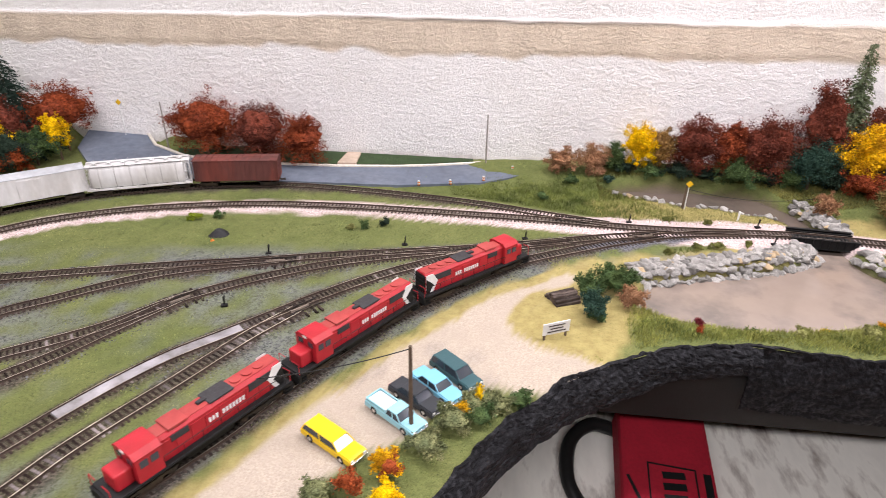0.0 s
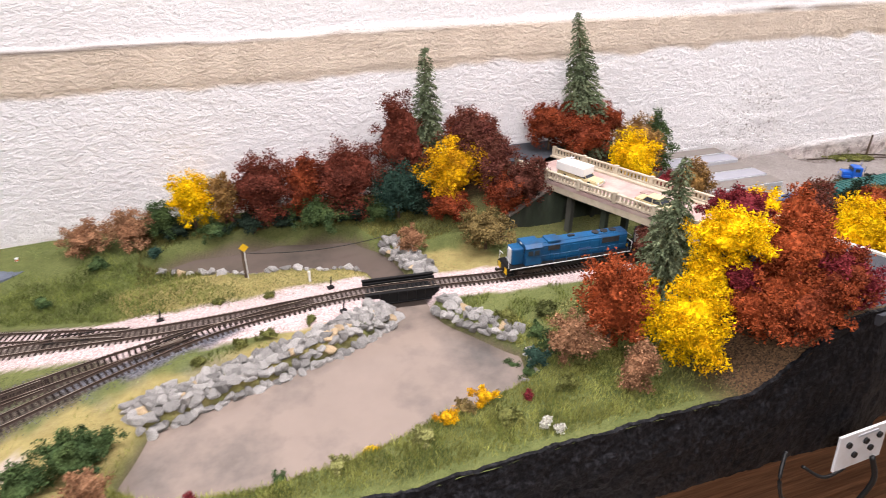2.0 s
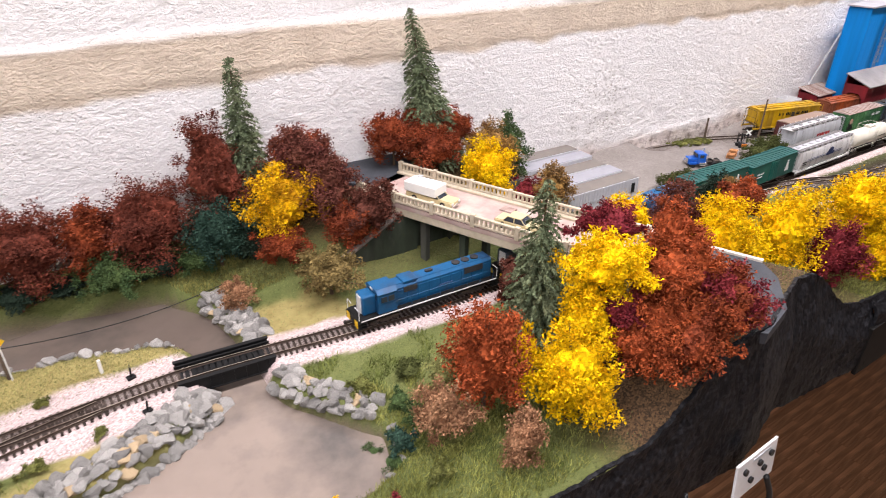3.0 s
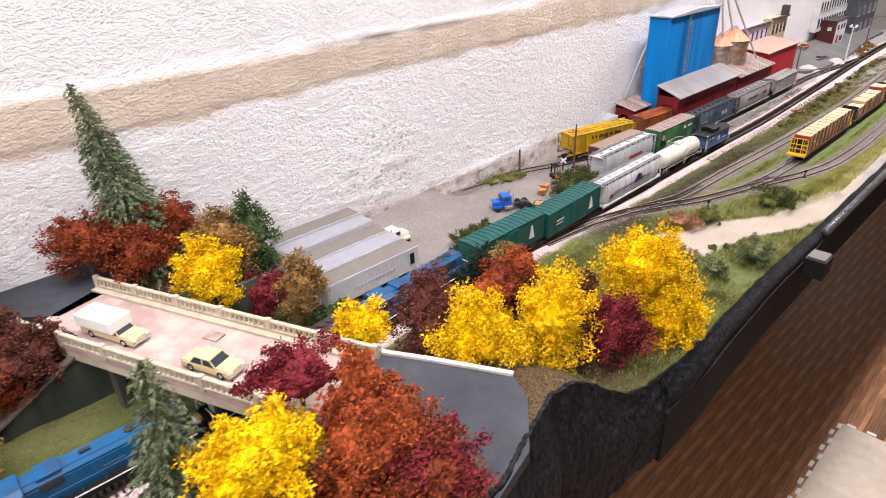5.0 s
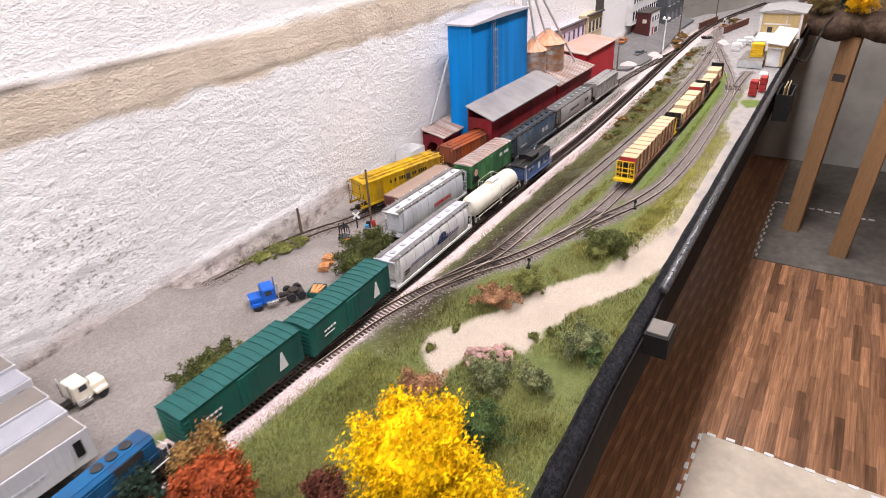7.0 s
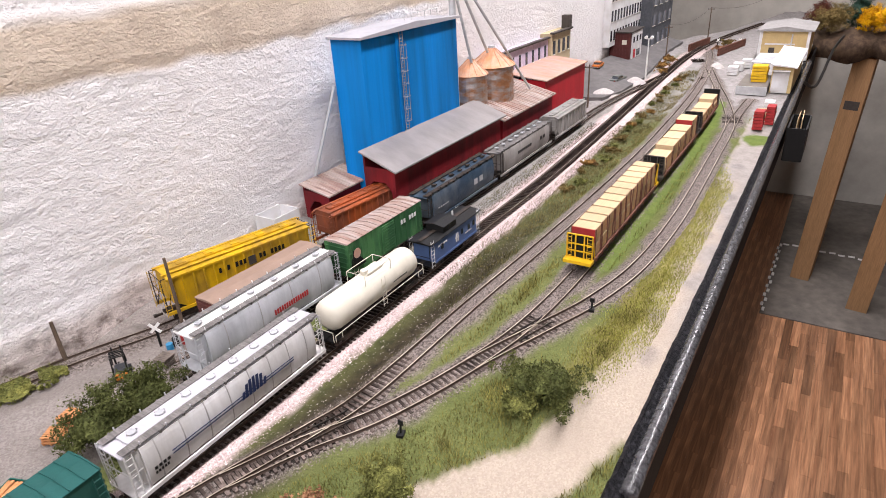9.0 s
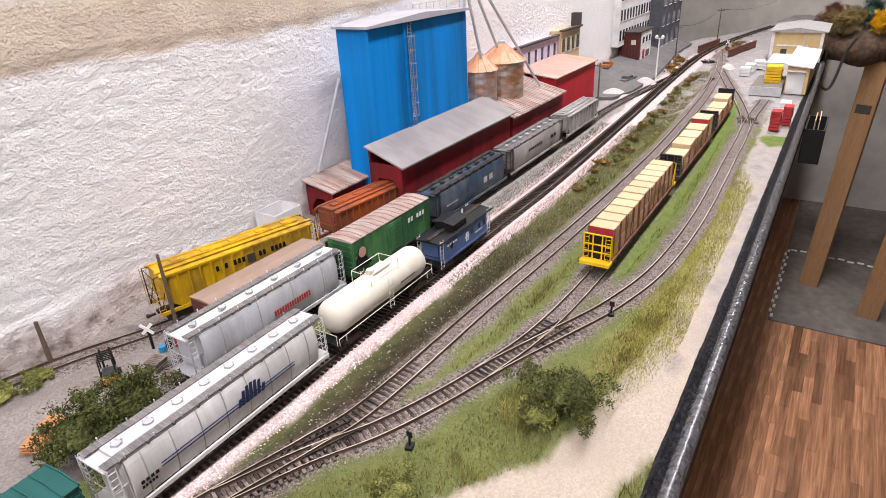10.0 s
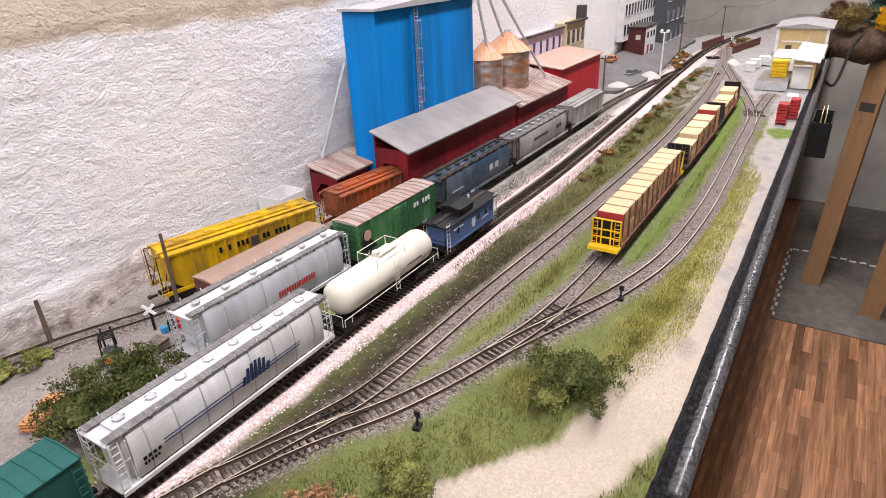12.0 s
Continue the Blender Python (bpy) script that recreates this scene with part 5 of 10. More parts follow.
def rib_hopper(m, L, body, label, H=0.040, W=0.0345, ribs=14, marks=None, hatch_mat=None):
    """Ribbed covered hopper with sloped ends."""
    th = thing("hopper_car", m, label, "hopper car", "freight cars")
    z0 = 0.0135
    bm = B()
    prism(bm, [(-L * 0.45, z0 + H * 0.30), (-L * 0.36, z0), (L * 0.36, z0), (L * 0.45, z0 + H * 0.30), (L * 0.45, z0 + H), (-L * 0.45, z0 + H)], -W / 2, W / 2, "y")
    for i in range(ribs):
        x = -L * 0.43 + L * 0.86 * i / (ribs - 1)
        for s in (1, -1):
            box(bm, (x, s * (W / 2 + 0.0008), z0 + H * 0.56), (0.0016, 0.0018, H * 0.82))
    for s in (1, -1):
        box(bm, (0, s * (W / 2 + 0.0006), z0 + H * 0.97), (L * 0.92, 0.0022, 0.0022))
        box(bm, (0, s * (W / 2 + 0.0004), z0 + 0.001), (L * 0.98, 0.0022, 0.0034))
    part("body", bm, body, th)
    bm = B()
    prism(bm, [(-W / 2, z0 + H), (W / 2, z0 + H), (W * 0.3, z0 + H + 0.0022), (-W * 0.3, z0 + H + 0.0022)], -L * 0.455, L * 0.455)
    part("roof", bm, body, th)
    for s in (1, -1):
        part("roof_walk", box(B(), (0, s * W * 0.34, z0 + H + 0.0030), (L * 0.94, 0.0038, 0.0006)), hatch_mat or body, th)
    part("hatch_trough", box(B(), (0, 0, z0 + H + 0.0032), (L * 0.82, W * 0.28, 0.0022), 0, 0.0005), hatch_mat or body, th)
    for i in range(5):
        part("hatch", box(B(), (-L * 0.33 + L * 0.66 * i / 4, 0, z0 + H + 0.0048), (0.010, W * 0.22, 0.0014), 0, 0.0004), hatch_mat or body, th)
    for e in (1, -1):
        bm = B()
        for s in (1, -1):
            rod(bm, (e * L * 0.485, s * W * 0.46, z0), (e * L * 0.485, s * W * 0.46, z0 + H), 0.0006, 5)
            rod(bm, (e * L * 0.485, s * W * 0.46, z0 + H), (e * L * 0.44, s * W * 0.46, z0 + H), 0.0005, 5)
            rod(bm, (e * L * 0.485, s * W * 0.46, z0), (e * L * 0.445, s * W * 0.46, z0 + H * 0.6), 0.0005, 5)
        for k in (0.3, 0.6, 0.98):
            rod(bm, (e * L * 0.485, -W * 0.46, z0 + H * k), (e * L * 0.485, W * 0.46, z0 + H * k), 0.0004, 4)
        part("end_frame", bm, M["dark"] if e > 0 or body is M["yellow_car"] else body, th)
        ladder(th, e * L * 0.48, W * 0.49, z0 - 0.003, z0 + H, body, "x", 0.006, 8)
        ladder(th, e * L * 0.48, -W * 0.49, z0 - 0.003, z0 + H, body, "x", 0.006, 8)
        coupler(th, e * L / 2)
    if marks:
        marks(th, W / 2, z0, H, L)
    part("underframe", box(B(), (0, 0, 0.011), (L * 0.98, 0.006, 0.003)), M["dark"], th)
    for i in (-1, 0, 1):
        part("outlet", box(B(), (i * L * 0.22, 0, 0.009), (L * 0.12, W * 0.55, 0.008), 0, 0, None), M["dark"], th)
    bogie(th, L * 0.38)
    bogie(th, -L * 0.38)
    return th


def tank_car(m, L, label):
    th = thing("tank_car", m, label, "tank car", "freight cars")
    R, zc = 0.0172, 0.0325
    bm = B()
    rows = []
    xs = [-L * 0.455, -L * 0.452, -L * 0.44, -L * 0.42, -L * 0.39, L * 0.39, L * 0.42, L * 0.44, L * 0.452, L * 0.455]
    rs = [0.15, 0.42, 0.72, 0.92, 1.0, 1.0, 0.92, 0.72, 0.42, 0.15]
    for x, k in zip(xs, rs):
        rows.append([bm.verts.new((x, R * k * math.cos(a), zc + R * k * math.sin(a))) for a in np.linspace(0, 2 * math.pi, 28, endpoint=False)])
    for a, b in zip(rows, rows[1:]):
        for i in range(28):
            bm.faces.new((a[i], b[i], b[(i + 1) % 28], a[(i + 1) % 28]))
    bm.faces.new(rows[0][::-1])
    bm.faces.new(rows[-1])
    bmesh.ops.recalc_face_normals(bm, faces=bm.faces)
    part("tank", bm, M["cream"], th, flat=False)
    part("dome", box(B(), (0.006, 0, zc + R + 0.001), (0.026, 0.012, 0.003), 0, 0.0008), M["cream"], th)
    part("valve_cover", rod(B(), (-0.006, 0, zc + R), (-0.006, 0, zc + R + 0.005), 0.004, 14), M["cream"], th)
    bm = B()
    for x in (-0.020, 0.024):
        for s in (1, -1):
            rod(bm, (x, s * 0.012, zc + R * 0.7), (x, s * 0.012, zc + R + 0.007), 0.0004, 5)
        rod(bm, (x, -0.012, zc + R + 0.007), (x, 0.012, zc + R + 0.007), 0.0004, 5)
    for s in (1, -1):
        rod(bm, (-0.020, s * 0.012, zc + R + 0.007), (0.024, s * 0.012, zc + R + 0.007), 0.0004, 5)
    part("railing", bm, M["cream"], th)
    for s in (1, -1):
        ladder(th, 0.002, s * 0.0178, 0.012, zc + R * 0.8, M["cream"], "x", 0.006, 7)
        bm = B()
        rod(bm, (-L * 0.48, s * 0.0165, 0.020), (L * 0.48, s * 0.0165, 0.020), 0.0004, 5)
        for k in (-0.48, -0.42, 0.42, 0.48):
            rod(bm, (L * k, s * 0.0165, 0.013), (L * k, s * 0.0165, 0.020), 0.0004, 5)
        part("handrail", bm, M["cream"], th)
    bm = box(B(), (0, 0, 0.0125), (L * 0.99, 0.010, 0.004))
    for e in (1, -1):
        box(bm, (e * L * 0.46, 0, 0.013), (0.012, 0.030, 0.0016))
        box(bm, (e * L * 0.36, 0, 0.0165), (0.008, 0.022, 0.005))
    part("underframe", bm, M["black"], th)
    for e in (1, -1):
        bm = B()
        rod(bm, (e * L * 0.49, -0.015, 0.013), (e * L * 0.49, -0.015, 0.024), 0.0004, 5)
        rod(bm, (e * L * 0.49, 0.015, 0.013), (e * L * 0.49, 0.015, 0.024), 0.0004, 5)
        rod(bm, (e * L * 0.49, -0.015, 0.024), (e * L * 0.49, 0.015, 0.024), 0.0004, 5)
        part("end_rail", bm, M["cream"], th)
        coupler(th, e * L / 2)
        bogie(th, e * L * 0.36)
    lettering(th, L * 0.12, L * 0.28, zc - 0.001, 0.0012, 8, -1, R + 0.0002, M["black"])
    return th


def caboose(m, L, label):
    th = thing("caboose", m, label, "caboose", "freight cars")
    z0, H, W = 0.013, 0.027, 0.032
    bm = box(B(), (0, 0, z0 + H / 2), (L * 0.80, W, H), 0, 0.0005)
    for s in (1, -1):
        box(bm, (0, s * (W / 2 + 0.0003), z0 + H * 0.06), (L * 0.82, 0.0008, 0.0024))
    part("body", bm, M["cab_blue"], th)
    bm = B()
    prism(bm, [(-W / 2 - 0.0015, z0 + H), (W / 2 + 0.0015, z0 + H), (W / 2 + 0.0015, z0 + H + 0.0008), (0, z0 + H + 0.003), (-W / 2 - 0.0015, z0 + H + 0.0008)], -L * 0.49, L * 0.49)
    part("roof", bm, M["black"], th)
    c = part("cupola", box(B(), (-L * 0.08, 0, z0 + H + 0.0062), (L * 0.24, W * 0.82, 0.0095), 0, 0.0006), M["black"], th, "black cupola")
    bm = B()
    prism(bm, [(-W * 0.46, z0 + H + 0.0108), (W * 0.46, z0 + H + 0.0108), (0, z0 + H + 0.0134)], -L * 0.22, L * 0.06)
    part("cupola_roof", bm, M["black"], c)
    for s in (1, -1):
        for k in (-0.12, -0.04):
            part("window", box(B(), (L * k, s * W * 0.413, z0 + H + 0.0070), (0.0052, 0.0006, 0.0034)), M["window"], c)
        for k in (-0.28, 0.10, 0.24, 0.34):
            part("window", box(B(), (L * k, s * (W / 2 + 0.0003), z0 + H * 0.62), (0.0050, 0.0008, 0.0065)), M["window"], th)
        bm = box(B(), (-L * 0.01, s * (W / 2 + 0.0003), z0 + H * 0.50), (0.0018, 0.0006, 0.011))
        box(bm, (L * 0.02, s * (W / 2 + 0.0003), z0 + H * 0.50), (0.0018, 0.0006, 0.011))
        box(bm, (L * 0.005, s * (W / 2 + 0.0003), z0 + H * 0.50), (0.009, 0.0006, 0.0018))
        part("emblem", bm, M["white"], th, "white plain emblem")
        lettering(th, -L * 0.36, -L * 0.18, z0 + H * 0.72, 0.0018, 4, s, W / 2 + 0.0003, M["white"])
        lettering(th, L * 0.16, L * 0.30, z0 + H * 0.40, 0.0016, 4, s, W / 2 + 0.0003, M["white"])
    for e in (1, -1):
        bm = box(B(), (e * L * 0.45, 0, z0), (L * 0.10, W, 0.0014))
        for s in (1, -1):
            rod(bm, (e * L * 0.485, s * W * 0.46, z0), (e * L * 0.485, s * W * 0.46, z0 + H), 0.0005, 5)
        rod(bm, (e * L * 0.485, -W * 0.46, z0 + 0.011), (e * L * 0.485, W * 0.46, z0 + 0.011), 0.0004, 5)
        part("platform", bm, M["black"], th)
        for s in (1, -1):
            ladder(th, e * L * 0.44, s * W * 0.49, z0 - 0.004, z0 + H + 0.004, M["white"], "x", 0.006, 7)
        coupler(th, e * L / 2)
        bogie(th, e * L * 0.32)
    rodm = rod(B(), (L * 0.22, 0.006, z0 + H), (L * 0.22, 0.006, z0 + H + 0.008), 0.0012, 8)
    part("chimney", rodm, M["white"], th)
    part("roof_walk", box(B(), (0, 0, z0 + H + 0.0036), (L * 0.96, 0.006, 0.0005)), M["dark"], th)
    underframe(th, L * 0.96)
    return th


def bulkhead_flat(m, L, end_mat, label):
    th = thing("bulkhead_flatcar", m, label, "flatcar", "freight cars")
    z0 = 0.013
    part("deck", box(B(), (0, 0, z0 + 0.0012), (L, 0.033, 0.0035), 0, 0.0004), M["deck_rust"], th, "rusty deck")
    for s in (1, -1):
        for i in range(14):
            part("stake_pocket", box(B(), (-L * 0.43 + L * 0.86 * i / 13, s * 0.0168, z0 + 0.0005), (0.0016, 0.0014, 0.0050)), M["deck_rust"], th)
    for e in (1, -1):
        bm = B()
        x = e * L * 0.475
        for k in (-0.5, -0.17, 0.17, 0.5):
            box(bm, (x, 0.031 * k, z0 + 0.0175), (0.0014, 0.0013, 0.034))
        for k in (0.004, 0.013, 0.022, 0.034):
            box(bm, (x, 0, z0 + k), (0.0012, 0.032, 0.0013))
        for s in (1, -1):
            rod(bm, (x, s * 0.0155, z0 + 0.030), (x - e * 0.010, s * 0.0155, z0 + 0.003), 0.0007, 5)
        box(bm, (x + e * 0.003, 0, z0 + 0.002), (0.012, 0.034, 0.004))
        part("bulkhead", bm, end_mat, th)
        part("bulkhead_sheet", box(B(), (x - e * 0.0012, 0, z0 + 0.018), (0.0008, 0.0305, 0.033)), M["black"], th)
        ladder(th, x + e * 0.0016, 0.0125, z0, z0 + 0.033, end_mat, "y", 0.006, 7)
        ladder(th, x + e * 0.0016, -0.0125, z0, z0 + 0.033, end_mat, "y", 0.006, 7)
        coupler(th, e * L / 2)
        bogie(th, e * L * 0.38)
    part("underframe", box(B(), (0, 0, 0.0105), (L * 0.9, 0.006, 0.004)), M["dark"], th)
    return th


def lumber_load(m, L, n, rows=2, label="stacked bundles of pale lumber", tall=None, red=(0,)):
    """Bundles in a row, each of two layers with dark strap irons down its sides."""
    w = L * 0.88 / n
    for i in range(n):
        h = 0.0182 * (tall[i] if tall else 1.0)
        for r in range(rows):
            b = thing("lumber_bundle", m @ Matrix.Translation((-L * 0.44 + w * (i + 0.5), random.uniform(-0.0007, 0.0007), 0.0162 + h * r)), label, "lumber", "lumber bundles")
            part("lumber", box(B(), (0, 0, h / 2), (w * 0.90 - 0.0012, 0.0285, h * 0.95), 0, 0.0003), M["lumber"], b)
            if r == rows - 1 and i in red:
                part("painted_end", box(B(), (-(w * 0.45 - 0.0002), 0, h / 2), (0.0012, 0.0280, h * 0.9)), M["lumber_end"], b, "red painted ends")
            for k in (-0.40, 0.40):
                for s in (1, -1):
                    part("strap", box(B(), (w * k, s * 0.0147, h / 2), (0.0016, 0.0010, h * 0.99)), M["deck_rust"], b)
            for k in range(1, 4):
                for s in (1, -1):
                    part("layer_line", box(B(), (0, s * 0.01432, h * k / 4), (w * 0.86 - 0.0014, 0.0003, 0.0005)), M["pallet"], b)


def diesel(m, L, body, roof, label, cab_end=1, style="red"):
    """Road-switcher: frame, long hood, cab, short hood, fans, trucks, rails."""
    th = thing("locomotive", m, label, "locomotive", "locomotives")
    z0 = 0.0165
    W = 0.032
    f = box(B(), (0, 0, z0 - 0.0012), (L * 0.97, W, 0.0030), 0, 0.0004)
    box(f, (0, 0, z0 - 0.0045), (L * 0.90, W * 0.55, 0.0045))
    part("frame_deck", f, M["black"], th)
    part("fuel_tank", box(B(), (0, 0, 0.0095), (L * 0.26, W * 0.78, 0.0085), 0, 0.0015), M["black"], th)
    hw, hh = 0.0205, 0.0255
    c0 = cab_end
    x_cab = c0 * L * 0.30
    # long hood
    a, b = -c0 * L * 0.455, x_cab - c0 * 0.011
    bm = B()
    prism(bm, [(-hw / 2, z0), (hw / 2, z0), (hw / 2, z0 + hh - 0.003), (hw / 2 - 0.003, z0 + hh), (-hw / 2 + 0.003, z0 + hh), (-hw / 2, z0 + hh - 0.003)], min(a, b), max(a, b))
    n = 9
    for i in range(n):
        x = a + (b - a) * (i + 0.5) / n
        for s in (1, -1):
            box(bm, (x, s * (hw / 2 + 0.0002), z0 + hh * 0.45), (abs(b - a) / n * 0.86, 0.0007, hh * 0.66), 0, 0.0002)
    part("long_hood", bm, body, th)
    part("hood_top", box(B(), ((a + b) / 2, 0, z0 + hh + 0.0002), (abs(b - a) * 0.98, hw - 0.0065, 0.0009)), roof, th)
    for k in (0.14, 0.24, 0.34):
        x = a + (b - a) * k
        part("fan", rod(B(), (x, 0, z0 + hh), (x, 0, z0 + hh + 0.0020), 0.0050, 16), roof if style == "red" else M["grille"], th)
    if style == "red":
        part("roof_panel", box(B(), (a + (b - a) * 0.50, 0, z0 + hh + 0.0010), (abs(b - a) * 0.20, hw * 0.86, 0.0016), 0, 0.0004), M["grille"], th, "sooty dark grey roof panel")
    part("exhaust", box(B(), (a + (b - a) * 0.62, 0, z0 + hh + 0.0014), (0.009, 0.004, 0.003), 0, 0.0004), M["grille"], th)
    part("air_intake", box(B(), (a + (b - a) * 0.84, 0, z0 + hh + 0.0012), (0.018, hw * 0.9, 0.0026), 0, 0.0005), roof, th)
    for s in (1, -1):
        part("grille", box(B(), (a + (b - a) * 0.20, s * (hw / 2 + 0.0007), z0 + hh * 0.72), (abs(b - a) * 0.20, 0.0007, hh * 0.30)), M["grille"], th)
        part("grille", box(B(), (a + (b - a) * 0.85, s * (hw / 2 + 0.0007), z0 + hh * 0.74), (abs(b - a) * 0.13, 0.0007, hh * 0.24)), M["grille"], th)
    # cab
    cw = 0.0305
    bm = B()
    prism(bm, [(-cw / 2, z0), (cw / 2, z0), (cw / 2, z0 + hh - 0.001), (cw / 2 - 0.005, z0 + hh + 0.0022), (-cw / 2 + 0.005, z0 + hh + 0.0022), (-cw / 2, z0 + hh - 0.001)], x_cab - 0.011, x_cab + 0.011)
    cab = part("cab", bm, body, th)
    bm = B()
    prism(bm, [(-cw / 2 - 0.0006, z0 + hh - 0.0010), (cw / 2 + 0.0006, z0 + hh - 0.0010), (cw / 2 - 0.0048, z0 + hh + 0.0029), (-cw / 2 + 0.0048, z0 + hh + 0.0029)], x_cab - 0.0118, x_cab + 0.0118)
    part("cab_roof", bm, roof if style == "blue" else body, cab)
    for s in (1, -1):
        for k in (-0.0045, 0.0045):
            part("window", box(B(), (x_cab + k, s * (cw / 2 + 0.0002), z0 + hh * 0.68), (0.0066, 0.0007, 0.0066)), M["window"], cab)
        part("window", box(B(), (x_cab + c0 * 0.0111, s * 0.0075, z0 + hh * 0.76), (0.0007, 0.0075, 0.0055)), M["window"], cab)
    # short hood
    xs, xe = x_cab + c0 * 0.011, c0 * L * 0.445
    nh = hh * (0.62 if style == "red" else 0.90)
    part("short_hood", box(B(), ((xs + xe) / 2, 0, z0 + nh / 2), (abs(xe - xs), hw * 0.94, nh), 0, 0.0018), body, th)
    part("headlight", box(B(), (x_cab + c0 * 0.0116, 0, z0 + hh + 0.0008), (0.0012, 0.0058, 0.0026), 0, 0.0003), M["mast"], cab)
    # ends: steps, pilots, rails
    for e in (1, -1):
        bm = box(B(), (e * L * 0.485, 0, z0 - 0.006), (0.003, W, 0.010))
        for s in (1, -1):
            for i in range(3):
                box(bm, (e * L * 0.468, s * W * 0.44, z0 - 0.003 - 0.0036 * i), (0.010, 0.005, 0.0010))
        part("pilot", bm, M["black"], th, "black pilot with steps")
        if style == "blue" and e == c0:
            bm = B()
            for s in (1, -1):
                box(bm, (e * (L * 0.485 + 0.0017), s * W * 0.32, z0 - 0.006), (0.0006, W * 0.24, 0.0085))
            part("stripe_plate", bm, M["yellow_bright"], th, "yellow warning plates")
        bm = B()
        for s in (1, -1):
            rod(bm, (e * L * 0.485, s * W * 0.47, z0), (e * L * 0.485, s * W * 0.47, z0 + 0.012), 0.0004, 5)
            rod(bm, (e * L * 0.485, s * W * 0.47, z0 + 0.012), (e * L * 0.485, s * W * 0.14, z0 + 0.012), 0.0004, 5)
        part("end_rail", bm, M["white"] if style == "blue" else M["red"], th)
        coupler(th, e * L / 2)
        bogie(th, e * L * 0.31, 2 if style == "blue" else 3, 0.026 if style == "blue" else 0.0195)
    for s in (1, -1):
        bm = B()
        q = [a + (b - a) * k for k in np.linspace(0, 1, 8)]
        for x in q:
            rod(bm, (x, s * W * 0.475, z0), (x, s * W * 0.475, z0 + 0.0115), 0.00032, 5)
        rod(bm, (q[0], s * W * 0.475, z0 + 0.0115), (q[-1], s * W * 0.475, z0 + 0.0115), 0.00032, 5)
        part("handrail", bm, M["black"] if style == "red" else M["blue_loco"], th)
        part("sill_stripe", box(B(), (0, s * (W / 2 + 0.0003), z0 - 0.0012), (L * 0.95, 0.0006, 0.0012)), M["white"] if style == "blue" else M["black"], th, "white sill stripe" if style == "blue" else "")
        mid = (a + b) / 2
        if style == "red":
            lettering(th, mid - 0.018, mid + 0.020, z0 + hh * 0.50, 0.0046, 11, s, hw / 2 + 0.0008, M["white"], (3,))
            # white and black end wedge on the hood end
            e = -c0
            bm = B()
            prism(bm, [(e * L * 0.456, z0 + 0.001), (e * L * 0.456, z0 + hh * 0.98), (e * L * 0.40, z0 + hh * 0.98), (e * L * 0.36, z0 + hh * 0.55), (e * L * 0.40, z0 + 0.001)], s * (hw / 2 + 0.0006), s * (hw / 2 + 0.0011), "y")
            part("end_panel", bm, M["white"], th, "white hood-end panel")
            bm = B()
            prism(bm, [(e * L * 0.457, z0 + 0.001), (e * L * 0.457, z0 + hh * 0.80), (e * L * 0.395, z0 + hh * 0.42), (e * L * 0.43, z0 + 0.001)], s * (hw / 2 + 0.0012), s * (hw / 2 + 0.0016), "y")
            part("end_wedge", bm, M["black"], th, "black hood-end wedge")
        else:
            lettering(th, mid - 0.008, mid + 0.010, z0 + hh * 0.42, 0.0022, 6, s, hw / 2 + 0.0008, M["cab_blue"])
    if style == "red":
        e = -c0
        bm = box(B(), (e * (L * 0.455 + 0.0006), 0, z0 + hh * 0.5), (0.0012, hw * 0.9, hh * 0.86))
        for i in range(4):
            box(bm, (e * (L * 0.455 + 0.0016), 0, z0 + hh * (0.16 + 0.22 * i)), (0.0008, hw * 0.8, hh * 0.09))
        part("hood_end", bm, M["black"], th, "black hood end with white stripes")
    else:
        part("nose_stripe", box(B(), (xe + c0 * 0.0003, 0, z0 + nh * 0.5), (0.0008, hw * 0.5, nh * 0.9)), M["white"], th, "white nose stripe")
    return th


def dir_pose(p, q, dz=0.0):
    """Pose midway between two plan points, x axis from p to q."""
    x, y = (p[0] + q[0]) / 2, (p[1] + q[1]) / 2
    return Matrix.Translation((x, y, float(G(x)) + 0.0002 + dz)) @ Matrix.Rotation(math.atan2(q[1] - p[1], q[0] - p[0]), 4, "Z")


# three red locomotives on the service track
def along(key, s0, s1):
    """Plan points at two distances along a track."""
    p = spline(LINE[key], 0.002)
    return tuple(p[int(s0 / 0.002)]), tuple(p[int(s1 / 0.002)])


def nearest(key, x, y):
    p = spline(LINE[key], 0.002)
    return int(np.argmin(np.hypot(p[:, 0] - x, p[:, 1] - y))) * 0.002


s_front = nearest("loco", 0.112, 0.764)
for i, c0 in enumerate((1, -1, -1)):
    s1 = s_front - i * 0.189
    p, q = along("loco", s1 - 0.180, s1)
    diesel(dir_pose(p, q), 0.181, M["red"], M["red_roof"], "red diesel locomotive with white and black hood end", c0)

p, q = along("main", nearest("main", 0.702, 0.889), nearest("main", 0.702, 0.889) + 0.185)
diesel(dir_pose(p, q), 0.185, M["blue_loco"], M["blue_loco"], "blue diesel locomotive with white sill stripe", -1, "blue")
s0 = nearest("main", 0.702, 0.889) + 0.193
p, q = along("main", s0, s0 + 0.183)
diesel(dir_pose(p, q), 0.183, M["dark_blue"], M["dark"], "dark weathered diesel locomotive under the overpass", -1, "blue")
s0 += 0.193
p, q = along("main", s0, s0 + 0.186)
diesel(dir_pose(p, q), 0.186, M["blue_loco"], M["blue_loco"], "blue diesel locomotive behind the yellow trees", -1, "blue")


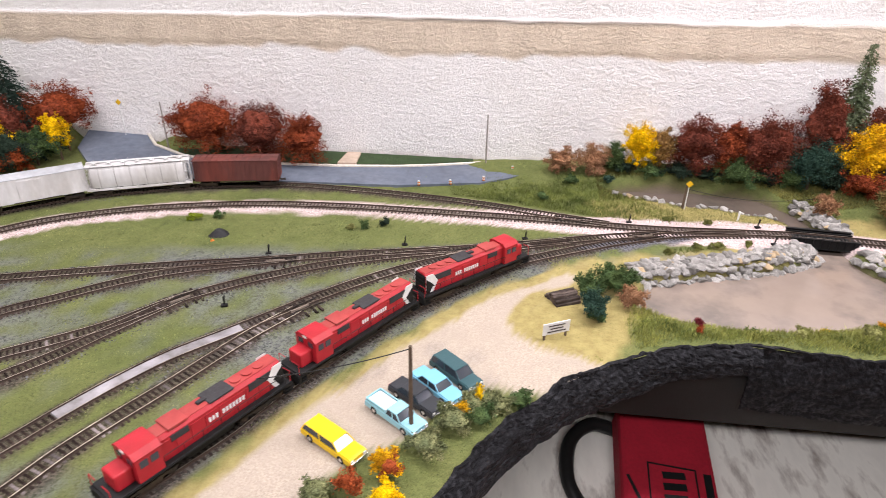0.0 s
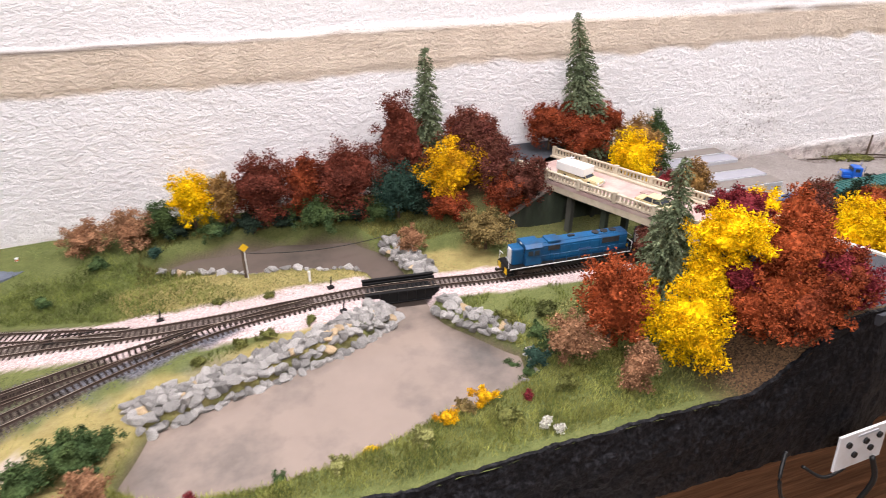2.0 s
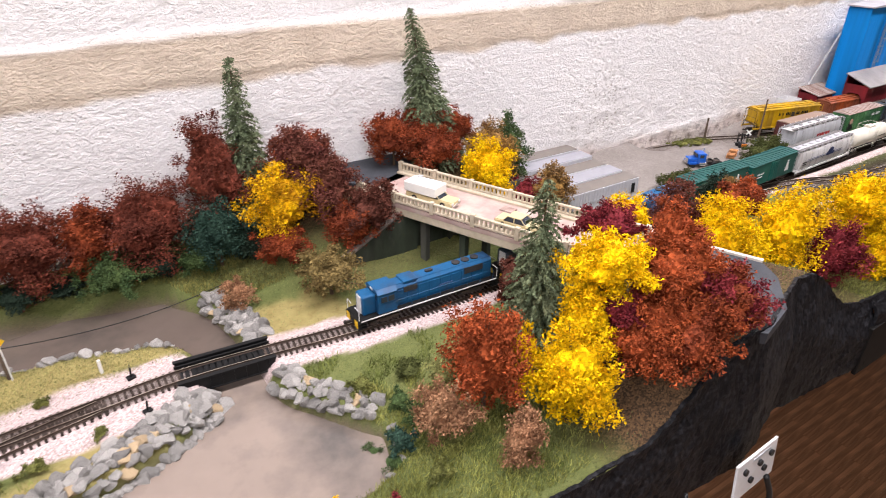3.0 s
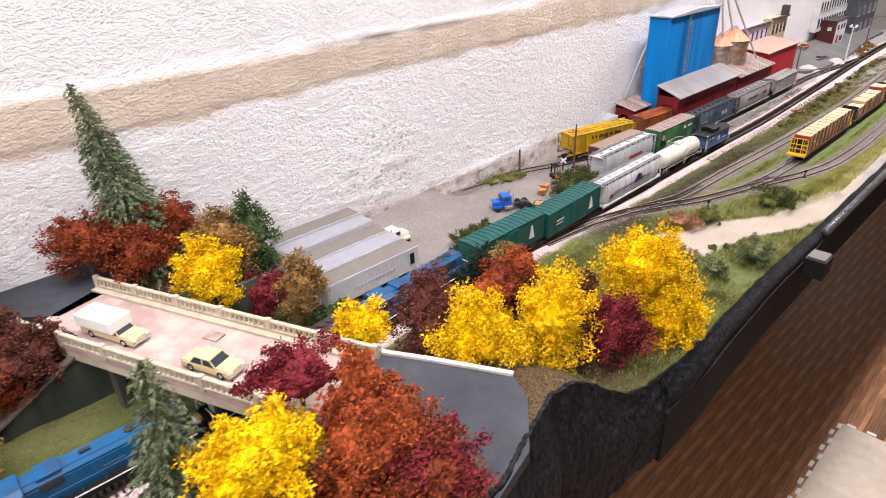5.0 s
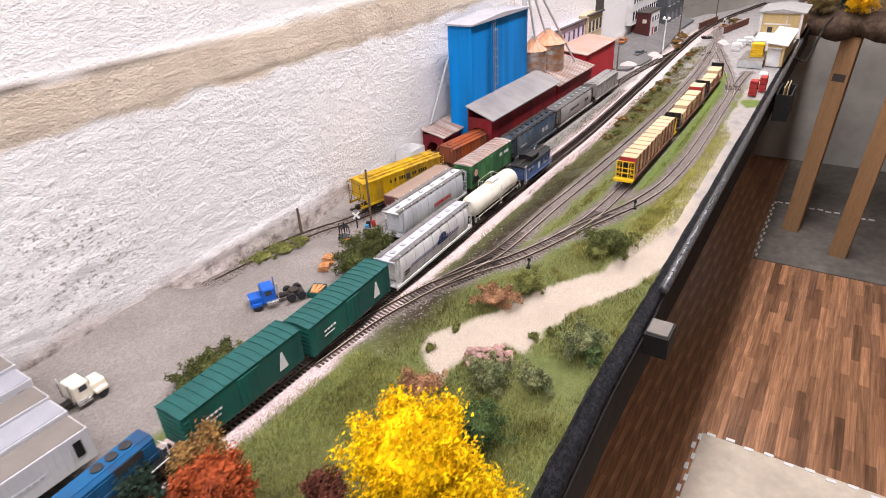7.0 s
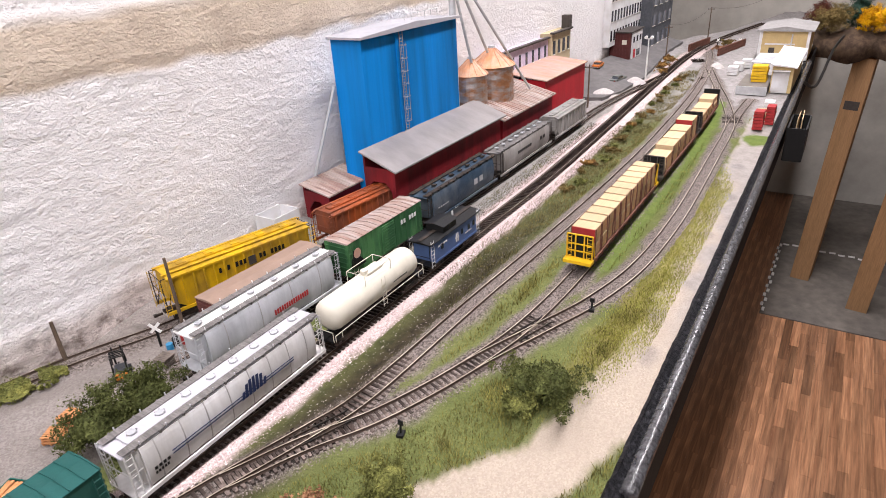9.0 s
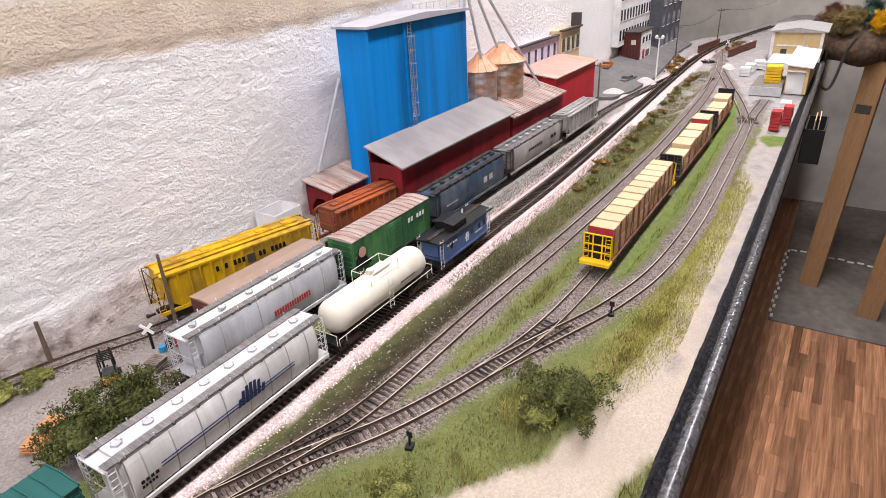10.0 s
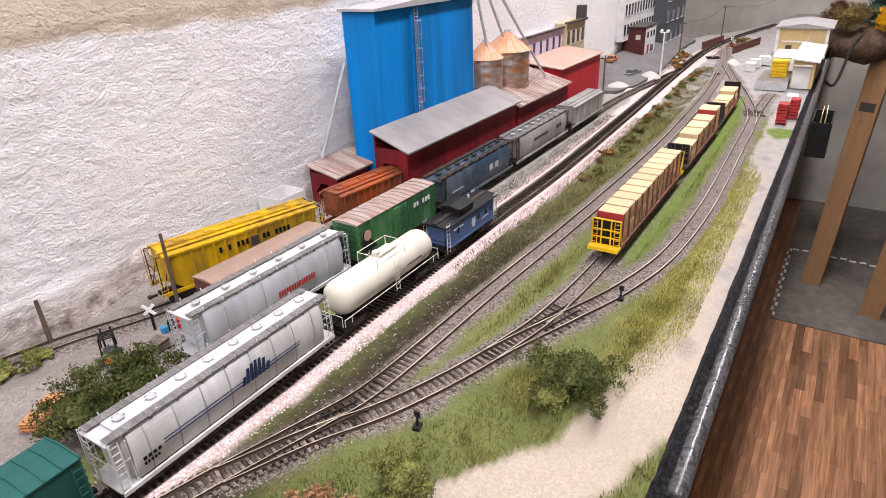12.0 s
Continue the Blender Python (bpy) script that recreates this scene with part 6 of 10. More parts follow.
def teal_marks(th, y, z0, H, L):
    for s in (1, -1):
        x = L * 0.30
        bm = B()
        prism(bm, [(x - 0.006, z0 + H * 0.25), (x + 0.006, z0 + H * 0.25), (x + 0.001, z0 + H * 0.78), (x - 0.001, z0 + H * 0.78)], s * (y + 0.0009), s * (y + 0.0015), "y")
        part("emblem", bm, M["white"], th, "white plain triangular emblem")
        lettering(th, -L * 0.36, -L * 0.22, z0 + H * 0.55, 0.0022, 4, s, y + 0.0009, M["white"])
        lettering(th, -L * 0.36, -L * 0.24, z0 + H * 0.40, 0.0016, 5, s, y + 0.0009, M["white"])


p, q = (1.286, 0.917), (1.434, 0.919)
boxcar(dir_pose(p, q), 0.147, M["teal"], M["teal_roof"], "dark green boxcar with white triangular emblem", H=0.0375, marks=teal_marks, ribs=False)
p, q = (1.443, 0.9195), (1.598, 0.927)
boxcar(dir_pose(p, q), 0.150, M["teal"], M["teal_roof"], "dark green boxcar with white triangular emblem", H=0.0375, marks=teal_marks, ribs=False)


def emblem_marks(th, y, z0, H, L):
    for s in (1, -1):
        for k in (0, 1):
            part("stripe", box(B(), (-L * 0.02, s * (y + 0.0006), z0 + H * (0.50 - 0.07 * k)), (L * 0.62, 0.0004, 0.0007)), M["navy"], th, "thin navy stripe")
        # plain arched emblem of slanting bars
        for k in range(7):
            u = (k - 3) / 3.2
            top = z0 + H * 0.46 + 0.0125 * math.sqrt(max(0.05, 1 - u * u))
            x = L * 0.06 + 0.0125 * u
            bm = B()
            prism(bm, [(x - 0.0020, z0 + H * 0.40), (x + 0.0008, z0 + H * 0.40), (x + 0.0024, top), (x - 0.0002, top)], s * (y + 0.0007), s * (y + 0.0012), "y")
            part("emblem_bar", bm, M["navy"], th, "slanting navy bar of a plain emblem")
        lettering(th, -L * 0.41, -L * 0.34, z0 + H * 0.40, 0.0024, 4, s, y + 0.0004, M["black"])
        lettering(th, -L * 0.41, -L * 0.35, z0 + H * 0.30, 0.0020, 5, s, y + 0.0004, M["black"])


p, q = (1.608, 0.928), (1.816, 0.9325)
round_hopper(dir_pose(p, q), 0.205, M["grime_white"], "grimy white covered hopper with pale roof walks", M["roof_white"], H=0.0385, marks=emblem_marks, hatches=8, ribs=8)
p, q = (1.826, 0.933), (1.988, 0.934)
tank_car(dir_pose(p, q), 0.162, "cream white tank car with dome railing")
p, q = (2.000, 0.934), (2.126, 0.934)
caboose(dir_pose(p, q), 0.124, "blue caboose with black roof and cupola")


def indus_marks(th, y, z0, H, L):
    for s in (1, -1):
        lettering(th, -L * 0.03, L * 0.22, z0 + H * 0.42, 0.0058, 15, s, y + 0.0003, M["lumber_end"])


p, q = (1.730, 1.0075), (1.924, 1.006)
round_hopper(dir_pose(p, q), 0.196, M["light_grey"], "light grey round covered hopper with red lettering marks", M["white"], H=0.0400, marks=indus_marks, hatches=6, trough=False)


def reefer_marks(th, y, z0, H, L):
    for s in (1, -1):
        lettering(th, L * 0.18, L * 0.42, z0 + H * 0.70, 0.0055, 6, s, y + 0.0009, M["white"], (2,))
        bm = B()
        rod(bm, (-L * 0.40, s * (y + 0.0010), z0 + H * 0.62), (-L * 0.40, s * (y + 0.0016), z0 + H * 0.62), 0.0062, 16)
        part("patch", bm, M["orange_roof"], th, "pale rusty patch")
        bm = B()
        prism(bm, [(-L * 0.49, z0 + H * 0.2), (-L * 0.30, z0 + H * 0.2), (-L * 0.44, z0 + H * 0.75)], s * (y + 0.0009), s * (y + 0.0014), "y")
        part("wedge", bm, M["black"], th, "black triangular wedge")


p, q = (1.936, 1.006), (2.090, 1.005)
boxcar(dir_pose(p, q), 0.150, M["green"], M["rust_roof"], "weathered green boxcar with rust-streaked roof", H=0.042, door=0.026, louvre=True, marks=reefer_marks, roof_label="rust-streaked pale roof")


def big_marks(th, y, z0, H, L):
    for s in (1, -1):
        lettering(th, L * 0.10, L * 0.26, z0 + H * 0.50, 0.0085, 2, s, y + 0.0003, M["light_grey"])
        lettering(th, -L * 0.38, -L * 0.24, z0 + H * 0.40, 0.0020, 5, s, y + 0.0003, M["light_grey"])


def cr_marks(th, y, z0, H, L):
    for s in (1, -1):
        lettering(th, -L * 0.20, L * 0.06, z0 + H * 0.56, 0.0045, 7, s, y + 0.0003, M["black"])
        lettering(th, L * 0.22, L * 0.34, z0 + H * 0.56, 0.0060, 2, s, y + 0.0003, M["black"])


p, q = (2.104, 1.005), (2.310, 1.005)
round_hopper(dir_pose(p, q), 0.206, M["dark_blue"], "dark blue covered hopper with black roof hatches", None, H=0.0385, marks=big_marks, hatches=8, trough=False, cage=M["dark"])
p, q = (2.318, 1.005), (2.536, 1.006)
round_hopper(dir_pose(p, q), 0.216, M["dirty_grey"], "dirty grey covered hopper with dark lettering marks", M["grating"], H=0.0375, marks=cr_marks, hatches=8, trough=False, cage=M["dark"])
p, q = (2.552, 1.006), (2.728, 1.008)
rib_hopper(dir_pose(p, q), 0.175, M["dirty_grey"], "dirty light grey ribbed covered hopper", H=0.036, ribs=10)


def gk_marks(th, y, z0, H, L):
    for s in (1, -1):
        lettering(th, -L * 0.17, L * 0.27, z0 + H * 0.70, 0.0058, 17, s, y + 0.0020, M["black"], (1, 3, 7, 8, 9, 12))
        part("emblem", box(B(), (L * 0.045, s * (y + 0.0020), z0 + H * 0.66), (0.009, 0.0006, 0.010), 0, 0), M["trim"], th, "dark plain emblem")


p, q = (1.779, 1.121), (1.964, 1.074)
rib_hopper(dir_pose(p, q, 0.006), 0.190, M["yellow_car"], "weathered yellow ribbed hopper with dark lettering marks", H=0.041, ribs=15, marks=gk_marks)
p, q = (1.985, 1.077), (2.17, 1.058)
rib_hopper(dir_pose(p, q, 0.003), 0.180, M["orange_car"], "orange-red ribbed hopper entering the loading shed", H=0.041, ribs=15)
p, q = (1.784, 1.043), (1.932, 1.039)
boxcar(dir_pose(p, q), 0.148, M["boxred"], M["tan_roof"], "oxide red boxcar with plain tan roof", H=0.036, plain_roof=True, roof_label="plain tan roof")

# cars behind the curve at the left of the yard
s0 = nearest("siding", -0.305, 0.988)
p, q = along("siding", s0 - 0.143, s0)
boxcar(dir_pose(p, q), 0.141, M["boxred"], M["boxred"], "oxide red boxcar with faded roof", H=0.036)
s0 -= 0.149
p, q = along("siding", s0 - 0.165, s0)
round_hopper(dir_pose(p, q), 0.164, M["grime_white"], "grimy pale grey round covered hopper", None, H=0.037, hatches=7, trough=False, ribs=6)
s0 -= 0.171
p, q = along("siding", max(0.002, s0 - 0.150), s0)
boxcar(dir_pose(p, q), 0.160, M["grime_white"], M["light_grey"], "chalky white boxcar with rust spots", H=0.038, door=0.034)

# lumber cars
p, q = (2.084, 0.768), (2.382, 0.768)
fm = dir_pose(p, q)
bulkhead_flat(fm, 0.296, M["yellow_bright"], "bulkhead flatcar with yellow end frames loaded with lumber")
lumber_load(fm, 0.300, 11)
p, q = (2.396, 0.768), (2.686, 0.770)
fm = dir_pose(p, q)
bulkhead_flat(fm, 0.275, M["trim"], "dark brown bulkhead flatcar loaded with lumber")
lumber_load(fm, 0.262, 5, tall=(0.68, 0.84, 0.84, 0.86, 1.05), red=(4,))
p, q = (2.698, 0.771), (2.92, 0.777)
fm = dir_pose(p, q)
bulkhead_flat(fm, 0.220, M["trim"], "dark brown bulkhead flatcar with white car side and lumber")
lumber_load(fm, 0.205, 3, tall=(0.55, 0.55, 0.70), red=())

# ---- road overpass ----
U = Vector((0.379, -0.925, 0)).normalized()
N = Vector((0.925, 0.379, 0)).normalized()
BZ = 0.1075


def at_bridge(u, n, z=0.0):
    o = Vector((0.842, 1.082, BZ))
    p = o + U * u + N * n
    return Vector((p.x, p.y, BZ + z))


def overpass():
    m = Matrix.Translation(at_bridge(0, 0)) @ Matrix.Rotation(math.atan2(U.y, U.x), 4, "Z")
    th = thing("road_overpass", m, "cream concrete road overpass with balustrades", "bridge")
    L, W = 0.355, 0.092
    part("deck", box(B(), (L / 2, 0, -0.004), (L, W, 0.006), 0, 0.0005), M["bridge_deck"], th, "pale pinkish road deck")
    for s in (1, -1):
        part("girder", box(B(), (L / 2, s * (W / 2 - 0.003), -0.011), (L, 0.005, 0.011), 0, 0.0006), M["concrete_bridge"], th)
        part("kerb", box(B(), (L / 2, s * (W / 2 - 0.0075), 0.0005), (L, 0.007, 0.003), 0, 0.0005), M["concrete_bridge"], th)
        n = 6
        seg = L / n
        for i in range(n + 1):
            part("pier_post", box(B(), (i * seg, s * (W / 2 - 0.001), 0.0065), (0.0058, 0.0052, 0.0165), 0, 0.0006), M["concrete_bridge"], th)
        for i in range(n):
            bm = box(B(), (seg * (i + 0.5), s * (W / 2 - 0.001), 0.0120), (seg - 0.0058, 0.0042, 0.0026), 0, 0.0005)
            box(bm, (seg * (i + 0.5), s * (W / 2 - 0.001), 0.0022), (seg - 0.0058, 0.0042, 0.0026), 0, 0.0004)
            bal = part("balustrade", bm, M["concrete_bridge"], th)
            k = 9
            for j in range(k):
                part("baluster", box(B(), (seg * i + 0.0029 + (seg - 0.0058) * (j + 0.5) / k, s * (W / 2 - 0.001), 0.0072), (0.0024, 0.0026, 0.0076)), M["concrete_bridge"], bal)
    # abutments and columns
    for u in (0.055, 0.30):
        part("abutment", box(B(), (u + (-0.02 if u < 0.1 else 0.02), 0, -0.055), (0.010, W * 1.1, 0.085)), M["dark_conc"], th, "dark stained abutment")
    for u in (0.095, 0.155, 0.262):
        for s in (-0.30, 0.30):
            part("column", box(B(), (u, s * W, -0.053), (0.009, 0.009, 0.082), 0, 0.0008), M["dark_conc"], th)
    part("cross_beam", box(B(), (0.125, 0, -0.0165), (0.09, W * 0.9, 0.006)), M["dark_conc"], th)
    # wing wall running down beside the track
    bm = B()
    prism(bm, [(0.0, -0.085), (0.0, -0.020), (0.018, -0.020), (0.085, -0.085)], -0.045, -0.040, "y")
    wing = part("wing_wall", bm, M["dark_conc"], th, "dark sloping wing wall")
    part("wing_cap", box(B(), (0.06, -0.043, -0.050), (0.002, 0.007, 0.002)), M["concrete_bridge"], wing)
    return th


overpass()
bm = B()
prism(bm, [(0.690, 0.020), (0.850, 0.020), (0.850, 0.098), (0.835, 0.098)], 1.000, 1.006, "y")
wing_ob = solo("wing_wall", bm, M["dark_conc"], "dark sloping retaining wall beside the overpass", "retaining wall")
bm = B()
prism(bm, [(0.690, 0.020), (0.835, 0.098), (0.837, 0.101), (0.690, 0.024)], 0.998, 1.008, "y")
part("cap", bm, M["wood_grey"], wing_ob, "weathered sloping cap")

slab("overpass_backing", (0.935, 1.006, 0.056), (0.18, 0.006, 0.080), M["dark_conc"], "dark retaining wall behind the overpass", "retaining wall")
ROAD_F = [(0.950, 0.755), (1.024, 0.770), (1.050, 0.735), (1.092, 0.672), (1.082, 0.648), (1.040, 0.612), (0.985, 0.598), (0.950, 0.640), (0.935, 0.700)]
sheet("road", ROAD_F, lambda x, y: BZ + 0.001 - 0.017 * max(0, min(1, (0.765 - y) / 0.15)), M["asphalt_dark"], "dark asphalt road ending at the layout edge", "road", 0.012)
bm = B()
kp = [(1.026, 0.772), (1.050, 0.738), (1.094, 0.674)]
for (x0, y0), (x1, y1) in zip(kp, kp[1:]):
    hz = [BZ + 0.002 - 0.017 * max(0, min(1, (0.765 - y) / 0.15)) for y in (y0, y1)]
    rod(bm, (x0, y0, hz[0]), (x1, y1, hz[1]), 0.0028, 6)
solo("kerb", bm, M["kerb"], "pale kerb along the road edge", "kerb", kind="structure")
sheet("road", [(0.745, 1.20), (0.775, 1.125), (0.835, 1.068), (0.925, 1.093), (0.905, 1.20)], BZ - 0.001, M["asphalt_dark"], "dark asphalt road leading to the overpass", "road", 0.01)
# ---- railway girder bridge over the creek ----
def girder_bridge():
    m = Matrix.Translation((0.568, 0.9045, float(G(0.568)))) @ Matrix.Rotation(math.atan2(-0.007, 0.083), 4, "Z")
    th = thing("girder_bridge", m, "black steel girder railway bridge over the creek", "bridge")
    for s in (1, -1):
        bm = box(B(), (0, s * 0.0175, -0.0055), (0.092, 0.0022, 0.015), 0, 0.0003)
        box(bm, (0, s * 0.0175, 0.0022), (0.094, 0.0048, 0.0012))
        box(bm, (0, s * 0.0175, -0.0125), (0.094, 0.0048, 0.0012))
        for i in range(8):
            box(bm, (-0.040 + 0.0114 * i, s * 0.0192, -0.0055), (0.0010, 0.0022, 0.014))
        part("girder", bm, M["black"], th)
    part("floor_beam", box(B(), (0, 0, -0.0075), (0.09, 0.032, 0.004)), M["black"], th)
    for i in range(15):
        part("bridge_tie", box(B(), (-0.042 + 0.006 * i, 0, -0.0040), (0.0042, 0.034, 0.0024)), M["black"], th)
    for s in (1, -1):
        part("guard_timber", box(B(), (0, s * 0.0135, -0.0012), (0.094, 0.0022, 0.0026)), M["black"], th)
    for e in (1, -1):
        part("abutment", box(B(), (e * 0.046, 0, -0.022), (0.008, 0.042, 0.024), 0, 0.0008), M["dark_conc"], th)
    return th


girder_bridge()

# ---- roads at the back of the yard ----


sheet("road", ROAD_B, lambda x, y: float(G(x)) - 0.002 + 0.030 * max(0.0, min(1.0, (y - 1.06) / 0.14)) * max(0.0, min(1.0, (-0.45 - x) / 0.3)), M["asphalt"], "blue-grey asphalt road behind the yard", "road", 0.008)
bm = B()
for (x0, y0), (x1, y1) in zip(ROAD_B[11:], ROAD_B[12:]):
    z0, z1 = (float(G(x0)) - 0.001 + 0.030 * max(0.0, min(1.0, (y - 1.06) / 0.14)) * max(0.0, min(1.0, (-0.45 - x) / 0.3)) for x, y in ((x0, y0), (x1, y1)))
    rod(bm, (x0, y0, z0), (x1, y1, z1), 0.0032, 6)
solo("kerb", bm, M["kerb"], "pale kerb along the back road", "kerb", kind="structure")
VERGE = [(-0.56, 1.110), (-0.46, 1.092), (-0.342, 1.096), (-0.23, 1.102), (-0.125, 1.116), (-0.05, 1.134), (0.02, 1.158), (0.02, 1.19), (-0.60, 1.19)]
sheet("verge", VERGE, lambda x, y: float(G(x)) + 0.001, mat("dark mown grass mat", (0.035, 0.060, 0.022), 0.95, var=0.3, scale=300, bump=0.6, bump_scale=900), "dark green verge between road and wall", "verge", 0.006)
sheet("driveway", [(-0.236, 1.100), (-0.200, 1.102), (-0.205, 1.165), (-0.232, 1.165)], lambda x, y: float(G(x)) + 0.0045, mat("sandy drive", (0.46, 0.36, 0.28), 0.9, var=0.15, scale=150), "sandy driveway across the verge", "driveway", 0.004)


def barrel(x, y):
    th = thing("traffic_barrel", pose(x, y, float(G(x)) - 0.0016) @ Matrix.Scale(0.7, 4), "orange and white traffic barrel on the road", "traffic barrel", "traffic barrels")
    part("base", rod(B(), (0, 0, 0), (0, 0, 0.0012), 0.0042, 12), M["tyre"], th)
    for i in range(4):
        part("band", rod(B(), (0, 0, 0.0012 + 0.0028 * i), (0, 0, 0.0040 + 0.0028 * i), 0.0036 - 0.0002 * i, 12), M["orange_auto"] if i % 2 == 0 else M["white"], th)


for bx, by in ((-0.067, 1.022), (-0.012, 1.035), (0.046, 1.062), (0.098, 1.124)):
    barrel(bx, by)


def pole(x, y, h, label="brown wooden utility pole", arms=0, r=0.0022, lean=0.0, base=None, kind="utility_pole", wood="pole"):
    z = gz(x, y) if base is None else base
    th = thing(kind, pose(x, y, z - 0.003, 0, lean, 0), label, "pole", "utility poles")
    part("shaft", rod(B(), (0, 0, 0), (0, 0, h + 0.003), r, 8, r * 0.7), M[wood], th)
    for i in range(arms):
        a = part("crossarm", box(B(), (0, 0, h - 0.004 - 0.007 * i), (0.0016, 0.024, 0.0018)), M["pole"], th)
        for k in (-0.010, -0.006, 0.006, 0.010):
            part("insulator", rod(B(), (0, k, h - 0.003 - 0.007 * i), (0, k, h - 0.0003 - 0.007 * i), 0.0006, 6), M["window_pale"], a)
    return th


for px, py, ph in ((-0.60, 1.145, 0.095), (0.046, 1.150, 0.095), (-0.30, 1.10, 0.072)):
    pole(px, py, ph, "thin weathered grey utility pole by the wall", r=0.0017, wood="pole_grey")
pole(0.013, 0.432, 0.098, "brown wooden utility pole beside the parked cars")
pole(0.385, 1.000, 0.045, "dark short pole on the pond bank")
pole(1.781, 1.090, 0.095, "dark utility pole by the level crossing")
pole(1.690, 1.160, 0.045, "short dark post near the wall", r=0.0026)
pole(2.885, 1.045, 0.10, "utility pole with crossarms by the red warehouse", 1)
pole(3.62, 1.045, 0.10, "utility pole with crossarms beside the street", 1)
pole(3.95, 0.98, 0.12, "utility pole with crossarms near the end wall", 1)


def wire(a, b, sag, label, r=0.0005):
    a, b = Vector(a), Vector(b)
    n = 14
    pts = [a.lerp(b, i / n) - Vector((0, 0, sag * 4 * (i / n) * (1 - i / n))) for i in range(n + 1)]
    return solo("wire", sweep([tuple(p) for p in pts], r, 6), M["rubber"], label, "wire", "wires", flat=False)


wire((0.013, 0.432, 0.122), (-0.115, 0.405, 0.098), 0.004, "thin black wire hanging from the pole")
wire((3.62, 1.045, 0.094), (3.95, 0.98, 0.114), 0.02, "thin sagging wire between poles")
wire((3.95, 0.98, 0.112), (4.9, 0.80, 0.14), 0.04, "thin sagging wire towards the end wall")
wire((0.385, 1.0, 0.062), (0.62, 1.055, 0.035), 0.012, "thin black wire over the creek")


def road_sign(x, y, shape, h=0.022):
    th = thing("road_sign", pose(x, y, gz(x, y)), "small %s sign on a post" % shape, "sign", "road signs")
    part("post", rod(B(), (0, 0, -0.002), (0, 0, h), 0.0007, 6), M["mast"], th)
    bm = B()
    g = bmesh.ops.create_cube(bm, size=1)["verts"]
    bmesh.ops.transform(bm, matrix=Matrix.Translation((0, -0.0012, h)) @ Matrix.Rotation(math.pi / 4, 4, "Y") @ Matrix.Diagonal((0.0085, 0.0008, 0.0085, 1)), verts=g)
    part("plate", bm, M["yellow_bright"] if shape == "yellow diamond" else M["mast"], th)
    return th


road_sign(-0.70, 1.165, "yellow diamond", 0.075)
road_sign(0.3875, 0.9965, "yellow diamond", 0.046)


def crossbuck(x, y, h, base=None, rz=-50):
    th = thing("crossbuck", pose(x, y, gz(x, y) if base is None else base, 0, 0, rz), "white railway crossbuck on a black post", "sign", "crossbucks")
    part("post", rod(B(), (0, 0, -0.002), (0, 0, h), 0.0014, 6), M["black"], th)
    for s in (1, -1):
        bm = B()
        g = bmesh.ops.create_cube(bm, size=1)["verts"]
        bmesh.ops.transform(bm, matrix=Matrix.Translation((0, -0.0018 - 0.0006 * (s > 0), h)) @ Matrix.Rotation(s * math.pi / 4, 4, "Y") @ Matrix.Diagonal((0.015, 0.0007, 0.0030, 1)), verts=g)
        part("blade", bm, M["mast"], th)


crossbuck(1.757, 1.100, 0.024)
crossbuck(3.86, 0.93, 0.022)
crossbuck(3.86, 0.86, 0.022)


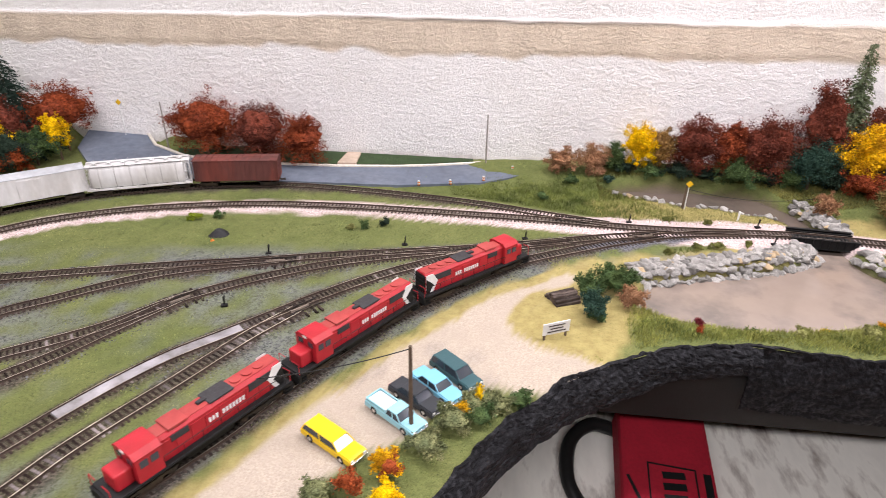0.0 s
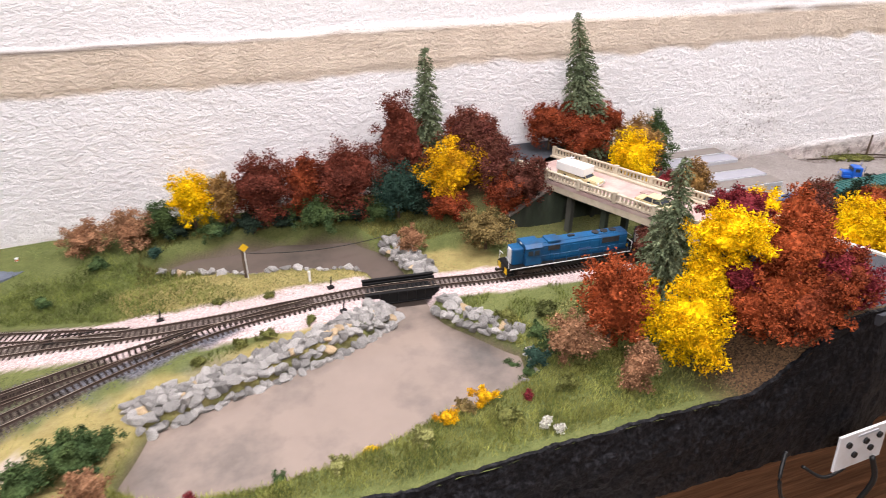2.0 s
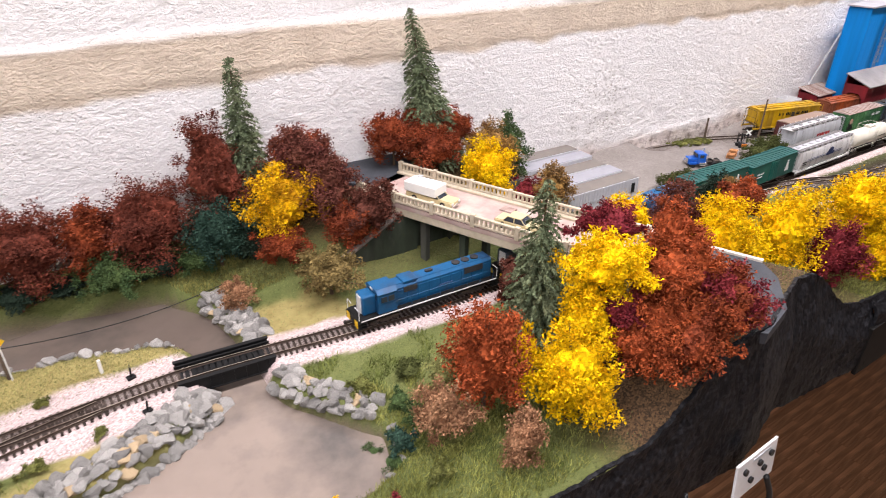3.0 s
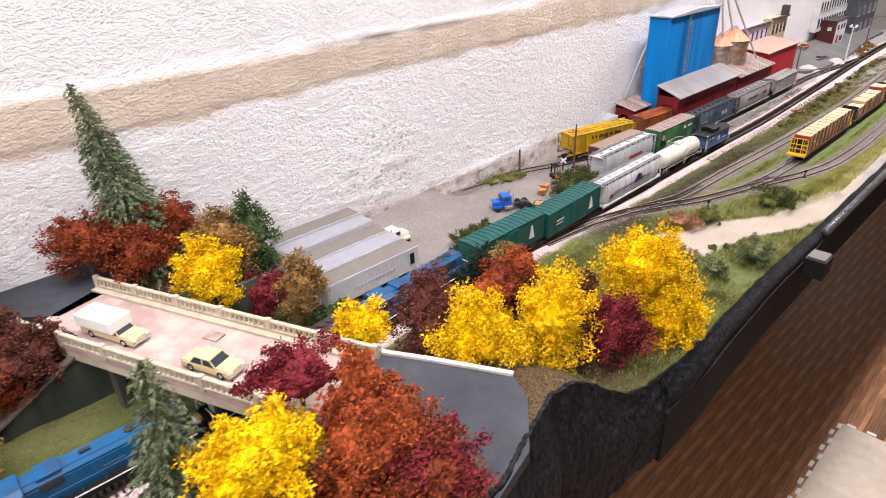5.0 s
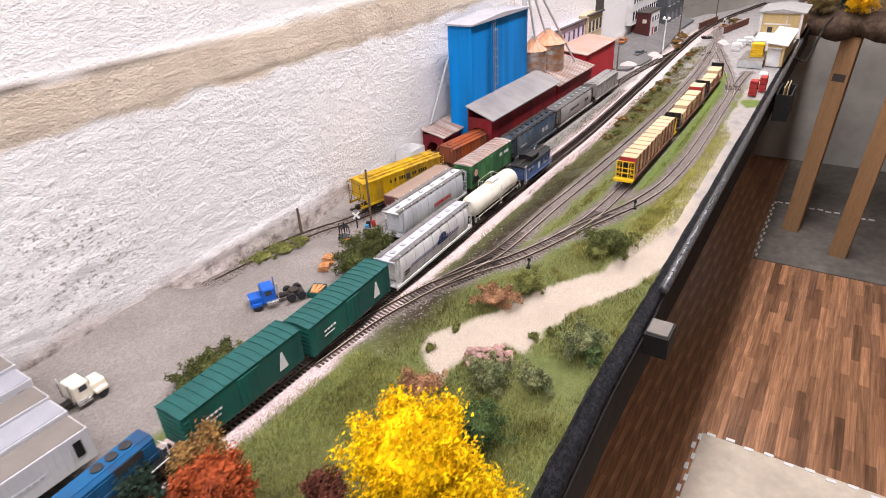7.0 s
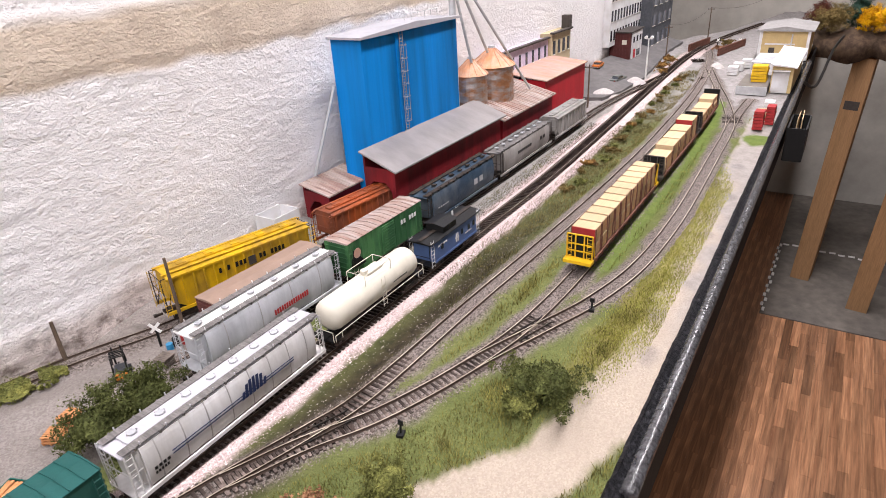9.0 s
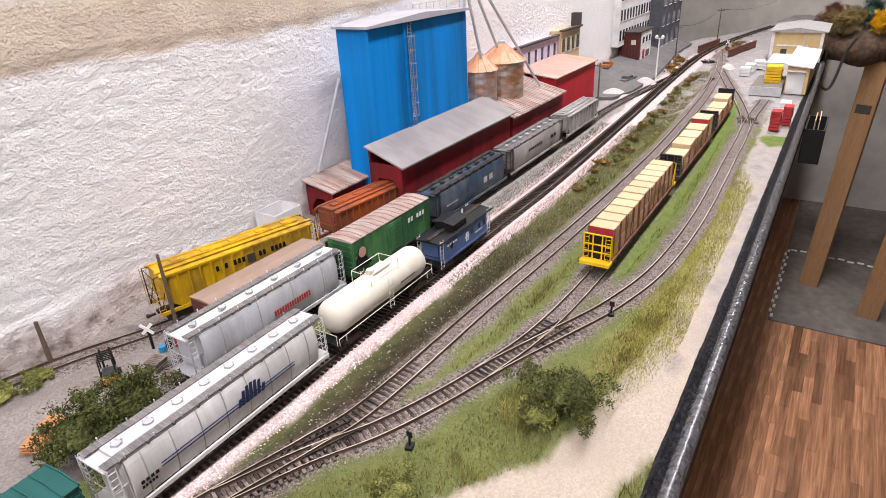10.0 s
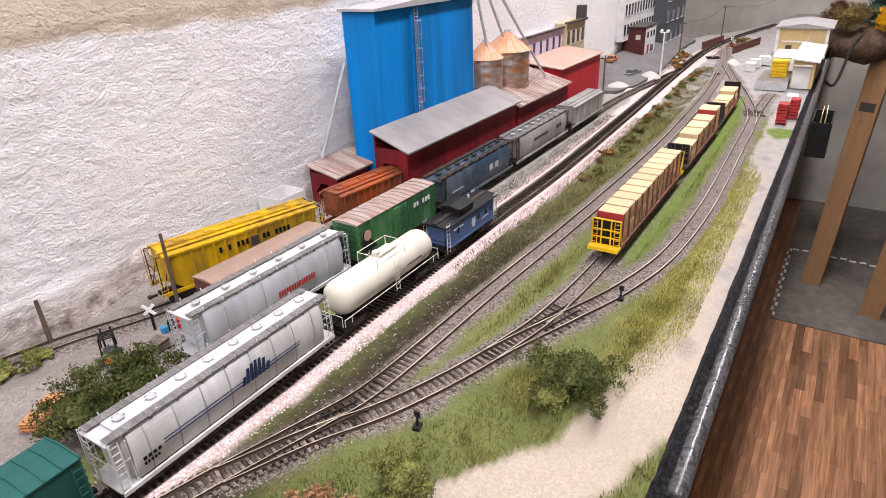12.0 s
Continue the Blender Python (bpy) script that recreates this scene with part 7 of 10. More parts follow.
# ---- grain elevator complex ----
def elevator():
    th = thing("grain_elevator", pose(0, 0, 0), "tall bright blue grain elevator with white flat roof", "grain elevator")
    x0, x1, y0, y1, zt = 2.124, 2.368, 1.090, 1.143, 0.251
    bm = box(B(), ((x0 + x1) / 2, (y0 + y1) / 2, zt / 2), (x1 - x0, y1 - y0, zt), 0, 0.0008)
    part("wall", bm, M["elev_blue"], th)
    bm = B()
    prism(bm, [(x0 - 0.008, zt + 0.001), (x1 + 0.006, zt + 0.001), (x1 + 0.006, zt + 0.004), ((x0 + x1) / 2, zt + 0.010), (x0 - 0.008, zt + 0.004)], y0 - 0.006, y1, "y")
    part("roof", bm, M["pipe_pale"], th, "pale flat roof")
    # ladder with safety cage
    lx = x0 + 0.086
    bm = B()
    for s in (-0.004, 0.004):
        rod(bm, (lx + s, y0 - 0.003, 0.10), (lx + s, y0 - 0.003, zt), 0.0006, 5)
    k = 34
    for i in range(k):
        z = 0.10 + (zt - 0.10) * i / k
        rod(bm, (lx - 0.004, y0 - 0.003, z), (lx + 0.004, y0 - 0.003, z), 0.0004, 4)
    lad = part("ladder", bm, M["ladder_grey"], th, "grey caged ladder")
    bm = B()
    for i in range(7):
        z = 0.125 + 0.018 * i
        for a in range(6):
            t0, t1 = math.pi * a / 6, math.pi * (a + 1) / 6
            rod(bm, (lx + 0.0065 * math.cos(t0), y0 - 0.003 - 0.0075 * math.sin(t0), z), (lx + 0.0065 * math.cos(t1), y0 - 0.003 - 0.0075 * math.sin(t1), z), 0.0004, 4)
    for a in (1, 3, 5):
        t0 = math.pi * a / 6
        rod(bm, (lx + 0.0065 * math.cos(t0), y0 - 0.003 - 0.0075 * math.sin(t0), 0.125), (lx + 0.0065 * math.cos(t0), y0 - 0.003 - 0.0075 * math.sin(t0), 0.235), 0.0004, 4)
    part("cage", bm, M["ladder_grey"], lad)
    part("corner_trim", box(B(), (lx - 0.009, y0 - 0.0012, zt / 2), (0.004, 0.0022, zt * 0.99)), M["elev_blue"], th)
    bm = B()
    for k in range(6):
        x = x0 + 0.13 + 0.018 * k
        rod(bm, (x, y0 + 0.02, zt + 0.005), (x, y0 + 0.02, zt + 0.018), 0.0004, 4)
    rod(bm, (x0 + 0.13, y0 + 0.02, zt + 0.018), (x0 + 0.22, y0 + 0.02, zt + 0.018), 0.0004, 4)
    part("roof_railing", bm, M["pipe"], th)
    leg = rod(B(), (x1 + 0.010, y0 + 0.012, 0.08), (x1 + 0.010, y0 + 0.012, 0.36), 0.0058, 8)
    part("elevator_leg", leg, M["pipe"], th, "grey vertical leg")
    return th


elevator()


def spout(a, b, r=0.0024):
    return solo("spout_pipe", rod(B(), a, b, r, 8), M["pipe"], "grey slanting grain spout pipe", "pipe", "spout pipes")


spout((2.075, 1.160, 0.070), (2.120, 1.142, 0.190), 0.0022)
spout((2.372, 1.105, 0.345), (2.428, 1.098, 0.172))
spout((2.372, 1.105, 0.345), (2.500, 1.105, 0.178))
spout((2.372, 1.105, 0.345), (2.610, 1.07, 0.092))


def hip_shed(name, x0, x1, y0, y1, h, drop, wall, roof, label, opening=None, over=0.006, seams=0):
    """Shed with a roof that slopes to the front."""
    th = thing(name, pose(0, 0, 0), label, "shed", "loading sheds")
    t = 0.003
    parts = (("wall", (x0 + x1) / 2, y0 + t / 2, x1 - x0, t, h - drop), ("wall", (x0 + x1) / 2, y1 - t / 2, x1 - x0, t, h), ("wall", x1 - t / 2, (y0 + y1) / 2, t, y1 - y0 - 2 * t, h - drop))
    for nm, cx, cy, sx, sy, hh in parts:
        bm = box(B(), (cx, cy, hh / 2), (sx, sy, hh))
        part(nm, bm, wall, th)
    # end wall with or without an opening
    bm = B()
    if opening:
        oy0, oy1, oh = opening
        for a, b in ((y0 + t, oy0), (oy1, y1 - t)):
            if b > a:
                box(bm, (x0 + t / 2, (a + b) / 2, (h - drop) / 2), (t, b - a, h - drop))
        box(bm, (x0 + t / 2, (oy0 + oy1) / 2, (h - drop + oh) / 2), (t, oy1 - oy0, h - drop - oh))
        for a, s in ((oy0, 1), (oy1, -1)):
            prism(bm, [(a, oh - 0.012), (a + s * 0.010, oh), (a, oh)], x0, x0 + t)
    else:
        box(bm, (x0 + t / 2, (y0 + y1) / 2, (h - drop) / 2), (t, y1 - y0 - 2 * t, h - drop))
    part("wall", bm, wall, th)
    bm = B()
    prism(bm, [(y0 - over, h - drop - 0.001), (y1, h), (y1, h + 0.002), (y0 - over, h - drop + 0.0012)], x0 - over, x1 + over)
    for i in range(seams):
        x = x0 + (x1 - x0) * (i + 0.5) / seams
        prism(bm, [(y0 - over, h - drop + 0.001), (y1, h + 0.0018), (y1, h + 0.0026), (y0 - over, h - drop + 0.0020)], x - 0.0005, x + 0.0005)
    part("roof", bm, roof, th)
    return th


hip_shed("loading_shed", 2.100, 2.414, 1.036, 1.089, 0.108, 0.022, M["barn_red"], M["grey_roof"], "dark red loading shed with grey metal roof and track doorway", (1.043, 1.084, 0.066), 0.008, 0)
hip_shed("loading_shed", 2.424, 2.645, 1.036, 1.140, 0.104, 0.028, M["barn_red"], M["rust_roof"], "dark red shed with rust-streaked plank roof", None, 0.006, 26)
hip_shed("warehouse", 2.668, 2.90, 1.062, 1.165, 0.108, 0.012, M["bright_red"], M["orange_roof"], "bright red warehouse with rust-orange roof", None, 0.005, 0)
hip_shed("small_shed", 2.055, 2.150, 1.120, 1.168, 0.064, 0.010, M["barn_red"], M["brown_roof"], "small dark red shed with brown plank roof", (1.128, 1.160, 0.040), 0.007, 16)
bm = box(B(), (1.985, 1.150, 0.028), (0.045, 0.036, 0.032), -0.1, 0.001)
bin_ob = thing("white_bin", pose(0, 0, 0.006), "open white plastic bin before the small shed", "bin")
bm2 = B()
for cx, cy, sx, sy in ((0, -0.0175, 0.045, 0.0015), (0, 0.0175, 0.045, 0.0015), (-0.0218, 0, 0.0015, 0.0365), (0.0218, 0, 0.0015, 0.0365)):
    box(bm2, (1.985 + cx, 1.150 + cy, 0.028), (sx, sy, 0.034))
box(bm2, (1.985, 1.150, 0.012), (0.044, 0.036, 0.002))
bm.free()
part("shell", bm2, M["white"], bin_ob)


def grain_bin(x, y, r, h, top):
    th = thing("grain_bin", pose(x, y, 0), "rusty galvanised grain bin with orange conical roof", "grain bin", "grain bins")
    bm = B()
    n = 28
    rows = []
    k = 22
    for i in range(k + 1):
        rr = r + (0.0006 if i % 2 else 0)
        rows.append([bm.verts.new((rr * math.cos(a), rr * math.sin(a), h * i / k)) for a in np.linspace(0, 2 * math.pi, n, endpoint=False)])
    for a, b in zip(rows, rows[1:]):
        for i in range(n):
            bm.faces.new((a[i], a[(i + 1) % n], b[(i + 1) % n], b[i]))
    part("wall", bm, M["galv"], th)
    bm = rod(B(), (0, 0, h), (0, 0, top), r * 1.10, 28, r * 0.14)
    for a in np.linspace(0, 2 * math.pi, 14, endpoint=False):
        rod(bm, (r * 1.10 * math.cos(a), r * 1.10 * math.sin(a), h + 0.0005), (r * 0.14 * math.cos(a), r * 0.14 * math.sin(a), top + 0.0006), 0.0006, 4)
    roof = part("roof", bm, M["bin_roof"], th, "orange rusty conical roof")
    part("cap", rod(B(), (0, 0, top), (0, 0, top + 0.004), r * 0.16, 10), M["pipe"], roof)


grain_bin(2.437, 1.106, 0.029, 0.150, 0.176)
grain_bin(2.522, 1.108, 0.040, 0.152, 0.182)

# ---- backdrop buildings along the wall ----
def flat_building(x0, x1, y, z0, z1, depth, wall, label, rows, cols, cornice=True, win=None, lintel=None, slim=0.42):
    th = thing("town_building", pose(0, 0, 0), label, "building", "town buildings")
    bm = box(B(), ((x0 + x1) / 2, y + depth / 2, (z0 + z1) / 2), (x1 - x0, depth, z1 - z0))
    part("wall", bm, wall, th)
    if cornice:
        part("cornice", box(B(), ((x0 + x1) / 2, y - 0.001, z1 + 0.001), (x1 - x0 + 0.003, depth * 0.2 + 0.004, 0.004), 0, 0.0005), M["trim"], th)
    for r in range(rows):
        for c in range(cols):
            x = x0 + (x1 - x0) * (c + 0.5) / cols
            z = z0 + (z1 - z0) * (r + 0.55) / (rows + 0.15)
            w, h = (x1 - x0) / cols * slim, (z1 - z0) / rows * 0.52
            wn = part("window", box(B(), (x, y - 0.0006, z), (w, 0.0016, h)), win or M["window_pale"], th)
            part("sill", box(B(), (x, y - 0.0014, z - h / 2 - 0.0005), (w * 1.2, 0.0022, 0.0012)), lintel or M["kerb"], wn)
    return th


flat_building(2.575, 2.885, 1.150, 0.05, 0.150, 0.03, M["lilac"], "lilac-grey brick terrace flat against the wall", 2, 9, True, M["window"], slim=0.24)
flat_building(2.890, 3.010, 1.143, 0.04, 0.158, 0.036, M["tan_brick"], "tan brick building beside the lilac terrace", 2, 4, True, M["window"])
part("chimney", box(B(), (3.000, 1.150, 0.172), (0.018, 0.02, 0.034)), M["trim"], bpy.data.objects["town_building.001"], "dark chimney")
flat_building(3.345, 3.690, 1.150, 0.06, 0.235, 0.03, M["white"], "white painted building with dark windows", 3, 12, True, M["window"])
flat_building(3.66, 3.93, 1.112, 0.0, 0.200, 0.06, M["grey_brick"], "dark grey brick building at the street end", 3, 4, True, M["window_pale"])


def corner_house():
    th = thing("shop_building", pose(3.465, 1.1345, 0.010) @ Matrix.Diagonal((1, 1, 0.93, 1)), "maroon shop with white facade and dark flat roof", "building")
    part("wall", box(B(), (0, 0, 0.044), (0.13, 0.062, 0.092), 0, 0.0006), M["maroon_wall"], th)
    part("roof", box(B(), (0, 0.0, 0.0925), (0.138, 0.070, 0.004), 0, 0.0005), M["trim"], th)
    for k in range(7):
        part("siding_batten", box(B(), (-0.0653, -0.028 + 0.0093 * k, 0.046), (0.0008, 0.0012, 0.088)), M["maroon_wall"], th)
    f = part("facade", box(B(), (0.004, -0.0318, 0.046), (0.106, 0.002, 0.086)), M["white"], th, "white shop facade")
    for k in (-0.030, 0.004, 0.036):
        part("window", box(B(), (k, -0.0332, 0.066), (0.014, 0.001, 0.018)), M["window"], f)
    part("door", box(B(), (-0.020, -0.0332, 0.018), (0.018, 0.001, 0.034)), M["bright_red"], f)
    part("shop_window", box(B(), (0.022, -0.0332, 0.020), (0.034, 0.001, 0.020)), M["window"], f)
    part("window", box(B(), (-0.0656, -0.014, 0.062), (0.001, 0.014, 0.014)), M["cream"], th)


corner_house()
STREET = [(2.93, 1.16), (2.96, 1.035), (3.05, 1.015), (3.24, 1.01), (3.45, 1.03), (3.70, 1.055), (3.90, 1.055), (3.90, 1.16), (3.40, 1.16), (3.20, 1.16)]
def street_z(x, y):
    return 0.001 + 0.028 * float(np.clip((y - 1.05) / 0.11, 0, 1)) * float(np.clip((x - 2.95) / 0.25, 0, 1))


sheet("street", STREET, street_z, mat("worn grey street asphalt", (0.115, 0.11, 0.11), 0.8, var=0.2, scale=60, second=(0.15, 0.14, 0.135), amount=0.4, patch=12, sharp=0.5), "grey asphalt street beside the warehouse", "road", 0.03)
bm = B()
for x0, y0, x1, y1 in ((3.10, 1.055, 3.19, 1.068), (3.24, 1.075, 3.33, 1.085)):
    d = Vector((x1 - x0, y1 - y0, 0))
    box(bm, ((x0 + x1) / 2, (y0 + y1) / 2, street_z((x0 + x1) / 2, (y0 + y1) / 2) + 0.0008), (d.length, 0.0045, 0.0006), math.atan2(d.y, d.x))
solo("road_marking", bm, M["teeth"], "worn white street markings", "road marking", kind="structure")


def heap(x, y, r, h, material, label, category="heap"):
    bm = B()
    rings = 7
    n = 18
    rows = []
    for i in range(rings):
        k = i / (rings - 1)
        rows.append([bm.verts.new((x + r * (1 - k) * math.cos(a) * (1 + 0.12 * math.sin(3 * a + x * 50)), y + r * (1 - k) * math.sin(a) * (1 + 0.1 * math.cos(2 * a)), -0.008 + (h + 0.008) * (1 - (1 - k) ** 1.6))) for a in np.linspace(0, 2 * math.pi, n, endpoint=False)])
    for a, b in zip(rows, rows[1:]):
        for i in range(n):
            bm.faces.new((a[i], a[(i + 1) % n], b[(i + 1) % n], b[i]))
    bmesh.ops.remove_doubles(bm, verts=bm.verts, dist=1e-5)
    bmesh.ops.recalc_face_normals(bm, faces=bm.faces)
    return solo("heap", bm, material, label, category, "material heaps", m=Matrix.Translation((0, 0, gz(x, y))), flat=False)


salt = mat("white crushed stone", (0.48, 0.45, 0.43), 0.9, var=0.2, scale=300, bump=0.8, bump_scale=500)
grit_m = mat("grey grit", (0.22, 0.195, 0.175), 0.95, var=0.25, scale=300, bump=0.8, bump_scale=600)
heap(3.02, 1.052, 0.050, 0.016, salt, "low heap of white crushed stone")
heap(3.17, 1.016, 0.045, 0.020, salt, "low heap of white crushed stone")
heap(3.47, 0.862, 0.03, 0.014, salt, "low heap of white crushed stone")
heap(1.755, 1.150, 0.030, 0.006, grit_m, "long low heap of grey grit by the wall")
heap(1.745, 1.070, 0.026, 0.005, grit_m, "low heap of brown grit beside the hopper")


def street_lamp(x, y, h):
    th = thing("street_lamp", pose(x, y, gz(x, y)), "pale floodlight mast with twin lamps", "street lamp")
    part("mast", rod(B(), (0, 0, -0.002), (0, 0, h), 0.0024, 8, 0.0016), M["mast"], th)
    part("arm", box(B(), (0, 0, h), (0.002, 0.018, 0.002)), M["mast"], th)
    for s in (1, -1):
        part("lamp_head", rod(B(), (-0.003, s * 0.008, h + 0.003), (0.003, s * 0.008, h + 0.004), 0.0042, 10), M["mast"], th)


street_lamp(3.245, 1.008, 0.108)


# ---- freight house and platform ----
def freight_house():
    th = thing("freight_house", pose(3.72, 0.708, -0.004), "pale yellow freight house with grey roof and white trim", "building")
    L, W, H = 0.20, 0.135, 0.082
    bm = box(B(), (0, 0, H / 2), (L, W, H))
    for i in range(20):
        box(bm, (-L / 2 - 0.0004, -W / 2 + W * (i + 0.5) / 20, H / 2), (0.0008, 0.0012, H * 0.98))
    part("wall", bm, M["ochre"], th)
    bm = B()
    prism(bm, [(-W / 2 - 0.008, H), (W / 2 + 0.008, H), (W / 2 + 0.008, H + 0.003), (0, H + 0.014), (-W / 2 - 0.008, H + 0.003)], -L / 2 - 0.008, L / 2 + 0.008)
    part("roof", bm, mat("grey shingle roof", (0.30, 0.29, 0.28), 0.8, var=0.15, scale=120), th, "grey shingle roof")
    for k in (-0.47, 0.47):
        part("corner_board", box(B(), (-L / 2 - 0.001, W * k, H / 2), (0.003, 0.008, H)), M["white"], th)
    part("belt_board", box(B(), (-L / 2 - 0.0012, 0.01, H * 0.55), (0.002, W * 0.6, 0.004)), M["white"], th)
    part("door", box(B(), (-L / 2 - 0.0012, 0.03, 0.018), (0.002, 0.016, 0.034)), M["trim"], th)
    part("pipe", rod(B(), (-L / 2 - 0.003, -0.02, H * 0.45), (-L / 2 - 0.003, -0.02, H * 0.9), 0.002, 8), M["pipe"], th)
    return th


freight_house()


def annex():
    th = thing("freight_annex", pose(3.29, 0.664, -0.004), "low annex with white metal roof and white door", "building")
    part("wall", box(B(), (0, 0, 0.030), (0.27, 0.046, 0.060)), M["ochre"], th)
    bm = B()
    prism(bm, [(-0.030, 0.060), (0.028, 0.066), (0.028, 0.069), (-0.030, 0.063)], -0.146, 0.146)
    part("roof", bm, M["white"], th, "white metal roof")
    d = part("door", box(B(), (-0.1362, 0.002, 0.025), (0.002, 0.034, 0.050), 0, 0.0004), M["white"], th)
    for k in (-0.010, 0.012):
        part("door_panel", box(B(), (-0.1375, 0.002 + k, 0.025), (0.0008, 0.013, 0.042)), M["white"], d)
    part("door_hood", box(B(), (-0.142, 0.002, 0.053), (0.014, 0.038, 0.0016)), M["white"], th)
    aw = part("awning", box(B(), (0.0, 0.052, 0.058), (0.15, 0.050, 0.002)), M["light_grey"], th, "pale grey metal awning")
    for x in (-0.070, 0.070):
        part("canopy_post", rod(B(), (x, 0.074, 0.0), (x, 0.074, 0.058), 0.0014, 6), M["white"], aw)
    return th


annex()
pf = thing("loading_platform", pose(3.19, 0.722, -0.004), "grey concrete loading platform", "platform")
part("slab", box(B(), (0, 0, 0.010), (0.15, 0.066, 0.020), 0, 0.0006), M["floor_conc"], pf)
part("ramp", box(B(), (0.095, 0, 0.008), (0.04, 0.062, 0.014), 0, 0, (0.4, 1)), M["floor_conc"], pf)
part("edge_plate", box(B(), (-0.0762, 0, 0.010), (0.002, 0.068, 0.020)), M["pipe"], pf, "dull galvanised edge plate")
for x0, y0, x1, y1 in ((3.72, 0.996, 3.91, 0.966), (3.655, 0.892, 3.885, 0.846)):
    d = Vector((x1 - x0, y1 - y0, 0))
    w = thing("retaining_wall", pose((x0 + x1) / 2, (y0 + y1) / 2, -0.006, 0, 0, math.degrees(math.atan2(d.y, d.x))), "low rust-brown timber retaining wall beside the track", "retaining wall", "low retaining walls")
    for k in range(3):
        part("timber", box(B(), (0, 0, 0.005 + 0.008 * k), (d.length, 0.005, 0.0074), 0, 0.0004), M["deck_rust"], w)


def crate_stack(x, y, z, n, material, label, w=0.03, d=0.03, h=0.0065, cols=1):
    th = thing("pallet_stack", pose(x, y, z), label, "stacked goods", "stacked goods")
    for c in range(cols):
        for i in range(n):
            part("tray", box(B(), (c * w * 1.1 + random.uniform(-0.0008, 0.0008), random.uniform(-0.0008, 0.0008), h * (i + 0.5)), (w, d, h * 0.86), random.uniform(-0.03, 0.03), 0.0005), material, th)
    return th


crate_stack(3.185, 0.716, 0.016, 6, M["yellow_bright"], "stack of bright yellow trays on the platform", 0.034, 0.034)
crate_stack(2.815, 0.668, -0.004, 6, M["lumber_end"], "stack of red crates beside the spur track", 0.026, 0.018, 0.0062)
crate_stack(2.862, 0.652, -0.004, 6, M["lumber_end"], "stack of red crates beside the spur track", 0.026, 0.016, 0.0062)
crate_stack(2.905, 0.672, -0.004, 3, M["lumber"], "pale boards beside the red crates", 0.05, 0.02, 0.005)
crate_stack(2.96, 0.664, -0.004, 4, M["white"], "white wrapped goods near the platform", 0.03, 0.02, 0.006)
for gx, gy in ((3.36, 0.800), (3.42, 0.796), (3.48, 0.782), (3.46, 0.755)):
    crate_stack(gx, gy, -0.004, 3, M["white"], "white wrapped pallet goods behind the platform", 0.032, 0.026, 0.0075)


def rock_mesh(seed):
    bm = B()
    bmesh.ops.create_icosphere(bm, subdivisions=2, radius=1.0)
    r = random.Random(seed)
    cuts = [Vector((r.uniform(-1, 1), r.uniform(-1, 1), r.uniform(-1, 1))).normalized() for _ in range(9)]
    for v in bm.verts:
        for c in cuts:
            d = v.co.dot(c)
            if d > 0.55:
                v.co -= c * (d - 0.55)
        v.co *= r.uniform(0.96, 1.04)
    return bm


ROCKS = [mesh_of("rock", rock_mesh(s), M["rock"]) for s in range(5)]
ROCKS_TAN = [mesh_of("rock", rock_mesh(s + 9), M["rock_tan"]) for s in range(2)]


def rock_bank(line, n, width, size, label, courses=3, stones=None):
    """Stones laid in rough courses along a line, each one tilted a little."""
    th = thing("rock_bank", pose(0, 0, 0), label, "rock bank", "rock banks")
    p = spline(line, 0.001)
    t = np.gradient(p, axis=0)
    t /= np.linalg.norm(t, axis=1)[:, None]
    per = max(1, n // courses)
    for c in range(courses):
        for i in range(per):
            k = min(len(p) - 1, int((i + 0.5 + random.uniform(-0.3, 0.3)) / per * len(p)))
            off = (c - (courses - 1) / 2) * width * 1.25 + random.gauss(0, width * 0.18)
            x, y = p[k][0] - t[k][1] * off, p[k][1] + t[k][0] * off
            s = size * random.uniform(0.7, 1.25)
            ob = new("rock", random.choice(stones or (ROCKS if random.random() < 0.93 else ROCKS_TAN)))
            ob.parent = th
            ob.matrix_basis = Matrix.LocRotScale((x, y, max(gz(x, y), 0.009) + s * 0.22), Euler((random.uniform(-0.45, 0.45), random.uniform(-0.45, 0.45), random.uniform(0, 6.28))), (s * random.uniform(1.0, 1.45), s, s * random.uniform(0.6, 0.85)))


rock_bank([(0.268, 0.765), (0.34, 0.792), (0.42, 0.815), (0.49, 0.842), (0.533, 0.868)], 215, 0.0068, 0.0080, "bank of loose grey boulders along the pond", 5)
rock_bank([(0.523, 0.85), (0.545, 0.875)], 24, 0.009, 0.0085, "grey boulders at the bridge abutment")
rock_bank([(0.605, 0.868), (0.622, 0.832), (0.645, 0.800), (0.668, 0.770)], 54, 0.008, 0.0072, "grey boulders along the far pond bank")
rock_bank([(0.585, 1.045), (0.60, 1.0), (0.610, 0.955), (0.613, 0.935)], 70, 0.008, 0.0080, "grey boulders beside the creek")
rock_bank([(0.275, 1.052), (0.34, 1.030), (0.42, 1.010), (0.49, 0.993), (0.535, 0.972)], 60, 0.005, 0.0068, "low row of pale stones along the back pond")
rock_bank([(0.668, 0.75), (0.662, 0.715), (0.63, 0.690)], 14, 0.003, 0.004, "small stones at the grassy pond shore")

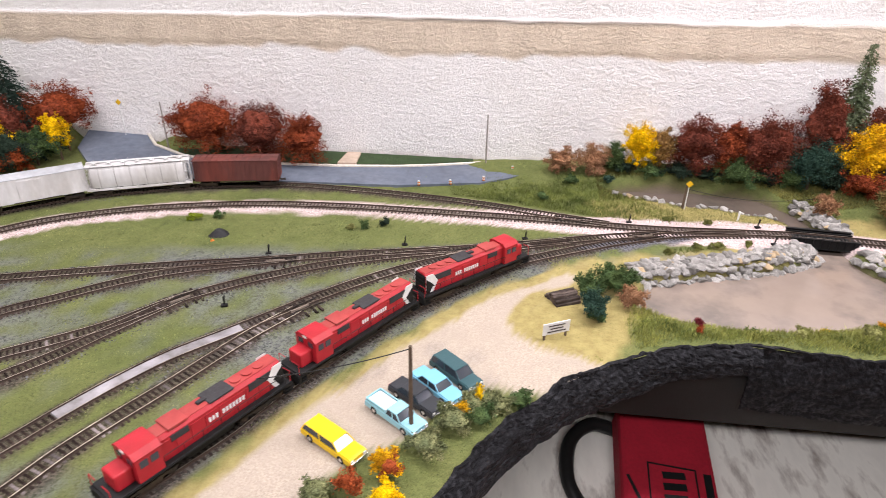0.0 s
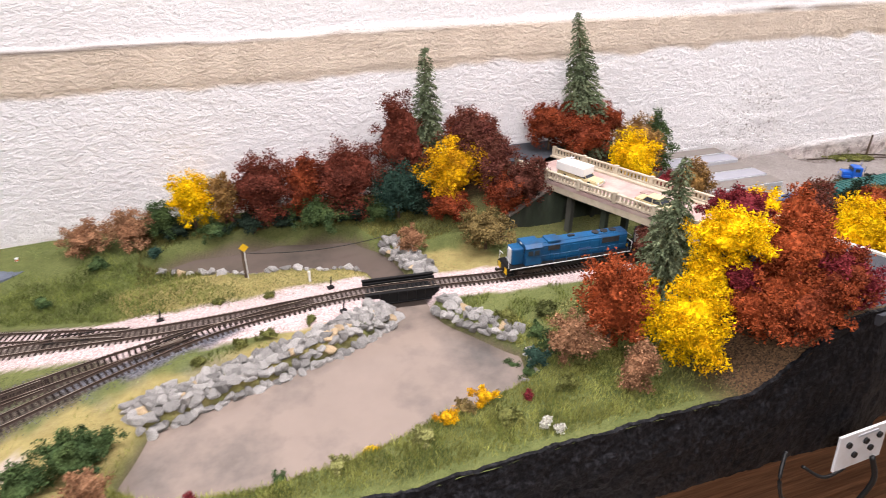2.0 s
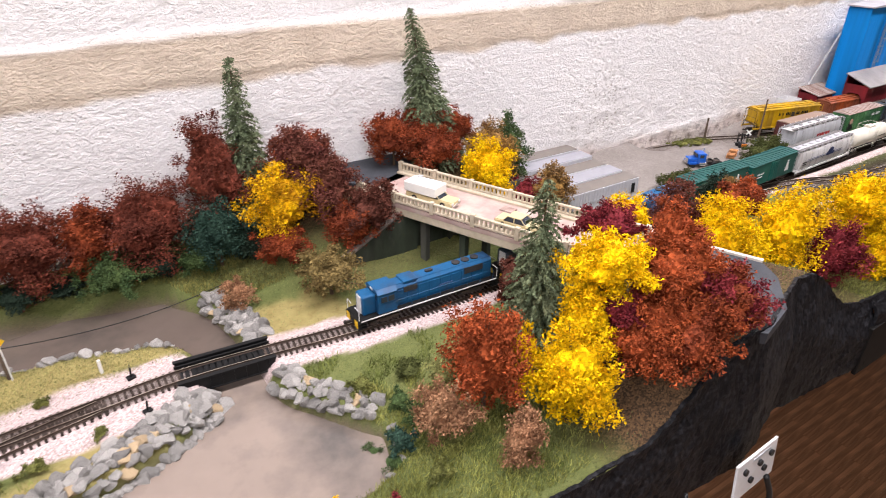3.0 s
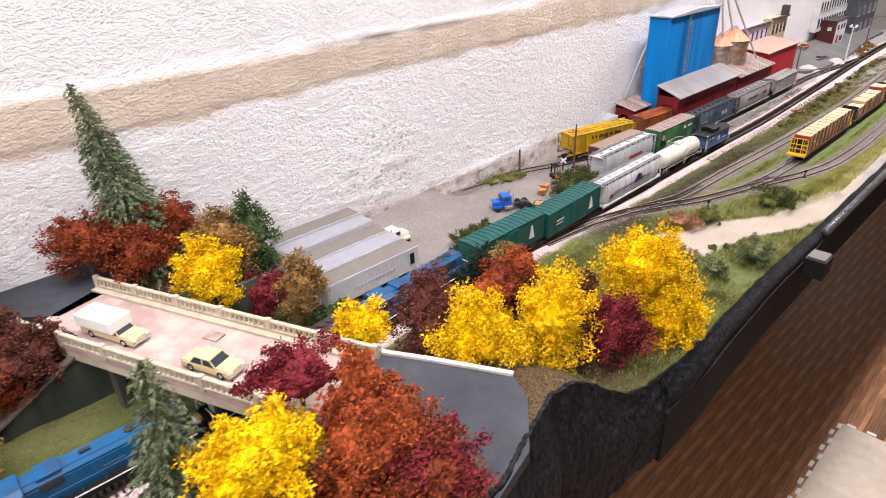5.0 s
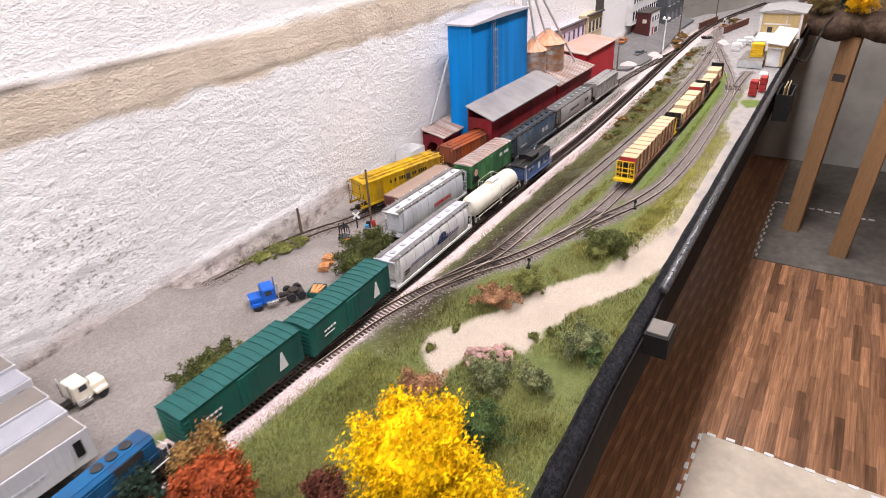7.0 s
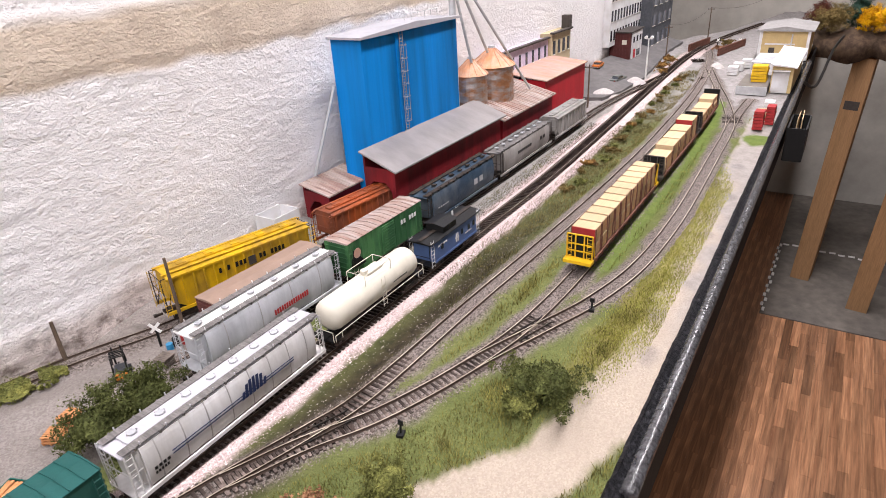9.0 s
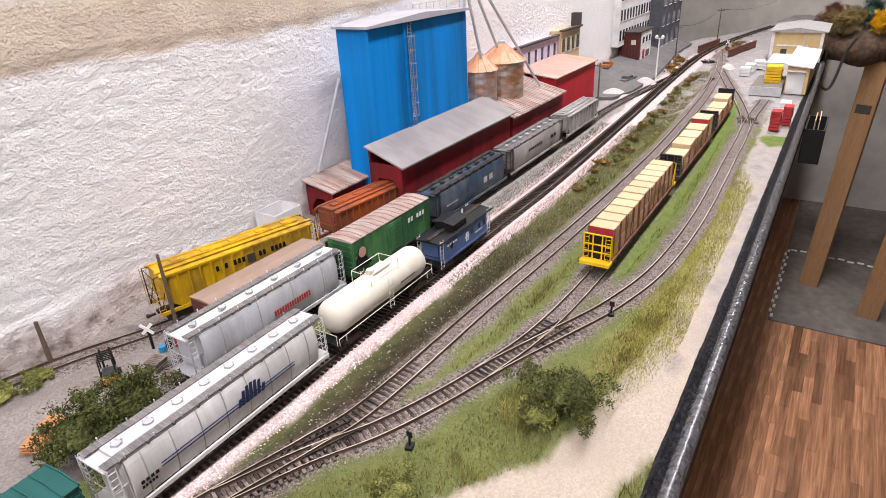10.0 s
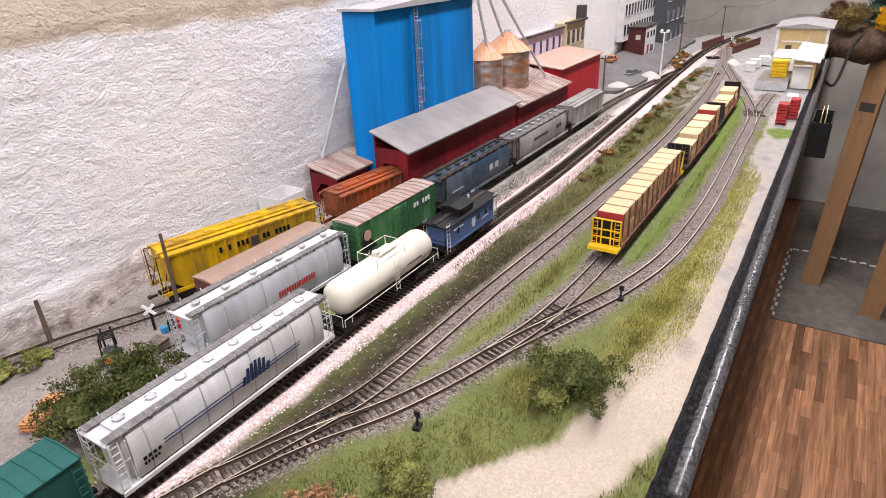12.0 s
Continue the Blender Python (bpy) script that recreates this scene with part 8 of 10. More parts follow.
# ---- vehicles ----
def auto(m, L, paint, label, style="sedan", roof=None, W=0.0205):
    th = thing("car" if style not in ("pickup", "camper") else "pickup_truck", m, label, "car" if style not in ("pickup", "camper") else "pickup truck", "parked vehicles")
    h0, hb = 0.0035, 0.0105
    prof = [(-L / 2, h0), (L / 2, h0), (L / 2, hb * 0.92), (L * 0.46, hb), (-L * 0.47, hb), (-L / 2, hb * 0.95)]
    bm = B()
    prism(bm, prof, -W / 2, W / 2, "y")
    e = [x for x in bm.edges if abs(x.verts[0].co.y - x.verts[1].co.y) < 1e-6 and x.verts[0].co.z > h0 + 0.001 and x.verts[1].co.z > h0 + 0.001]
    bmesh.ops.bevel(bm, geom=e, offset=0.0011, segments=2, affect="EDGES")
    part("body", bm, paint, th)
    ht = 0.0180 if style == "van" else 0.0165
    if style == "sedan":
        cab = (-L * 0.30, -L * 0.20, L * 0.10, L * 0.22)
    elif style in ("wagon", "van"):
        cab = (-L * 0.47, -L * 0.42, L * 0.14, L * 0.27)
    else:
        cab = (-L * 0.06, -L * 0.03, L * 0.14, L * 0.24)
    a, b, c, d = cab
    bm = B()
    lo = [(a, -W * 0.47), (d, -W * 0.47), (d, W * 0.47), (a, W * 0.47)]
    hi = [(b, -W * 0.40), (c, -W * 0.40), (c, W * 0.40), (b, W * 0.40)]
    v0 = [bm.verts.new((x, y, hb - 0.0003)) for x, y in lo]
    v1 = [bm.verts.new((x, y, ht - 0.0008)) for x, y in hi]
    for i in range(4):
        bm.faces.new((v0[i], v0[(i + 1) % 4], v1[(i + 1) % 4], v1[i]))
    bm.faces.new(v1)
    bm.faces.new(v0[::-1])
    g = part("glasshouse", bm, M["window"], th, "dark car windows")
    part("roof", box(B(), ((b + c) / 2, 0, ht - 0.0004), (c - b + 0.0012, W * 0.84, 0.0012), 0, 0.0004), roof or paint, th)
    bm = B()
    for (xl, yl), (xh, yh) in zip(lo, hi):
        rod(bm, (xl, yl, hb), (xh, yh, ht), 0.0006, 5)
    mid0, mid1 = (a + d) / 2, (b + c) / 2
    for s in (1, -1):
        rod(bm, (mid0, s * W * 0.475, hb), (mid1, s * W * 0.405, ht), 0.0006, 5)
    part("pillars", bm, paint, g)
    if style in ("pickup", "camper"):
        bed = B()
        for s in (1, -1):
            box(bed, (-L * 0.28, s * W * 0.44, hb + 0.0012), (L * 0.40, 0.0012, 0.0030))
        box(bed, (-L * 0.48, 0, hb + 0.0012), (0.0012, W * 0.9, 0.0030))
        part("bed_wall", bed, paint, th)
        part("bed_floor", box(B(), (-L * 0.28, 0, hb + 0.0003), (L * 0.38, W * 0.8, 0.0008)), M["grime_white"], th)
    if style == "camper":
        cp = part("camper_shell", box(B(), (-L * 0.17, 0, hb + 0.0080), (L * 0.70, W * 1.25, 0.013), 0, 0.0012), M["white_auto"], th, "white camper shell")
        for s in (1, -1):
            part("window", box(B(), (-L * 0.22, s * W * 0.562, hb + 0.012), (L * 0.16, 0.0006, 0.005)), M["window"], cp)
            part("stripe", box(B(), (-L * 0.20, s * W * 0.562, hb + 0.005), (L * 0.6, 0.0006, 0.0012)), M["light_grey"], cp)
        part("roof_vent", box(B(), (-L * 0.28, 0, hb + 0.0203), (0.006, 0.006, 0.0014), 0, 0.0004), M["light_grey"], cp)
    for x in (-L * 0.31, L * 0.31):
        for s in (1, -1):
            wl = part("wheel", rod(B(), (x, s * W * 0.36, 0.0042), (x, s * W * 0.505, 0.0042), 0.0042, 14), M["tyre"], th)
            part("rim", rod(B(), (x, s * W * 0.50, 0.0042), (x, s * W * 0.515, 0.0042), 0.0022, 10), M["chrome"], wl)
    for e in (1, -1):
        part("bumper", box(B(), (e * (L / 2 + 0.0006), 0, 0.0052), (0.0014, W * 0.96, 0.0020), 0, 0.0004), M["chrome"], th)
        bm = B()
        for s in (1, -1):
            box(bm, (e * (L / 2 + 0.0003), s * W * 0.36, 0.0082), (0.0010, 0.0032, 0.0022))
        part("lights", bm, M["mast"] if e > 0 else M["lumber_end"], th)
    return th


def park(x0, y0, x1, y1, *rest, z=None, **kw):
    x, y = (x0 + x1) / 2, (y0 + y1) / 2
    m = Matrix.Translation((x, y, (gz(x, y) if z is None else z) + 0.0002)) @ Matrix.Rotation(math.atan2(y1 - y0, x1 - x0), 4, "Z")
    return auto(m, math.hypot(x1 - x0, y1 - y0), *rest, **kw)


park(-0.080, 0.423, -0.026, 0.389, M["yellow_auto"], "yellow station wagon parked on the sandy lot", style="wagon")
park(-0.030, 0.466, 0.022, 0.428, M["pale_auto"], "pale blue pickup truck parked in a row", style="pickup")
park(-0.012, 0.490, 0.036, 0.455, M["black_auto"], "black sedan parked between two light cars", style="sedan")
park(0.006, 0.512, 0.052, 0.473, M["sky_auto"], "light blue sedan parked in a row", style="sedan", roof=M["sky_auto"])
park(0.024, 0.535, 0.068, 0.495, M["teal_auto"], "dark teal minivan parked in a row", style="van")
b0 = at_bridge(0.064, -0.016)
b1 = at_bridge(0.134, -0.016)
park(b0.x, b0.y, b1.x, b1.y, M["tan_auto"], "tan pickup with white camper shell on the bridge", style="camper", z=BZ - 0.0008)
for u, n, paint in ((0.198, -0.020, "tan_auto"),):
    b0, b1 = at_bridge(u, n), at_bridge(u + 0.055, n)
    park(b0.x, b0.y, b1.x, b1.y, M[paint], "tan sedan on the bridge deck", style="sedan", z=BZ - 0.0008)
solo("deck_plate", box(B(), (0, 0, 0.0008), (0.018, 0.013, 0.0016)), M["brown_roof"], "rusty brown plate lying on the bridge deck", "plate", m=Matrix.Translation(at_bridge(0.19, 0.018, -0.0008)) @ Matrix.Rotation(math.atan2(U.y, U.x), 4, "Z"))
park(3.195, 1.137, 3.255, 1.142, M["orange_auto"], "orange sedan parked on the far street", style="sedan", z=street_z(3.22, 1.139))
park(3.115, 1.062, 3.185, 1.052, M["grey_auto"], "dark grey sedan on the far street", style="sedan", z=street_z(3.15, 1.057))


def trailer(x0, y0, L, rz, roof, label, side=None):
    x, y = x0, y0
    th = thing("semi_trailer", pose(x, y, gz(x, y), 0, 0, rz), label, "trailer", "semi-trailers")
    z0, H, W = 0.0125, 0.0335, 0.0295
    bm = box(B(), (0, 0, z0 + H / 2), (L, W, H), 0, 0.0008)
    for i in range(int(L / 0.006)):
        for s in (1, -1):
            box(bm, (-L / 2 + 0.003 + 0.006 * i, s * (W / 2 + 0.0001), z0 + H / 2), (0.0006, 0.0006, H * 0.9))
    part("body", bm, side or M["silver"], th)
    part("roof", box(B(), (0, 0, z0 + H + 0.0002), (L * 0.985, W * 0.95, 0.0012), 0, 0.0004), roof, th)
    part("front_panel", box(B(), (L / 2 + 0.0003, 0, z0 + H * 0.5), (0.0008, W * 0.9, H * 0.9)), M["white"], th)
    part("rear_door", box(B(), (-L / 2 - 0.0003, 0, z0 + H * 0.5), (0.0008, W * 0.92, H * 0.92)), M["white"], th)
    mark = box(B(), (L * 0.42, -W / 2 - 0.0006, z0 + H * 0.55), (0.007, 0.0006, 0.016))
    part("emblem", mark, M["black"], th, "black plain emblem")
    lettering(th, -L * 0.25, L * 0.22, z0 + H * 0.45, 0.0028, 12, -1, W / 2 + 0.0006, M["light_grey"])
    bm = box(B(), (0, 0, 0.0115), (L * 0.95, 0.010, 0.002))
    for k in (0.24,):
        for s in (1, -1):
            rod(bm, (L * k, s * 0.010, 0.0), (L * k, s * 0.010, 0.012), 0.0010, 6)
    part("chassis", bm, M["dark"], th)
    for k in (-0.40, -0.31):
        for s in (1, -1):
            part("wheel", rod(B(), (L * k, s * 0.008, 0.0056), (L * k, s * 0.0140, 0.0056), 0.0056, 14), M["tyre"], th)
    return th


for i, (yy, rf) in enumerate(((0.983, "trailer_roof"), (1.020, "trailer_roof2"), (1.057, "trailer_roof"), (1.094, "trailer_roof2"), (1.131, "trailer_roof"))):
    trailer(1.168 + 0.003 * i, yy, 0.148, 0, M[rf], "white semi-trailer with grey roof parked in a row")


def tractor(x, y, rz, paint, label):
    th = thing("truck_tractor", pose(x, y, gz(x, y), 0, 0, rz), label, "truck", "trucks")
    part("hood", box(B(), (0.019, 0, 0.0125), (0.018, 0.019, 0.012), 0, 0.0018), paint, th)
    part("cab", box(B(), (0.003, 0, 0.0175), (0.017, 0.0235, 0.021), 0, 0.0018), paint, th)
    part("windshield", box(B(), (0.0120, 0, 0.0235), (0.0008, 0.019, 0.006)), M["window"], th)
    for s in (1, -1):
        part("side_window", box(B(), (0.004, s * 0.0119, 0.0225), (0.008, 0.0006, 0.006)), M["window"], th)
        part("fender", box(B(), (0.020, s * 0.0115, 0.0095), (0.014, 0.005, 0.005), 0, 0.0014), paint, th)
        part("exhaust", rod(B(), (-0.008, s * 0.0105, 0.010), (-0.008, s * 0.0105, 0.033), 0.0010, 8), M["chrome"], th)
        part("fuel_tank", rod(B(), (-0.006, s * 0.0115, 0.0075), (0.008, s * 0.0115, 0.0075), 0.0034, 12), M["chrome"], th)
    part("grille", box(B(), (0.0283, 0, 0.012), (0.0008, 0.013, 0.010)), M["chrome"], th)
    part("chassis", box(B(), (-0.016, 0, 0.0075), (0.052, 0.009, 0.003)), M["dark"], th)
    for k in (0.020, -0.024, -0.037):
        for s in (1, -1):
            part("wheel", rod(B(), (k, s * 0.0075, 0.0058), (k, s * 0.0135, 0.0058), 0.0058, 14), M["tyre"], th)
    part("fifth_wheel", rod(B(), (-0.030, 0, 0.009), (-0.030, 0, 0.0115), 0.007, 12), M["dark"], th)
    return th


tractor(1.520, 1.048, 150, M["blue_auto"], "bright blue truck tractor parked on gravel")
tractor(1.278, 1.072, 0, M["cream_auto"], "cream truck tractor before a trailer")


def forklift(x, y, rz):
    th = thing("forklift", pose(x, y, gz(x, y), 0, 0, rz), "dark forklift with black mast and cage", "forklift")
    part("body", box(B(), (0, 0, 0.007), (0.018, 0.012, 0.007), 0, 0.0016), M["black_auto"], th)
    part("counterweight", box(B(), (-0.010, 0, 0.0065), (0.003, 0.011, 0.006), 0, 0.001), M["orange_auto"], th, "orange counterweight")
    bm = B()
    for sx in (-0.008, 0.006):
        for s in (1, -1):
            rod(bm, (sx, s * 0.006, 0.012), (sx * 0.8, s * 0.0055, 0.026), 0.0007, 5)
    for k in range(5):
        box(bm, (-0.006 + 0.003 * k, 0, 0.026), (0.0010, 0.013, 0.0008))
    part("cage", bm, M["black"], th)
    bm = B()
    for s in (1, -1):
        box(bm, (0.013, s * 0.004, 0.014), (0.0014, 0.0016, 0.026))
        box(bm, (0.019, s * 0.003, 0.0022), (0.012, 0.0016, 0.0008))
    part("mast", bm, M["black"], th)
    for kx in (-0.006, 0.007):
        for s in (1, -1):
            part("wheel", rod(B(), (kx, s * 0.005, 0.0035), (kx, s * 0.0085, 0.0035), 0.0035, 12), M["tyre"], th)


forklift(1.702, 1.078, 60)


def pallet_pile(x, y, rz, n, label, material=None):
    th = thing("pallet_stack", pose(x, y, gz(x, y), 0, 0, rz), label, "pallets", "pallet stacks")
    for i in range(n):
        bm = B()
        for k in range(6):
            box(bm, (-0.0065 + 0.0026 * k, 0, 0.0019), (0.0018, 0.0145, 0.0005))
        for k in (-0.006, 0, 0.006):
            box(bm, (0, k, 0.0010), (0.0145, 0.0014, 0.0014))
        ob = part("pallet", bm, material or M["pallet"], th)
        ob.matrix_basis = Matrix.Translation((random.uniform(-0.001, 0.001), random.uniform(-0.001, 0.001), 0.0024 * i)) @ Matrix.Rotation(random.uniform(-0.12, 0.12), 4, "Z")


pallet_pile(1.640, 1.056, 20, 5, "stack of orange wooden pallets on gravel")
pallet_pile(1.622, 1.050, 35, 4, "stack of orange wooden pallets on gravel")
pallet_pile(1.662, 1.046, 10, 3, "stack of grey weathered pallets", M["wood_grey"])
pallet_pile(1.735, 1.058, 15, 4, "stack of dark weathered pallets", M["wood_grey"])
for dx, dy, mm in ((1.753, 1.076, "sky_drum"), (1.764, 1.082, "black"), (1.771, 1.077, "lumber_end")):
    th = thing("oil_drum", pose(dx, dy, gz(dx, dy)), "small oil drum standing by the crossing", "drum", "oil drums")
    part("shell", rod(B(), (0, 0, 0), (0, 0, 0.0100), 0.0034, 14), M[mm], th)
    for z in (0.003, 0.0065):
        part("hoop", rod(B(), (0, 0, z), (0, 0, z + 0.0006), 0.0037, 14), M[mm], th)


def log_pile(x, y, rz):
    th = thing("tie_pile", pose(x, y, gz(x, y), 0, 0, rz) @ Matrix.Scale(1.25, 4), "pile of dark railway ties on dry grass", "tie pile")
    for r, n in ((0, 6), (1, 5), (2, 3)):
        for i in range(n):
            ob = part("tie", box(B(), (0, 0, 0), (0.028, 0.0034, 0.0030), 0, 0.0003), M["tie_grey"], th)
            ob.matrix_basis = Matrix.Translation((random.uniform(-0.001, 0.001), (i - (n - 1) / 2) * 0.0038, 0.0016 + 0.0031 * r)) @ Matrix.Rotation(random.uniform(-0.06, 0.06), 4, "Z")


log_pile(0.166, 0.678, 28)
th = thing("notice_board", pose(0.152, 0.600, gz(0.152, 0.600), 0, 0, 26) @ Matrix.Scale(1.3, 4), "white notice board on two dark posts", "sign")
for s in (1, -1):
    part("post", box(B(), (s * 0.0105, 0, 0.005), (0.0016, 0.0016, 0.012)), M["pole"], th)
part("panel", box(B(), (0, -0.0012, 0.0115), (0.026, 0.0010, 0.0115)), M["white"], th)
bm = B()
for i, w in enumerate((0.016, 0.013, 0.018)):
    box(bm, (0, -0.0019, 0.0145 - 0.0030 * i), (w, 0.0004, 0.0010))
part("writing", bm, M["trim"], th, "unreadable dark lines of writing")


def switch_stand(x, y, label="black switch stand beside the track"):
    th = thing("switch_stand", pose(x, y, gz(x, y)), label, "switch stand", "switch stands")
    part("base", box(B(), (0, 0, 0.0015), (0.008, 0.006, 0.003), 0.3, 0.0005), M["black"], th)
    part("mast", rod(B(), (0, 0, 0.002), (0.001, 0.0, 0.012), 0.0010, 6), M["black"], th)
    part("target", box(B(), (0.001, 0, 0.0125), (0.0008, 0.005, 0.005)), M["black"], th)


for sx, sy in ((0.285, 0.925), (0.49, 0.877), (0.485, 0.935), (-0.055, 0.80), (0.12, 0.84), (-0.245, 0.61), (1.772, 0.800), (2.020, 0.726), (-0.24, 0.745)):
    switch_stand(sx, sy)
th = thing("white_post", pose(0.462, 0.958, gz(0.462, 0.958)), "short white milepost by the main line", "post")
part("shaft", rod(B(), (0, 0, -0.002), (0, 0, 0.016), 0.0016, 8), M["mast"], th)


def coal_pile(x, y):
    heap(x, y, 0.022, 0.010, mat("black coal", (0.015, 0.015, 0.016), 0.6, var=0.4, scale=300, bump=1.0, bump_scale=300), "small heap of black coal in the grass", "heap")


coal_pile(-0.335, 0.795)
heap(-0.337, 0.775, 0.006, 0.003, M["orange_auto"], "small orange spot of material in the grass")

# ---- trees and bushes ----
BALLS = {}


def ball(sub):
    """Directions and faces of a divided sphere."""
    if sub not in BALLS:
        bm = B()
        bmesh.ops.create_icosphere(bm, subdivisions=sub, radius=1.0)
        bm.verts.ensure_lookup_table()
        BALLS[sub] = np.array([v.co[:] for v in bm.verts]), np.array([[v.index for v in f.verts] for f in bm.faces])
        bm.free()
    return BALLS[sub]


def ripple(P, length, rs):
    """Smooth lumps of a given size over points in space, in about -1..1."""
    v = 0
    for k in range(6):
        d = rs.normal(size=3)
        d *= 2 * math.pi / length * rs.uniform(0.7, 1.5) / np.linalg.norm(d)
        e = rs.normal(size=3)
        e *= 2 * math.pi / length * 0.6 / np.linalg.norm(e)
        v = v + np.sin(P @ d + rs.uniform(0, 6.28) + 1.1 * np.sin(P @ e + k))
    return v / 3.2


def crown_shape(rs, w, hh, zc, sub):
    """Lumpy foam-like mass of a crown as loose triangles."""
    D, F = ball(sub)
    lob = rs.uniform(0, 6.28, 3)
    az = np.arctan2(D[:, 1], D[:, 0])
    bump = 1 + 0.09 * np.sin(2 * az + lob[0]) + 0.08 * np.sin(3 * az + 4 * D[:, 2] + lob[1]) + 0.08 * np.sin(5 * D[:, 2] + lob[2])
    side = bump * (1 - 0.30 * np.maximum(0, D[:, 2]) ** 1.5)
    P = D * np.array([w / 2, w / 2, hh]) * np.stack([side, side, 0.92 + 0.08 * bump], 1)
    big = min(w / 2, hh)
    P = P + D * (0.13 * big * ripple(P, 0.30 * big + 0.014, rs) + min(0.0022, 0.10 * big) * ripple(P, 0.009, rs) + rs.normal(0, min(0.0008, 0.04 * big), len(P)))[:, None]
    P[:, 2] = np.maximum(P[:, 2] + zc, 0.0012)
    return P[F]


def leaf_cloud(rs, centres, radii, per, size, least):
    """Small randomly turned leaves spread through many little clumps."""
    out = []
    for c, r in zip(centres, radii):
        n = max(least, int(per * (r / 0.012) ** 2))
        d = rs.normal(size=(n, 3))
        d /= np.linalg.norm(d, axis=1)[:, None]
        p = c + d * (r * np.clip(0.72 + 0.30 * rs.normal(size=n), 0.1, 1.35))[:, None]
        u = rs.normal(size=(n, 3)) + d * 0.6
        u /= np.linalg.norm(u, axis=1)[:, None]
        v = np.cross(u, rs.normal(size=(n, 3)))
        v /= np.linalg.norm(v, axis=1)[:, None]
        s = size * rs.uniform(0.5, 1.5, n)[:, None]
        out.append(np.stack([p - u * s, p + v * s * 0.9, p + u * s], 1))
    return np.concatenate(out)


def leaves_on(rs, T, n, size, lift):
    """Small leaves that stand out from the triangles T in all directions."""
    a, b, c = T[:, 0], T[:, 1], T[:, 2]
    nr = np.cross(b - a, c - a)
    area = np.linalg.norm(nr, axis=1) + 1e-12
    nr = nr / area[:, None]
    k = rs.choice(len(T), n, p=area / area.sum())
    q = rs.dirichlet((1, 1, 1), n)
    p = a[k] * q[:, :1] + b[k] * q[:, 1:2] + c[k] * q[:, 2:]
    p = p + nr[k] * (rs.exponential(lift, n) - 0.0004)[:, None]
    u = nr[k] * 0.7 + rs.normal(size=(n, 3)) * 0.75
    u /= np.linalg.norm(u, axis=1)[:, None]
    v = np.cross(u, rs.normal(size=(n, 3)))
    v /= np.linalg.norm(v, axis=1)[:, None]
    s = size * rs.uniform(0.5, 1.5, n)[:, None]
    return np.stack([p - u * s, p + v * s * 0.8, p + u * s], 1)


NAMES = dict(yellow="bright yellow", orange="orange", redorange="orange-red", darkred="dark red", maroon="maroon", crimson="crimson", tan="tan brown", green="green", bluegreen="dark blue-green", olive="olive brown",
             orangeyellow="orange-yellow", brown="brown", darkgreen="dark green", palegreen="pale green", lime="lime green", sage="grey-green", gold="golden brown", white="white flowering", moss="mossy olive-green", darkmoss="dark olive-green")


